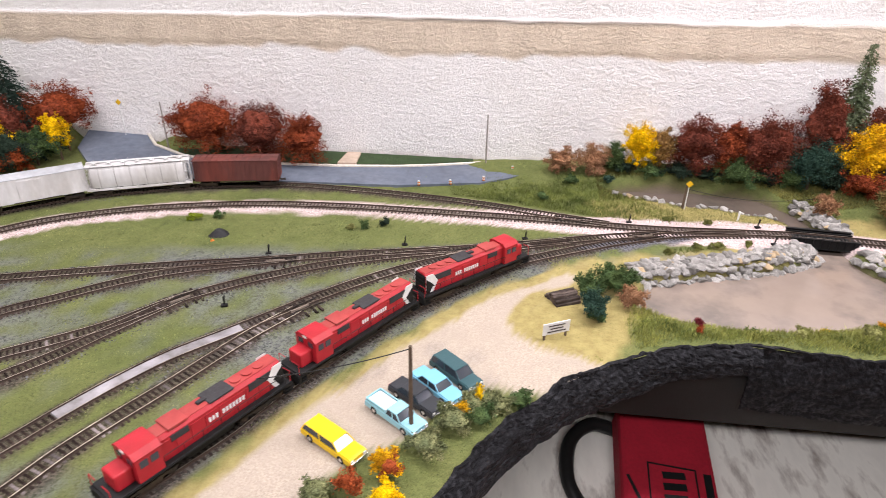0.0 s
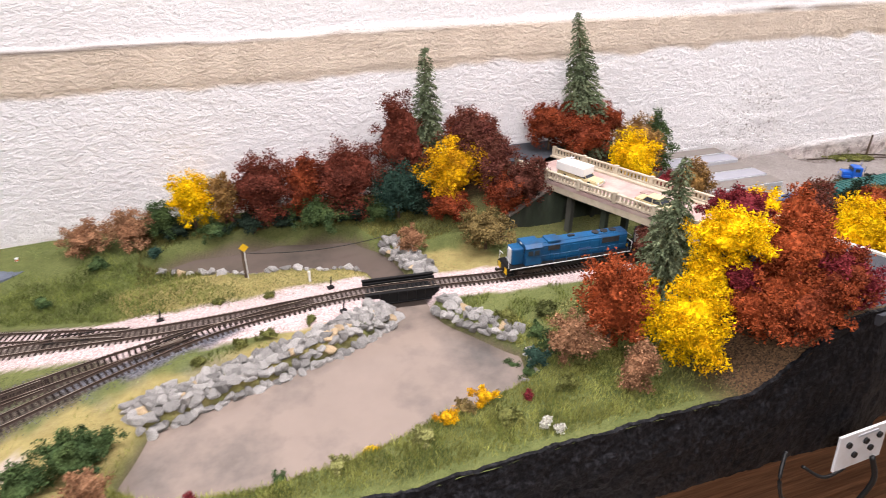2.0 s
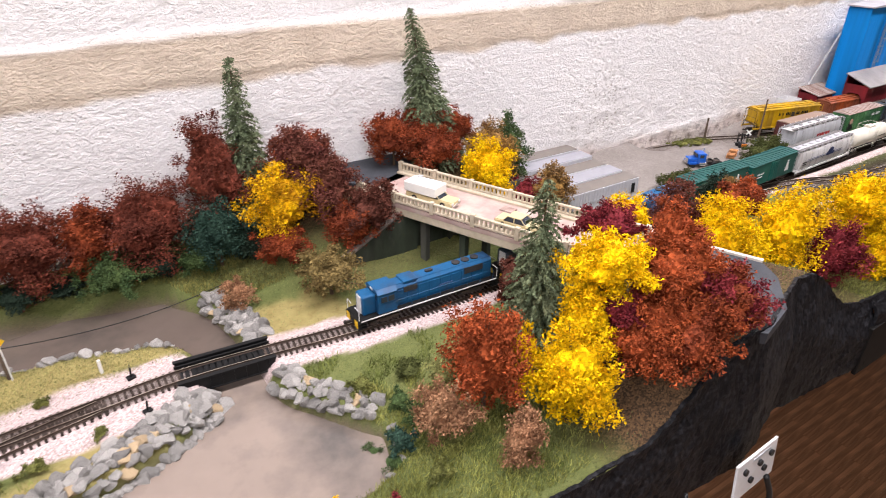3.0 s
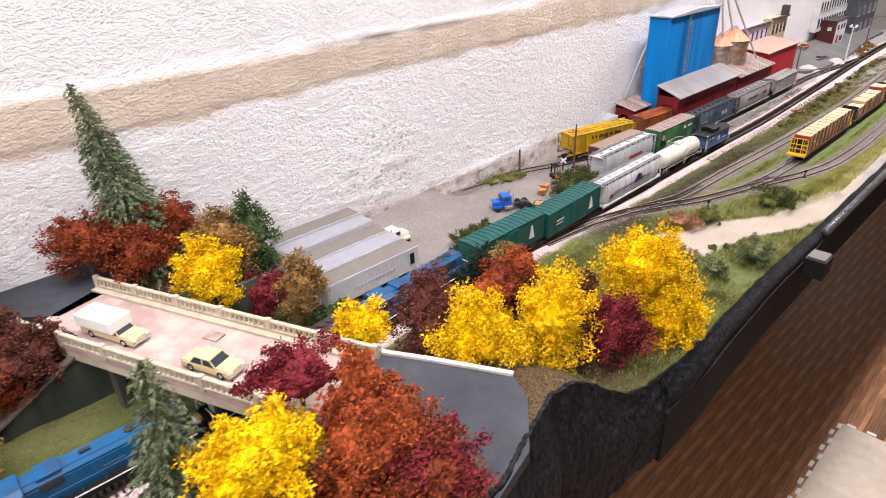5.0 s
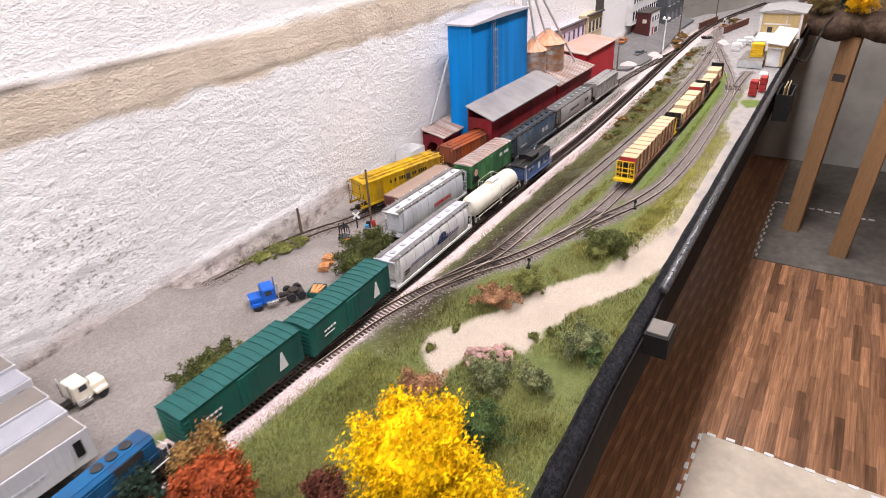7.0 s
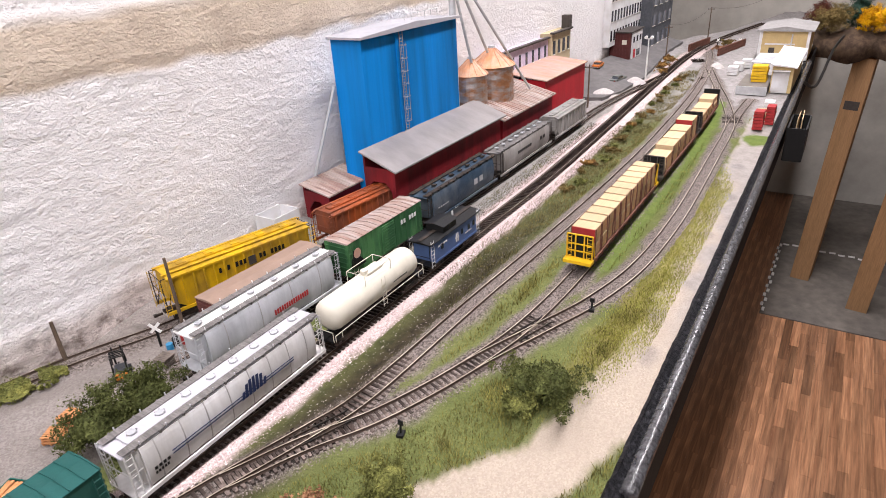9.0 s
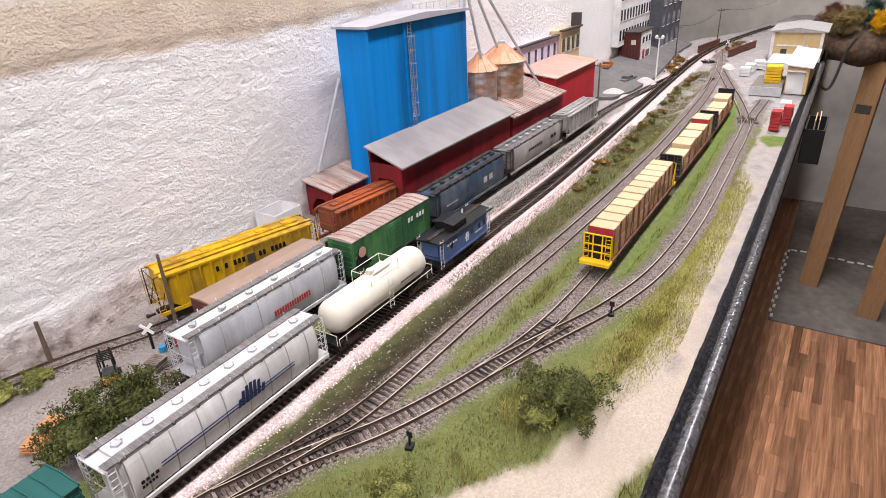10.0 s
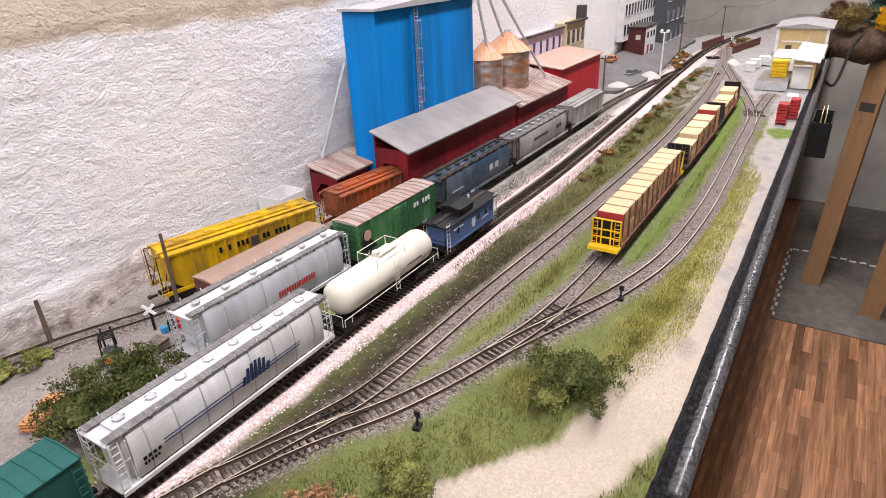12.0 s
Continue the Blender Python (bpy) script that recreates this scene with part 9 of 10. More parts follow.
def tree(colour, x, y, h, w, base=None, trunk=0.25, label="", seed=None, fine=1.0, kind="tree"):
    z = gz(x, y) if base is None else base
    seed = seed if seed is not None else int(abs(x * 9173 + y * 7919) * 10) % 99991
    rs = np.random.RandomState(seed)
    w = w * 1.12
    lab = label or ("small autumn tree with clumpy %s foliage" % NAMES[colour] if kind == "tree" else "low clumpy %s bush" % NAMES[colour])
    th = thing(kind, pose(x, y, z), lab, kind, "autumn trees" if kind == "tree" else "bushes")
    trunk = trunk * 0.6
    zc = h * (trunk + (1 - trunk) * 0.5)
    hh = h * (1 - trunk) * 0.52
    # an opaque lumpy heart, leaves on it, and twigs of leaf clumps that stand out from it
    core = 0.50 if kind == "tree" else 0.42
    T = crown_shape(rs, w * core, hh * core, zc, 4 if w > 0.035 else 3)
    area = 0.5 * float(np.linalg.norm(np.cross(T[:, 1] - T[:, 0], T[:, 2] - T[:, 0]), axis=1).sum())
    size = (0.00165 if w > 0.05 else 0.0014) if kind == "tree" else 0.0013 if w > 0.03 else 0.0009
    V = [leaves_on(rs, T, int(np.clip(area * (1.5e5 if kind == "tree" else 4.5e5), 200, 3000)), size, 0.0016 if w > 0.03 else 0.0009)]
    k = int(np.clip((92 if kind == "tree" else 120) * (w / 0.08) * (hh * 2 / 0.08), 14, 150))
    lob = rs.uniform(0, 6.28, 3)
    cs, rr = [], []
    while len(cs) < k:
        d = rs.normal(size=3)
        d /= np.linalg.norm(d)
        az = math.atan2(d[1], d[0])
        bump = 1 + 0.10 * math.sin(2 * az + lob[0]) + 0.09 * math.sin(3 * az + 4 * d[2] + lob[1]) + 0.08 * math.sin(5 * d[2] + lob[2])
        reach = rs.uniform(0.84, 1.05)
        for q in ((0.55, 0.80, 0.98) if rs.rand() < 0.6 else (0.70, 0.92)):
            q = q * reach
            r = (min(w, hh * 2) * 0.6 + 0.016) * rs.uniform(0.095, 0.16) * (1.1 - 0.2 * q)
            taper = (1.0 - 0.28 * max(0, d[2]) ** 1.5 * q) * bump
            cs.append(np.array([d[0] * q * (w / 2 - r * 0.6) * taper, d[1] * q * (w / 2 - r * 0.6) * taper, max(r * 0.5, zc + d[2] * q * (hh - r * 0.6) - 0.08 * hh * q * q)]) + rs.normal(size=3) * r * 0.3)
            rr.append(r)
    V.append(leaf_cloud(rs, cs, rr, 90 * min(fine, 1.2), size, 72))
    ob = new("crown", quads("crown", np.concatenate(V).astype(np.float32), M["leaf_" + colour]))
    ob.parent = th
    ob = new("inner_foliage", quads("inner_foliage", T.astype(np.float32), M["leaf_" + colour]))
    ob.parent = th
    if trunk > 0.02:
        bm = rod(B(), (0, 0, -0.004), (0, 0, zc), 0.0024, 7, 0.0012)
        for c in cs[:6]:
            rod(bm, (0, 0, zc * 0.55), tuple(c), 0.0011, 5, 0.0005)
        part("trunk", bm, M["bark"], th)
    return th


def main_y(X):
    return np.interp(X, [p[0] for p in LINE["main"]], [p[1] for p in LINE["main"]])


def bush(colour, x, y, h, w, base=None, label="", fine=1.0):
    return tree(colour, x, y, h, w, base, 0.0, label, None, fine, "bush")


def blob(colour, x, y, zc, w, h, kind="tree", label=""):
    """A tree or bush given by the middle height and the size of its crown."""
    z = gz(x, y)
    top = zc + h / 2 - z
    low = max(0.0, (zc - h / 2 - z) / top)
    return tree(colour, x, y, top, w, z, low / 0.6, label, None, 1.2, kind)


def conifer(x, y, h, w, colour="conifer", base=None, label="tall green spruce with drooping needle branches", lean=(0, 0)):
    z = gz(x, y) if base is None else base
    rs = np.random.RandomState(int(x * 1000) + 3000)
    th = thing("conifer", pose(x, y, z, *lean), label, "tree", "conifers")
    part("trunk", rod(B(), (0, 0, -0.004), (0, 0, h * 0.97), 0.003, 8, 0.0006), M["bark"], th)
    out = []
    w = w * 1.25
    layers = int(h / 0.0042)
    for i in range(layers):
        k = i / layers
        zz = h * (0.06 + 0.92 * k)
        R = w / 2 * (1 - k) ** 0.75 * rs.uniform(0.85, 1.1) + 0.003
        nb = max(7, int(20 * (1 - k * 0.6)))
        for j in range(nb):
            a = rs.uniform(0, 2 * math.pi)
            n = max(5, int(R / 0.0016))
            t = np.linspace(0.12, 1, n) * rs.uniform(0.8, 1.1)
            px = np.cos(a) * R * t + rs.normal(0, 0.0006, n)
            py = np.sin(a) * R * t + rs.normal(0, 0.0006, n)
            pz = zz - R * 0.42 * t ** 1.4 + rs.normal(0, 0.0008, n)
            p = np.stack([px, py, pz], 1)
            u = np.stack([np.cos(a) + rs.normal(0, 0.5, n), np.sin(a) + rs.normal(0, 0.5, n), rs.normal(-0.7, 0.4, n)], 1)
            u /= np.linalg.norm(u, axis=1)[:, None]
            v = np.cross(u, rs.normal(size=(n, 3)))
            v /= np.linalg.norm(v, axis=1)[:, None]
            s = 0.0050 * (1 - 0.3 * k) * rs.uniform(0.7, 1.3, n)[:, None]
            out.append(np.stack([p - u * s * 0.3, p + v * s * 0.22, p + u * s, p - v * s * 0.22], 1))
            out.append(np.stack([p - v * s * 0.6, p + u * s * 0.2, p + v * s * 0.6, p + u * s * 0.45], 1))
    me = quads("needles", np.concatenate(out).astype(np.float32), M["leaf_" + colour])
    ob = new("needles", me)
    ob.parent = th
    return th


# behind the curve at the far left
tree("redorange", -0.500, 1.115, 0.138, 0.146, trunk=0.1)
tree("darkred", -0.392, 1.112, 0.130, 0.136, trunk=0.1, label="small autumn tree with clumpy dark crimson foliage")
tree("redorange", -0.300, 1.098, 0.110, 0.098, trunk=0.1)
tree("redorange", -0.790, 1.110, 0.145, 0.125)
tree("darkgreen", -0.83, 0.985, 0.085, 0.13)
conifer(-0.868, 1.085, 0.200, 0.120, "darkconifer", label="dark green spruce at the layout corner")
tree("yellow", -0.772, 1.060, 0.105, 0.045)
tree("green", -0.80, 1.030, 0.075, 0.105)
tree("yellow", -0.850, 1.010, 0.105, 0.065)
tree("orange", -0.800, 0.985, 0.055, 0.095)
tree("darkred", -0.86, 1.04, 0.13, 0.09)
# along the wall behind the back pond
bush("tan", 0.188, 1.108, 0.054, 0.070)
bush("tan", 0.245, 1.105, 0.064, 0.068)
bush("green", 0.284, 1.120, 0.062, 0.052)
tree("yellow", 0.326, 1.128, 0.100, 0.066, trunk=0.15)
tree("gold", 0.368, 1.130, 0.088, 0.056, label="thin yellow-brown tree by the wall")
tree("darkred", 0.423, 1.122, 0.114, 0.100, trunk=0.05)
tree("redorange", 0.482, 1.122, 0.108, 0.072, trunk=0.05)
tree("darkred", 0.548, 1.120, 0.128, 0.122, trunk=0.05)
bush("green", 0.500, 1.098, 0.058, 0.092)
tree("darkred", 0.634, 1.125, 0.190, 0.088, trunk=0.1, label="tall narrow dark red tree")
tree("bluegreen", 0.618, 1.092, 0.098, 0.080, trunk=0.1)
conifer(0.676, 1.135, 0.225, 0.062)
blob("orangeyellow", 0.702, 1.072, 0.112, 0.098, 0.115)
blob("redorange", 0.682, 1.046, 0.062, 0.076, 0.072)
blob("redorange", 0.765, 1.018, 0.088, 0.068, 0.078)
bush("tan", 0.612, 0.998, 0.046, 0.042)
tree("olive", 0.713, 0.972, 0.066, 0.085, trunk=0.2, label="straggly olive tree with bare pale trunk")
blob("redorange", 0.745, 1.120, 0.150, 0.090, 0.090)
blob("maroon", 0.738, 1.100, 0.160, 0.100, 0.090)
blob("maroon", 0.752, 1.065, 0.125, 0.085, 0.095)
blob("redorange", 0.888, 1.128, 0.152, 0.090, 0.085)
blob("redorange", 0.935, 1.122, 0.155, 0.088, 0.085)
blob("redorange", 0.935, 1.088, 0.132, 0.080, 0.090)
blob("redorange", 0.985, 1.115, 0.150, 0.066, 0.080)
blob("brown", 0.795, 1.012, 0.108, 0.078, 0.070)
conifer(0.952, 1.112, 0.228, 0.070, lean=(-7, -7))
# right side of the overpass, towards the trailers
tree("yellow", 0.975, 1.015, 0.125, 0.078, trunk=0.35)
blob("gold", 1.012, 1.060, 0.125, 0.090, 0.110)
blob("green", 1.062, 1.080, 0.112, 0.066, 0.125)
blob("brown", 1.035, 1.100, 0.120, 0.060, 0.080)
tree("crimson", 1.030, 1.000, 0.080, 0.060, trunk=0.2)
blob("gold", 1.062, 0.978, 0.080, 0.068, 0.095)
for bx, by, bh, bw, bc in ((0.30, 1.118, 0.026, 0.05, "darkgreen"), (0.35, 1.112, 0.024, 0.06, "green"), (0.40, 1.112, 0.028, 0.06, "darkgreen"), (0.445, 1.114, 0.026, 0.06, "darkgreen"), (0.55, 1.098, 0.034, 0.06, "darkgreen"), (0.585, 1.090, 0.036, 0.05, "green"), (0.655, 1.085, 0.045, 0.06, "darkgreen")):
    bush(bc, bx, by, bh, bw)
# front embankment group
tree("orange", 0.752, 0.718, 0.122, 0.092, trunk=0.08, fine=1.3)
bush("tan", 0.698, 0.705, 0.072, 0.054)
bush("palegreen", 0.728, 0.748, 0.058, 0.040)
bush("tan", 0.742, 0.650, 0.060, 0.044)
tree("yellow", 0.803, 0.662, 0.110, 0.080, trunk=0.05, fine=1.5)
tree("yellow", 0.842, 0.690, 0.110, 0.060, trunk=0.4, fine=1.4)
tree("yellow", 0.888, 0.720, 0.085, 0.066, trunk=0.35, fine=1.2)
blob("orange", 0.938, 0.668, 0.120, 0.100, 0.145)
blob("orange", 0.912, 0.645, 0.082, 0.105, 0.105)
tree("orange", 0.948, 0.692, 0.125, 0.050, trunk=0.4, fine=1.3)
tree("redorange", 0.905, 0.622, 0.070, 0.060, trunk=0.05, fine=1.3)
tree("orange", 0.876, 0.652, 0.080, 0.080, trunk=0.02, fine=1.1)
tree("redorange", 0.955, 0.628, 0.070, 0.075, trunk=0.02, fine=1.1)
blob("crimson", 0.932, 0.752, 0.155, 0.085, 0.048)
blob("crimson", 0.958, 0.630, 0.125, 0.082, 0.070)
blob("yellow", 0.862, 0.692, 0.160, 0.085, 0.070)
blob("crimson", 0.868, 0.676, 0.118, 0.055, 0.055)
tree("brown", 0.832, 0.785, 0.105, 0.032, trunk=0.6, label="small red-brown tree under the overpass edge")
tree("yellow", 0.800, 0.722, 0.075, 0.035, trunk=0.4)
conifer(0.830, 0.742, 0.195, 0.064)
# hillside right of the road
blob("yellow", 1.040, 0.820, 0.110, 0.060, 0.072)
tree("maroon", 1.120, 0.808, 0.130, 0.090, trunk=0.05, fine=1.2, label="rust-brown clumpy autumn tree")
blob("darkgreen", 1.205, 0.815, 0.098, 0.060, 0.080)
blob("orange", 1.242, 0.792, 0.102, 0.062, 0.062)
tree("crimson", 1.230, 0.800, 0.075, 0.055, trunk=0.2)
blob("yellow", 1.122, 0.742, 0.094, 0.105, 0.110)
blob("orange", 1.150, 0.755, 0.125, 0.042, 0.045)
blob("redorange", 1.200, 0.782, 0.105, 0.066, 0.062)
blob("yellow", 1.192, 0.705, 0.098, 0.085, 0.145)
tree("crimson", 1.130, 0.762, 0.045, 0.040, trunk=0.1)
tree("brown", 1.290, 0.735, 0.090, 0.045, trunk=0.1, fine=1.3)
blob("yellow", 1.330, 0.682, 0.110, 0.100, 0.120, label="tall bright yellow tree at the front edge")
blob("yellow", 1.340, 0.652, 0.042, 0.088, 0.125)
blob("yellow", 1.352, 0.646, 0.015, 0.060, 0.070)
blob("crimson", 1.258, 0.672, 0.050, 0.078, 0.125)
blob("gold", 1.262, 0.832, 0.082, 0.062, 0.062)
# parking-lot hedge
bush("sage", 0.030, 0.410, 0.026, 0.045)
bush("sage", 0.052, 0.440, 0.026, 0.045)
bush("sage", 0.088, 0.470, 0.024, 0.040)
bush("orangeyellow", 0.000, 0.385, 0.026, 0.034)
bush("orange", 0.004, 0.378, 0.028, 0.022)
bush("orangeyellow", 0.058, 0.452, 0.028, 0.018)
bush("yellow", 0.005, 0.352, 0.024, 0.034)
bush("orange", -0.028, 0.360, 0.024, 0.028)
bush("sage", -0.050, 0.350, 0.022, 0.034)
bush("green", 0.075, 0.450, 0.024, 0.040)
bush("green", 0.110, 0.482, 0.018, 0.036)
bush("sage", 0.066, 0.462, 0.028, 0.036)
bush("yellow", 0.072, 0.480, 0.026, 0.012)
# pond-side and yard bushes
bush("green", 0.230, 0.712, 0.040, 0.070)
bush("bluegreen", 0.200, 0.648, 0.036, 0.046)
bush("green", 0.198, 0.690, 0.032, 0.050)
bush("tan", 0.250, 0.670, 0.036, 0.036)
bush("green", 0.250, 0.720, 0.032, 0.032)
bush("green", 0.205, 0.640, 0.02, 0.03)
bush("orangeyellow", 0.590, 0.678, 0.016, 0.030)
bush("olive", 0.565, 0.672, 0.014, 0.026)
bush("orangeyellow", 0.545, 0.664, 0.014, 0.024)
bush("white", 0.629, 0.628, 0.012, 0.012, label="small white flowering bush")
bush("white", 0.638, 0.618, 0.010, 0.009, label="small white flowering bush")
bush("crimson", 0.630, 0.668, 0.010, 0.011)
bush("redorange", 0.351, 0.661, 0.009, 0.010)
bush("green", 0.651, 0.705, 0.024, 0.026)
bush("green", 0.648, 0.738, 0.020, 0.022)
for bx, by, bh, bw, bc in ((0.692, 0.732, 0.018, 0.034, "green"), (0.708, 0.696, 0.016, 0.032, "moss"), (0.688, 0.762, 0.018, 0.030, "green"), (0.676, 0.672, 0.013, 0.030, "moss"), (0.715, 0.792, 0.020, 0.036, "darkmoss"), (0.668, 0.800, 0.015, 0.034, "moss"), (0.600, 0.652, 0.012, 0.034, "moss")):
    bush(bc, bx, by, bh, bw, label="low tufty green bush beside the pond", fine=0.7)
bush("palegreen", 0.52, 0.650, 0.012, 0.030)
bush("palegreen", 0.44, 0.645, 0.010, 0.026)
bush("yellow", 0.474, 0.657, 0.010, 0.018)
bush("green", 0.391, 0.660, 0.024, 0.022)
bush("crimson", 0.323, 0.645, 0.010, 0.012)
bush("orange", 0.320, 0.632, 0.008, 0.010)
bush("bluegreen", 0.663, 0.715, 0.026, 0.030)
bush("green", 0.150, 1.000, 0.020, 0.026)
bush("green", 0.20, 1.07, 0.022, 0.03)
bush("bluegreen", 0.27, 1.085, 0.022, 0.03)
bush("darkmoss", 1.640, 0.998, 0.056, 0.080)
bush("darkmoss", 1.680, 1.000, 0.058, 0.070)
bush("darkmoss", 1.385, 0.988, 0.036, 0.085)
bush("darkmoss", 1.350, 0.985, 0.030, 0.060)
bush("sage", 1.42, 0.985, 0.025, 0.040)
bush("tan", 1.661, 0.795, 0.034, 0.060)
bush("tan", 1.472, 0.780, 0.030, 0.055)
bush("moss", 1.718, 0.772, 0.026, 0.056)
bush("darkmoss", 1.872, 0.718, 0.038, 0.088, label="large rounded mossy olive-green bush beside the sand path")
bush("moss", 1.842, 0.727, 0.020, 0.055)
bush("sage", 1.520, 0.725, 0.040, 0.062)
bush("green", 1.440, 0.690, 0.055, 0.055)
bush("sage", 1.625, 0.662, 0.040, 0.066)
bush("sage", 1.540, 0.682, 0.030, 0.05)
bush("green", 1.62, 0.655, 0.024, 0.05)
bush("tan", 1.425, 0.70, 0.03, 0.03)
bush("lime", -0.395, 0.835, 0.014, 0.022)
bush("green", -0.36, 0.85, 0.013, 0.022)
bush("green", -0.125, 0.845, 0.014, 0.022)
bush("darkgreen", -0.095, 0.86, 0.014, 0.018)
bush("palegreen", -0.145, 0.84, 0.010, 0.016)
bush("gold", 3.42, 1.005, 0.022, 0.05)
bush("gold", 3.33, 0.985, 0.016, 0.04)
bush("gold", 3.50, 1.01, 0.028, 0.05)
bush("tan", 3.75, 0.90, 0.025, 0.05)
bush("olive", 3.9, 0.90, 0.025, 0.05)
for i in range(22):
    bx = 2.35 + 0.046 * i + random.uniform(-0.015, 0.015)
    bush(random.choice(("olive", "gold", "moss", "olive")), bx, float(main_y(bx)) - random.uniform(0.040, 0.058), random.uniform(0.008, 0.014), random.uniform(0.020, 0.034), label="low dry brush beside the main line", fine=0.7)
bush("green", 0.605, 0.77, 0.012, 0.02)
bush("palegreen", 0.34, 1.118, 0.010, 0.02)
bush("green", 0.58, 1.10, 0.03, 0.05)
bush("green", 1.09, 0.955, 0.03, 0.05)

# ---- grass fibres ----
def fibres(name, n, box_xy, keep, h, material, label, seed, lean=0.6, width=0.0003):
    rs = np.random.RandomState(seed)
    x0, x1, y0, y1 = box_xy
    X, Y = rs.uniform(x0, x1, n), rs.uniform(y0, y1, n)
    ok = Y > edge_y(X) + 0.004
    X, Y = X[ok], Y[ok]
    Z, dt, dp = ground(X, Y)
    ok = keep(X, Y, dt, dp, rs.rand(len(X)))
    X, Y, Z = X[ok], Y[ok], Z[ok]
    k = len(X)
    a = rs.uniform(0, 2 * math.pi, k)
    hh = h * rs.uniform(0.5, 1.3, k)
    w = width * rs.uniform(0.7, 1.5, k)
    l = hh * lean * rs.uniform(0, 1, k)
    b = rs.uniform(0, 2 * math.pi, k)
    base = np.stack([X, Y, Z - 0.0008], 1)
    side = np.stack([np.cos(a) * w, np.sin(a) * w, a * 0], 1)
    tip = base + np.stack([np.cos(b) * l, np.sin(b) * l, hh], 1)
    V = np.stack([base - side, base + side, tip + side * 0.35, tip - side * 0.35], 1)
    ob = new(name, quads(name, V.astype(np.float32), material))
    return tagged(ob, label, "grass", kind="stuff")


def open_grass(X, Y, dt, dp, r):
    lot = np.minimum(np.minimum(signed(LOT, X, Y), signed(SAND, X, Y)), signed(YARD, X, Y))
    return (dt > 0.023 + 0.012 * r) & (dp > 0.014) & (lot > 0.002) & (wave(X, Y, 30, 77) + 1.1 * r > 0.15) & ((X > 0.3) | (Y - 0.12 * X > 0.80) | (wave(X * 0.8, Y, 20, 51) + 0.5 * wave(X, Y, 90, 52) < -0.15 + 0.5 * r)) & ((X < 0.80 + 0.06 * r) | (X > 1.05) | (Y > 0.70))


def shore(X, Y, dt, dp, r):
    rag = 0.035 * r + 0.020 * wave(X, Y, 45, 88)
    side = smooth(0.15, 0.25, X + rag) * (1 - smooth(0.76, 0.83, X + rag))
    return (dp > 0.006) & (signed(LOT, X, Y) > 0.008 + rag) & (signed(DRYGRASS, X, Y) > rag - 0.012) & (r < side) & (Y > edge_y(X) + 0.010 + 0.012 * r)


fibres("grass", 215000, (-0.75, 1.45, 0.3, 1.16), lambda X, Y, dt, dp, r: open_grass(X, Y, dt, dp, r) & (signed(DRYGRASS, X, Y) > 0) & ((Y < 1.0) | (X > 0.1)), 0.0026, M["grass_blade"], "short green static grass on the layout", 3)
fibres("grass", 170000, (1.38, 2.9, 0.62, 0.86), lambda X, Y, dt, dp, r: open_grass(X, Y, dt, dp, r) & (dt > 0.018), 0.0040, M["grass_yard"], "short green static grass between yard tracks", 4)
fibres("grass", 45000, (1.5, 2.3, 0.83, 0.95), lambda X, Y, dt, dp, r: (X < 2.0 + 0.3 * r) & (dt > 0.017 + 0.006 * r) & (line_dist(LINE["main"], X, Y) > 0.031) & (main_y(X) - Y > 0) & (main_y(X) - Y < 0.095) & ((X > 1.85 + 0.25 * r) | (r < 0.05)) & (wave(X, Y, 55, 79) + 0.5 * wave(X, Y, 140, 80) + 0.9 * r > 0.55 - 0.5 * smooth(1.9, 2.2, X)), 0.0036, M["grass_olive"], "tall olive weeds beside the main line", 5)
fibres("grass", 62000, (2.0, 3.4, 0.83, 0.95), lambda X, Y, dt, dp, r: (X > 2.0 + 0.3 * r) & (dt > 0.017 + 0.006 * r) & (line_dist(LINE["main"], X, Y) > 0.031) & (main_y(X) - Y > 0) & (main_y(X) - Y < 0.095) & ((X > 1.85 + 0.25 * r) | (r < 0.05)) & (wave(X, Y, 55, 79) + 0.5 * wave(X, Y, 140, 80) + 0.9 * r > 0.55 - 0.5 * smooth(1.9, 2.2, X)), 0.0036, M["grass_hay"], "tall hay-coloured weeds beside the main line", 7)
fibres("grass", 60000, (-0.16, 0.56, 0.3, 0.9), lambda X, Y, dt, dp, r: open_grass(X, Y, dt, dp, r) & (signed(DRYGRASS, X, Y) < 0.004), 0.0016, M["grass_straw"], "short straw-coloured grass", 6)
fibres("grass", 110000, (0.12, 0.84, 0.56, 0.80), lambda X, Y, dt, dp, r: shore(X, Y, dt, dp, r) & (Y < 0.775 + 0.02 * wave(X, Y, 30, 86)), 0.0050, M["grass_shore"], "longer green grass on the pond shore", 8, 0.8)
fibres("grass", 26000, (0.25, 0.55, 0.92, 1.03), lambda X, Y, dt, dp, r: (dp > 0.010) & (line_dist(LINE["main"], X, Y) > 0.036 + 0.02 * r), 0.0026, M["grass_straw"], "straw grass between track and back pond", 9)
fibres("grass", 30000, (2.0, 2.75, 1.0, 0.9), lambda X, Y, dt, dp, r: dt > 0.02, 0.003, M["grass_olive"], "weeds beside the siding", 10)
fibres("grass", 45000, (-0.55, 0.25, 0.40, 0.86), lambda X, Y, dt, dp, r: (dt > 0.008) & (dt < 0.024) & (wave(X, Y, 40, 78) > 0.1), 0.0022, M["grass_blade"], "weeds growing into the yard ballast", 11)

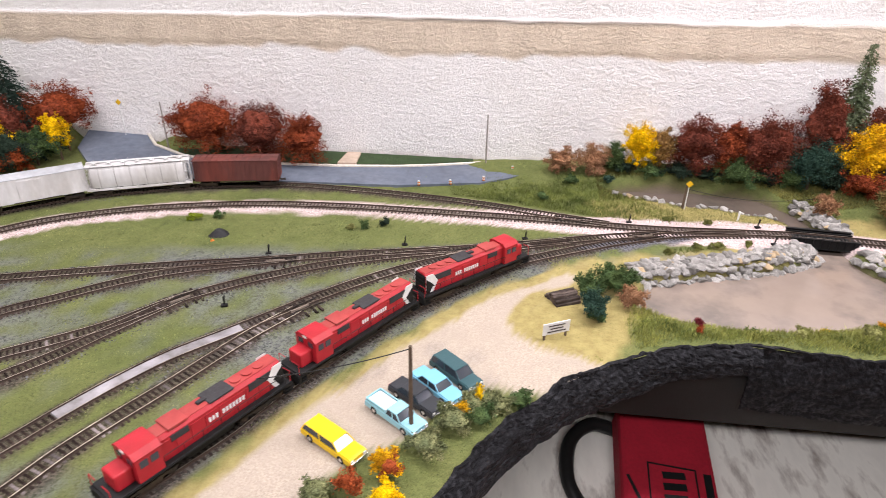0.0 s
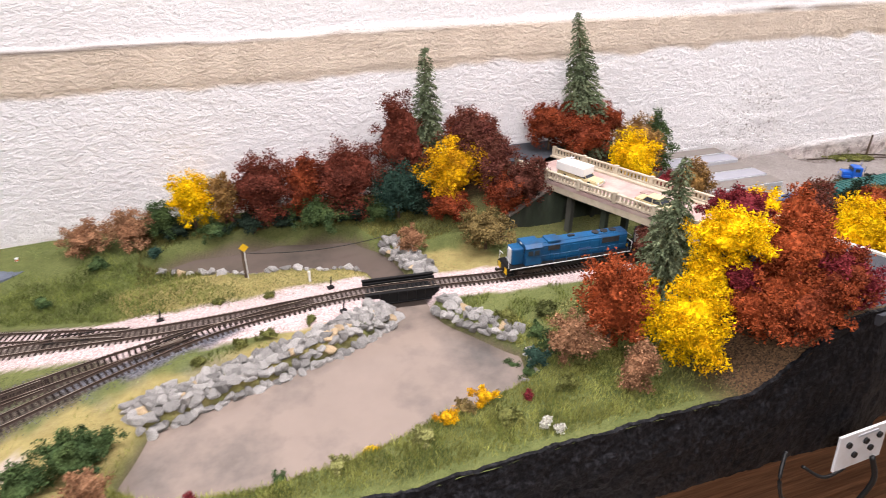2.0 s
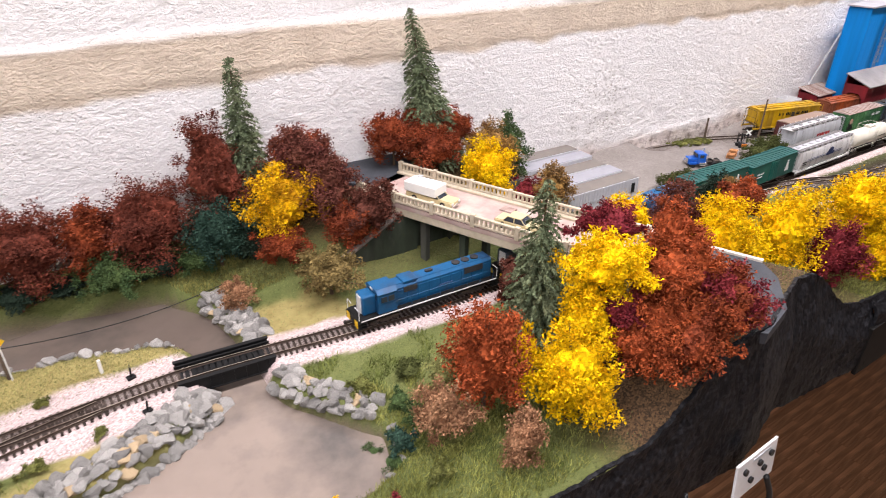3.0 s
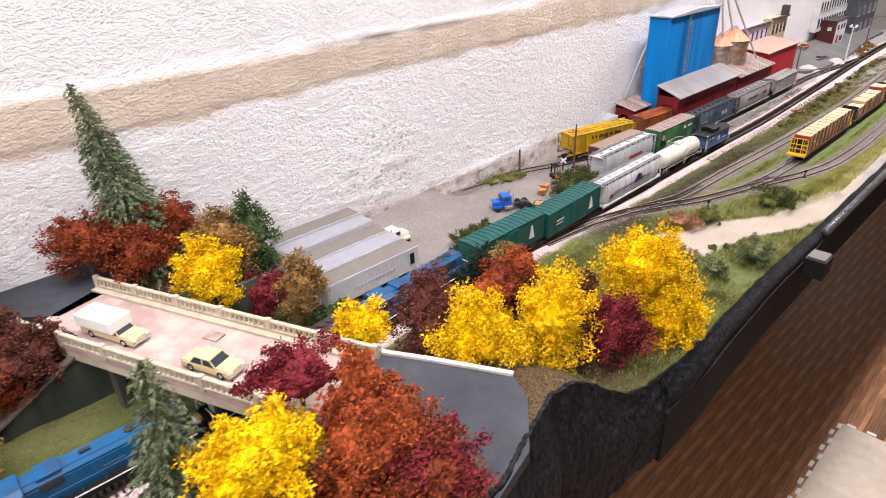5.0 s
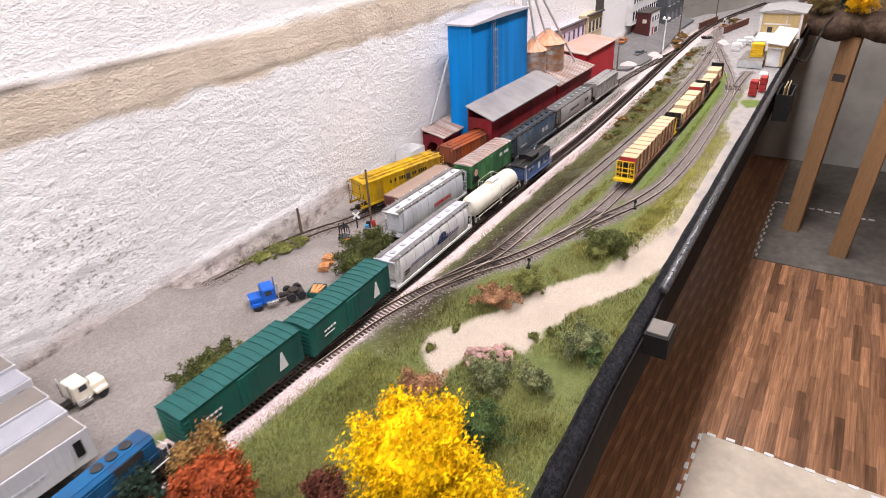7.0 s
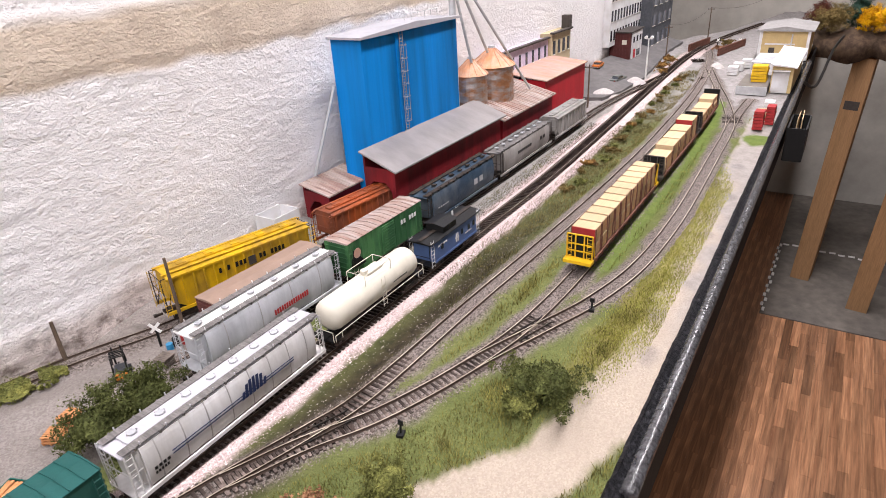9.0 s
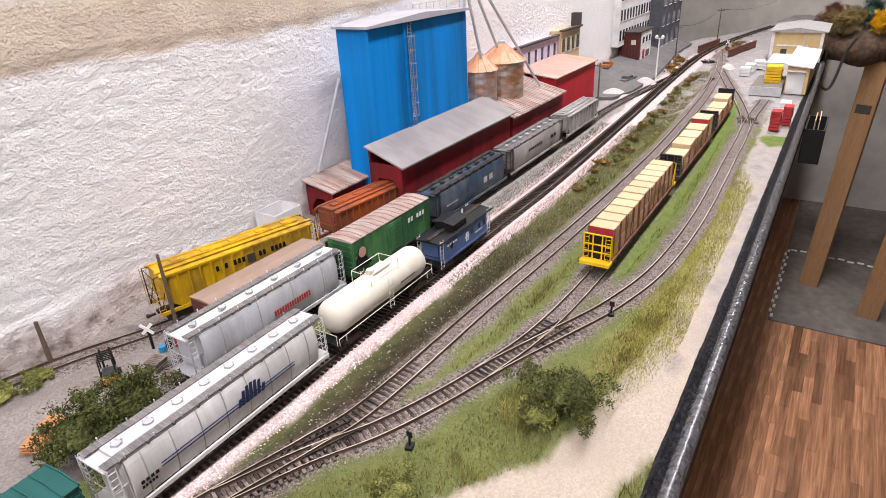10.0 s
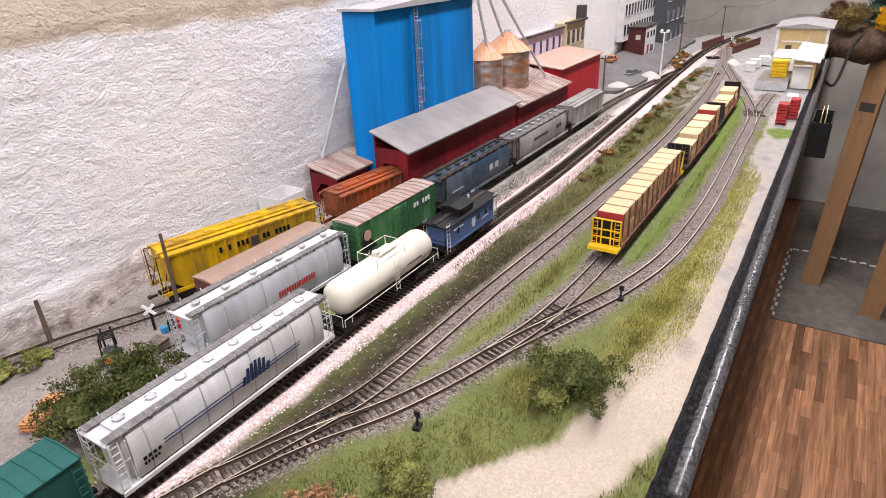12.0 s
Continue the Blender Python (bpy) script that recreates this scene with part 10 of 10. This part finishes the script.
fibres("grass", 90000, (1.82, 2.6, 0.655, 0.74), lambda X, Y, dt, dp, r: (dt > 0.018) & (r < smooth(1.84, 2.02, X) * (1 - smooth(2.4, 2.58, X))) & (np.abs(signed(SAND, X, Y) - 0.006 + 0.004 * wave(X, Y, 60, 87)) < 0.016 + 0.022 * r), 0.0030, M["grass_lime"], "pale lime grass along the sand path", 12)

fibres("grass", 90000, (0.15, 0.81, 0.58, 0.86), lambda X, Y, dt, dp, r: shore(X, Y, dt, dp, r) & (dt > 0.03) & (wave(X, Y, 75, 81) > 0.25), 0.0055, M["grass_bank"], "green grass tufts on the pond shore", 13, 0.9)
fibres("grass", 60000, (0.15, 0.81, 0.58, 0.80), lambda X, Y, dt, dp, r: shore(X, Y, dt, dp, r) & (dt > 0.03) & (wave(X, Y, 95, 82) > 0.45), 0.0085, M["grass_shore"], "yellow-green grass tufts on the pond shore", 14, 0.9)
fibres("grass", 60000, (1.36, 2.2, 0.62, 0.85), lambda X, Y, dt, dp, r: open_grass(X, Y, dt, dp, r) & (wave(X, Y, 70, 83) > 0.3), 0.0070, M["grass_yard"], "darker grass tufts beside the sand path", 15, 0.8)
fibres("grass", 70000, (-0.1, 0.42, 0.94, 1.14), lambda X, Y, dt, dp, r: (dp > 0.01) & (dt > 0.03) & (wave(X, Y, 60, 84) + 2.2 * r > 0.3) & (r < smooth(-0.06, 0.08, X) * (1 - smooth(0.22, 0.40, X + 0.03 * wave(X, Y, 40, 85))) * (1 - smooth(1.03, 1.13, Y - 0.25 * (X - 0.2))) + 0.02), 0.0055, M["grass_bank"], "dark green grass bank by the road end", 16, 0.9)
fibres("grass", 40000, (0.25, 0.72, 1.02, 1.15), lambda X, Y, dt, dp, r: (dp > 0.012), 0.0050, M["grass_yard"], "dark green grass under the wall trees", 17, 0.9)

fibres("grass", 60000, (1.02, 1.50, 0.62, 0.90), lambda X, Y, dt, dp, r: (dt > 0.022 + 0.01 * r) & (signed(SAND, X, Y) > 0.003) & ((X > 1.27) | (r < 0.05)), 0.0045, M["grass_shore"], "green grass around the front trees", 18, 0.8)


# ---- loose ballast stones ----
def ballast_stones(n, box_xy, keep, size, material, label, seed):
    rs = np.random.RandomState(seed)
    x0, x1, y0, y1 = box_xy
    X, Y = rs.uniform(x0, x1, n), rs.uniform(y0, y1, n)
    Z, dt, _ = ground(X, Y)
    ok = keep(X, Y, dt, rs.rand(n))
    P = np.stack([X, Y, Z], 1)[ok]
    k = len(P)
    a = rs.uniform(0, 2 * math.pi, k)
    r = size * rs.uniform(0.6, 1.4, k)
    foot = [P + np.stack([np.cos(a + t) * r, np.sin(a + t) * r, -0.4 * r], 1) for t in (0.0, 2.2 , 4.1)]
    top = P + np.stack([0.4 * r * np.cos(a), 0.4 * r * np.sin(a), rs.uniform(0.5, 1.0, k) * r], 1)
    V = np.stack([foot[0], foot[1], foot[2], top], 1).astype(np.float32)
    me = bpy.data.meshes.new("ballast")
    i = 4 * np.arange(k)[:, None]
    F = np.concatenate([i + np.array(t)[None] for t in ((0, 1, 3), (1, 2, 3), (2, 0, 3))]).astype(np.int32)
    me.vertices.add(4 * k)
    me.vertices.foreach_set("co", V.ravel())
    me.loops.add(F.size)
    me.loops.foreach_set("vertex_index", F.ravel())
    me.polygons.add(len(F))
    me.polygons.foreach_set("loop_start", np.arange(0, F.size, 3, dtype=np.int32))
    me.update(calc_edges=True)
    me.materials.append(material)
    return tagged(new("ballast", me), label, "ballast", kind="stuff")


def off_main(X, Y):
    return line_dist(LINE["main"], X, Y)


ballast_stones(60000, (1.5, 3.0, 0.86, 1.0), lambda X, Y, dt, r: (off_main(X, Y) > 0.0155) & (off_main(X, Y) < 0.026 + 0.005 * r), 0.0011, M["stone_white"], "crushed pinkish white ballast beside the main line", 31)
ballast_stones(78000, (1.5, 2.6, 0.68, 0.88), lambda X, Y, dt, r: (dt < 0.014 + 0.011 * r) & (off_main(X, Y) > 0.036), 0.0009, M["stone_grey"], "crushed grey-brown ballast between yard ties", 32)
ballast_stones(40000, (-0.6, 0.4, 0.45, 0.9), lambda X, Y, dt, r: (dt > 0.014) & (dt < 0.016 + 0.012 * r) & (off_main(X, Y) > 0.036) & (signed(LOT, X, Y) > 0.02), 0.0011, M["stone_slate"], "dark slate ballast along the yard tracks", 33)

# ---- floor, posts and far wing ----
def plank_floor():
    me = mesh_of("plank", box(B(), (0, 0, 0), (0.2196, 0.0264, 0.008)), M["laminate"])
    rest = B()
    n = 0
    for j, y in enumerate(np.arange(0.98, -0.9, -0.0265)):
        for i in range(18):
            x = 0.40 + 0.22 * i + (0.093 * j) % 0.22
            if (y < 0.58 and x - 0.11 > 1.74 and x + 0.11 < 2.535) or (y < 0.60 and x - 0.11 > 3.70):
                continue
            if n < 298:
                ob = new("plank", me)
                ob.parent = floor_ob
                ob.matrix_basis = Matrix.Translation((x, y, FLOOR - 0.006))
                n += 1
            else:
                box(rest, (x, y, FLOOR - 0.006), (0.2196, 0.0264, 0.008))
    tagged(part("planks", rest, M["laminate"], floor_ob), kind="stuff")


plank_floor()
slab("floor_patch", (4.35, 0.06, FLOOR - 0.0035), (1.36, 1.14, 0.012), M["floor_conc"], "bare grey concrete floor around the posts", "floor")
slab("floor_mat", (2.14, -0.555, FLOOR - 0.002), (0.80, 2.30, 0.012), M["beige_mat"], "pale beige floor covering in the aisle", "floor")
slab("floor_left", (-1.1, 0.2, FLOOR - 0.004), (2.6, 2.2, 0.012), M["floor_conc"], "bare concrete floor", "floor")


def teeth(x0, y0, x1, y1, n, label):
    th = thing("mat_edging", pose(0, 0, FLOOR + 0.005), label, "floor edging", "floor edging", "structure")
    for i in range(n):
        u = (i + 0.5) / n
        x, y = x0 + (x1 - x0) * u, y0 + (y1 - y0) * u
        d = Vector((x1 - x0, y1 - y0, 0)).normalized()
        o = 0.005 if i % 2 else -0.003
        part("tooth", box(B(), (x - d.y * o, y + d.x * o, 0), (0.010 + 0.014 * abs(d.x), 0.010 + 0.014 * abs(d.y), 0.004), 0, 0.001), M["teeth"], th)


teeth(3.68, 0.625, 4.31, 0.625, 17, "white jigsaw edging along the bare floor")
teeth(4.31, 0.620, 4.27, 0.20, 12, "white jigsaw edging along the bare floor")
teeth(2.545, 0.595, 2.52, 0.05, 11, "white jigsaw edging of the beige floor")
teeth(1.75, 0.60, 2.54, 0.60, 19, "white jigsaw edging of the beige floor")


def wood_post(x, y, top, label):
    th = thing("wooden_post", pose(x, y, FLOOR, 3, 0, -8), label, "post", "wooden posts")
    part("shaft", box(B(), (0, 0, top / 2), (0.062, 0.066, top), 0, 0.002), M["wood"], th)
    part("stamp", box(B(), (-0.0314, 0.0, top - 0.16), (0.001, 0.045, 0.03)), M["trim"], th, "dark printed stamp")
    return th


wood_post(4.03, 0.525, 0.86, "raw timber post holding up the far wing")
wood_post(3.86, 0.33, 0.86, "raw timber post holding up the far wing")

wing = thing("far_wing", pose(0, 0, 0), "far wing of the layout with rough brown earth edge", "layout wing")
bm = B()
xs = np.linspace(3.86, 4.95, 30)
rows = []
for i, y in enumerate(np.linspace(0.66, -1.2, 60)):
    e = 3.94 + 0.02 * math.sin(y * 31) + 0.012 * math.sin(y * 83)
    rows.append([bm.verts.new(p) for p in ((4.40, y, 0.02), (e + 0.06, y, 0.035 + 0.01 * math.sin(y * 50)), (e, y, 0.010 + 0.008 * math.sin(y * 70)), (e + 0.01, y, -0.055 + 0.010 * math.sin(y * 44)), (4.40, y, -0.055))])
for a, b in zip(rows, rows[1:]):
    for i in range(4):
        bm.faces.new((a[i], b[i], b[i + 1], a[i + 1]))
bm.faces.new(rows[0])
bm.faces.new(rows[-1][::-1])
bmesh.ops.recalc_face_normals(bm, faces=bm.faces)
part("earth", bm, mat("dark brown earth plaster", (0.055, 0.034, 0.022), 0.9, var=0.4, scale=60, bump=0.8, second=(0.10, 0.065, 0.04), amount=0.4, patch=40), wing, flat=False)
for c, x, y, h, w in (("olive", 3.97, 0.60, 0.10, 0.12), ("orangeyellow", 3.99, 0.48, 0.09, 0.12), ("bluegreen", 4.06, 0.53, 0.12, 0.12), ("olive", 3.97, 0.36, 0.10, 0.13), ("orangeyellow", 4.0, 0.22, 0.10, 0.13), ("brown", 4.05, 0.64, 0.10, 0.1)):
    tree(c, x, y, h, w, 0.03, 0.05)

# ---- fascia fittings ----
def junction_box(x, z):
    y = float(edge_y(x)) - 0.030
    th = thing("junction_box", pose(x, y, z), "small black switch box with pale lid on the fascia", "switch box")
    part("case", box(B(), (0, 0, 0), (0.036, 0.030, 0.030), 0, 0.001), M["black"], th)
    part("lid", box(B(), (0, 0, 0.0165), (0.030, 0.025, 0.003), 0, 0.0008), M["mid_grey"] if "mid_grey" in M else M["floor_conc"], th, "pale grey lid")


junction_box(1.722, -0.026)


def control_panel():
    x = 1.005
    th = thing("control_panel", pose(x - 0.016, 0.5725, -0.062, -6, 0, 2), "white control panel with black sockets on the fascia", "control panel")
    part("plate", box(B(), (0, 0, 0), (0.072, 0.003, 0.046), 0, 0.0008), M["white"], th)
    for k, z in ((-0.022, 0.010), (-0.010, -0.006), (0.004, 0.008), (0.014, -0.004), (0.024, 0.010)):
        part("socket", rod(B(), (k, -0.0014, z), (k, -0.004, z), 0.0036, 12), M["black"], th)
    part("writing", box(B(), (0.006, -0.0018, 0.017), (0.030, 0.0006, 0.003)), M["light_grey"], th, "unreadable pale printing")


control_panel()


def cable(pts, r, label, mate="rubber"):
    return solo("cable", sweep([tuple(q) for q in spline(pts, 0.004)], r, 8), M[mate], label, "cable", "cables", flat=False)


cable([(1.01, 0.568, -0.08), (1.015, 0.560, -0.11), (1.005, 0.562, -0.15)], 0.003, "short black cable plugged into the panel")
cable([(0.90, 0.588, -0.055), (0.885, 0.575, -0.075), (0.89, 0.570, -0.10), (0.90, 0.572, -0.11)], 0.002, "black looped cable under the fascia")
cable([(0.93, 0.585, -0.085), (0.955, 0.575, -0.10), (0.985, 0.575, -0.095)], 0.002, "black cable loop on the fascia")
cable([(1.255, 0.664, -0.035), (1.250, 0.652, -0.065), (1.235, 0.652, -0.085), (1.24, 0.655, -0.10)], 0.0024, "black cable hook on the fascia")
cable([(1.275, 0.662, -0.085), (1.29, 0.652, -0.09), (1.31, 0.652, -0.08)], 0.0024, "black cable end hanging from the fascia")
cable([(1.385, 0.638, -0.035), (1.38, 0.628, -0.055), (1.365, 0.628, -0.075)], 0.0022, "short black cable on the fascia")
cable([(3.40, 0.632, -0.02), (3.55, 0.60, -0.06), (3.80, 0.58, 0.0), (3.90, 0.56, 0.03)], 0.004, "black cable from the fascia to the far wing")
th = thing("wall_pocket", pose(2.95, 0.618, -0.022, 0, 0, 0), "small black wooden pocket with papers on the fascia", "holder")
bm = B()
for cx, cy, sx, sy in ((0, -0.034, 0.12, 0.003), (0, 0.0, 0.12, 0.003), (-0.06, -0.017, 0.003, 0.034), (0.06, -0.017, 0.003, 0.034)):
    box(bm, (cx, cy, -0.03), (sx, sy, 0.07))
part("shell", bm, M["black"], th)
for i in range(2):
    part("paper", box(B(), (0.01 * i, -0.014 - 0.007 * i, -0.012), (0.08, 0.0015, 0.06), 0.02 * i), M["lumber"], th, "pale papers")


# ---- below the layout at the left ----
def bag():
    m = Matrix.Translation((0.325, 0.625, -0.225)) @ Euler((radians(8), radians(3), radians(-4))).to_matrix().to_4x4()
    th = thing("tool_bag", m, "red fabric tool bag with black printed panel", "bag")
    part("body", box(B(), (0, 0, 0), (0.125, 0.24, 0.05), 0, 0.008), M["bag_red"], th)
    bm = B()
    for a, b, c, d in ((0.0, 0.018, 0.062, 0.002), (0.0, -0.11, 0.062, 0.002)):
        box(bm, (a + 0.004, b, 0.0255), (c, d, 0.001))
    for x in (-0.027, 0.035):
        box(bm, (x, -0.046, 0.0255), (0.002, 0.13, 0.001))
    part("printed_border", bm, M["black"], th, "black printed border")
    bm = B()
    for i in range(7):
        box(bm, (0.006, 0.004 - 0.017 * i, 0.0256), (0.030, 0.010, 0.001), 0.12)
    part("printed_mark", bm, M["black"], th, "black plain printed blocks")
    bm = B()
    box(bm, (0.05, -0.01, 0.0256), (0.010, 0.05, 0.001))
    box(bm, (-0.045, -0.03, 0.0256), (0.004, 0.05, 0.001), 0.4)
    part("printed_text", bm, M["black"], th, "black plain printed lines")


bag()
slab("shelf", (0.23, 0.78, -0.270), (1.16, 0.62, 0.02), mat("whitewashed board", (0.85, 0.83, 0.76), 0.8, var=0.12, scale=30, second=(0.26, 0.22, 0.19), amount=0.10, patch=30, stretch=(1, 0.3, 1)), "stained whitewashed shelf under the layout", "shelf")
cable([(0.285, 0.74, -0.24), (0.24, 0.735, -0.225), (0.205, 0.70, -0.23), (0.200, 0.64, -0.245), (0.225, 0.60, -0.26), (0.26, 0.58, -0.27)], 0.0105, "thick black hose beside the red bag")
slab("black_skirt", (0.62, 0.625, -0.058), (0.80, 0.012, 0.075), M["black"], "flat black board hanging below the scenery", "skirt")

# ---- more yard clutter ----
for gx, gy, gr in ((1.635, 1.150, 0.045), (1.60, 1.155, 0.040), (1.67, 1.145, 0.03)):
    bush("moss", gx, gy, 0.005, gr * 1.6, label="low patch of olive turf on gravel")
th = thing("green_crate", pose(1.570, 1.015, gz(1.570, 1.015), 0, 0, 20), "open dark green crate filled with boards", "crate")
bm = B()
for cx, cy, sx, sy in ((0, -0.009, 0.024, 0.001), (0, 0.009, 0.024, 0.001), (-0.012, 0, 0.001, 0.019), (0.012, 0, 0.001, 0.019)):
    box(bm, (cx, cy, 0.005), (sx, sy, 0.010))
part("shell", bm, M["teal"], th)
for i in range(5):
    part("board", box(B(), (0, -0.006 + 0.003 * i, 0.0085 + 0.0008 * (i % 2)), (0.020, 0.0024, 0.003), 0.1 * (i - 2)), M["pallet"], th)
rock_bank([(1.538, 0.765), (1.556, 0.745), (1.572, 0.728)], 36, 0.009, 0.0052, "heap of pinkish broken stones in the sand", 3, [mesh_of("rock", rock_mesh(s + 20), mat("pink stone", (0.36, 0.22, 0.19), 0.85, var=0.25, scale=120, piece=0.3)) for s in range(2)])
for gx, gy, s in ((1.538, 0.813, 0.012), (1.62, 0.721, 0.012), (1.64, 0.709, 0.010), (1.589, 0.809, 0.010), (0.41, 0.94, 0.012), (0.35, 0.945, 0.010), (0.45, 0.868, 0.012), (0.37, 0.845, 0.014), (0.40, 0.852, 0.016), (0.33, 0.83, 0.014)):
    bush("moss", gx, gy, s * 0.7, s * 1.4, label="tiny round tuft of grass")


# ---- loose ribs, seams and doors become parts of their own ----
def split_pieces(ob, piece, cache):
    """Leaves the largest piece in the part and hangs every other one under it."""
    me = ob.data
    if me.name not in cache:
        bm = bmesh.new()
        bm.from_mesh(me)
        seen, groups = set(), []
        for v in bm.verts:
            if v in seen:
                continue
            todo, g = [v], []
            seen.add(v)
            while todo:
                q = todo.pop()
                g.append(q)
                for e in q.link_edges:
                    o = e.other_vert(q)
                    if o not in seen:
                        seen.add(o)
                        todo.append(o)
            groups.append(g)
        def span(g):
            return sum(max(v.co[i] for v in g) - min(v.co[i] for v in g) for i in range(3))
        groups.sort(key=span, reverse=True)
        made = []
        for g in groups[1:]:
            at = {v: i for i, v in enumerate(g)}
            faces = [f for f in {f for v in g for f in v.link_faces}]
            faces.sort(key=lambda f: f.index)
            if not faces:
                continue
            pm = bpy.data.meshes.new(piece)
            pm.from_pydata([tuple(v.co) for v in g], [], [[at[v] for v in f.verts] for f in faces])
            for k, f in enumerate(faces):
                pm.polygons[k].use_smooth = f.smooth
            for m in me.materials:
                pm.materials.append(m)
            made.append(pm)
        bmesh.ops.delete(bm, geom=[v for g in groups[1:] for v in g], context="VERTS")
        bm.to_mesh(me)
        bm.free()
        cache[me.name] = made
    for pm in cache[me.name]:
        kid = new(piece, pm)
        kid.parent = ob


PIECES = {("boxcar", "body"): "rib", ("boxcar", "roof"): "roof_rib", ("boxcar", "door"): "door_rib", ("semi_trailer", "body"): "rib", ("loading_shed", "roof"): "roof_seam", ("small_shed", "roof"): "roof_seam", ("locomotive", "long_hood"): "hood_door", ("locomotive", "pilot"): "pilot_step", ("hopper_car", "hatch"): "hatch_clamp", ("warehouse", "roof"): "roof_seam", ("grain_bin", "roof"): "roof_rib", ("freight_house", "wall"): "trim_board", ("pallet_stack", "pallet"): "slat", ("bulkhead_flatcar", "bulkhead"): "bar"}
cache = {}
for ob in [o for o in bpy.data.objects if o.type == "MESH" and o.parent and not o.parent.parent]:
    key = (ob.parent.name.split(".")[0], ob.name.split(".")[0])
    if key in PIECES:
        split_pieces(ob, PIECES[key], cache)
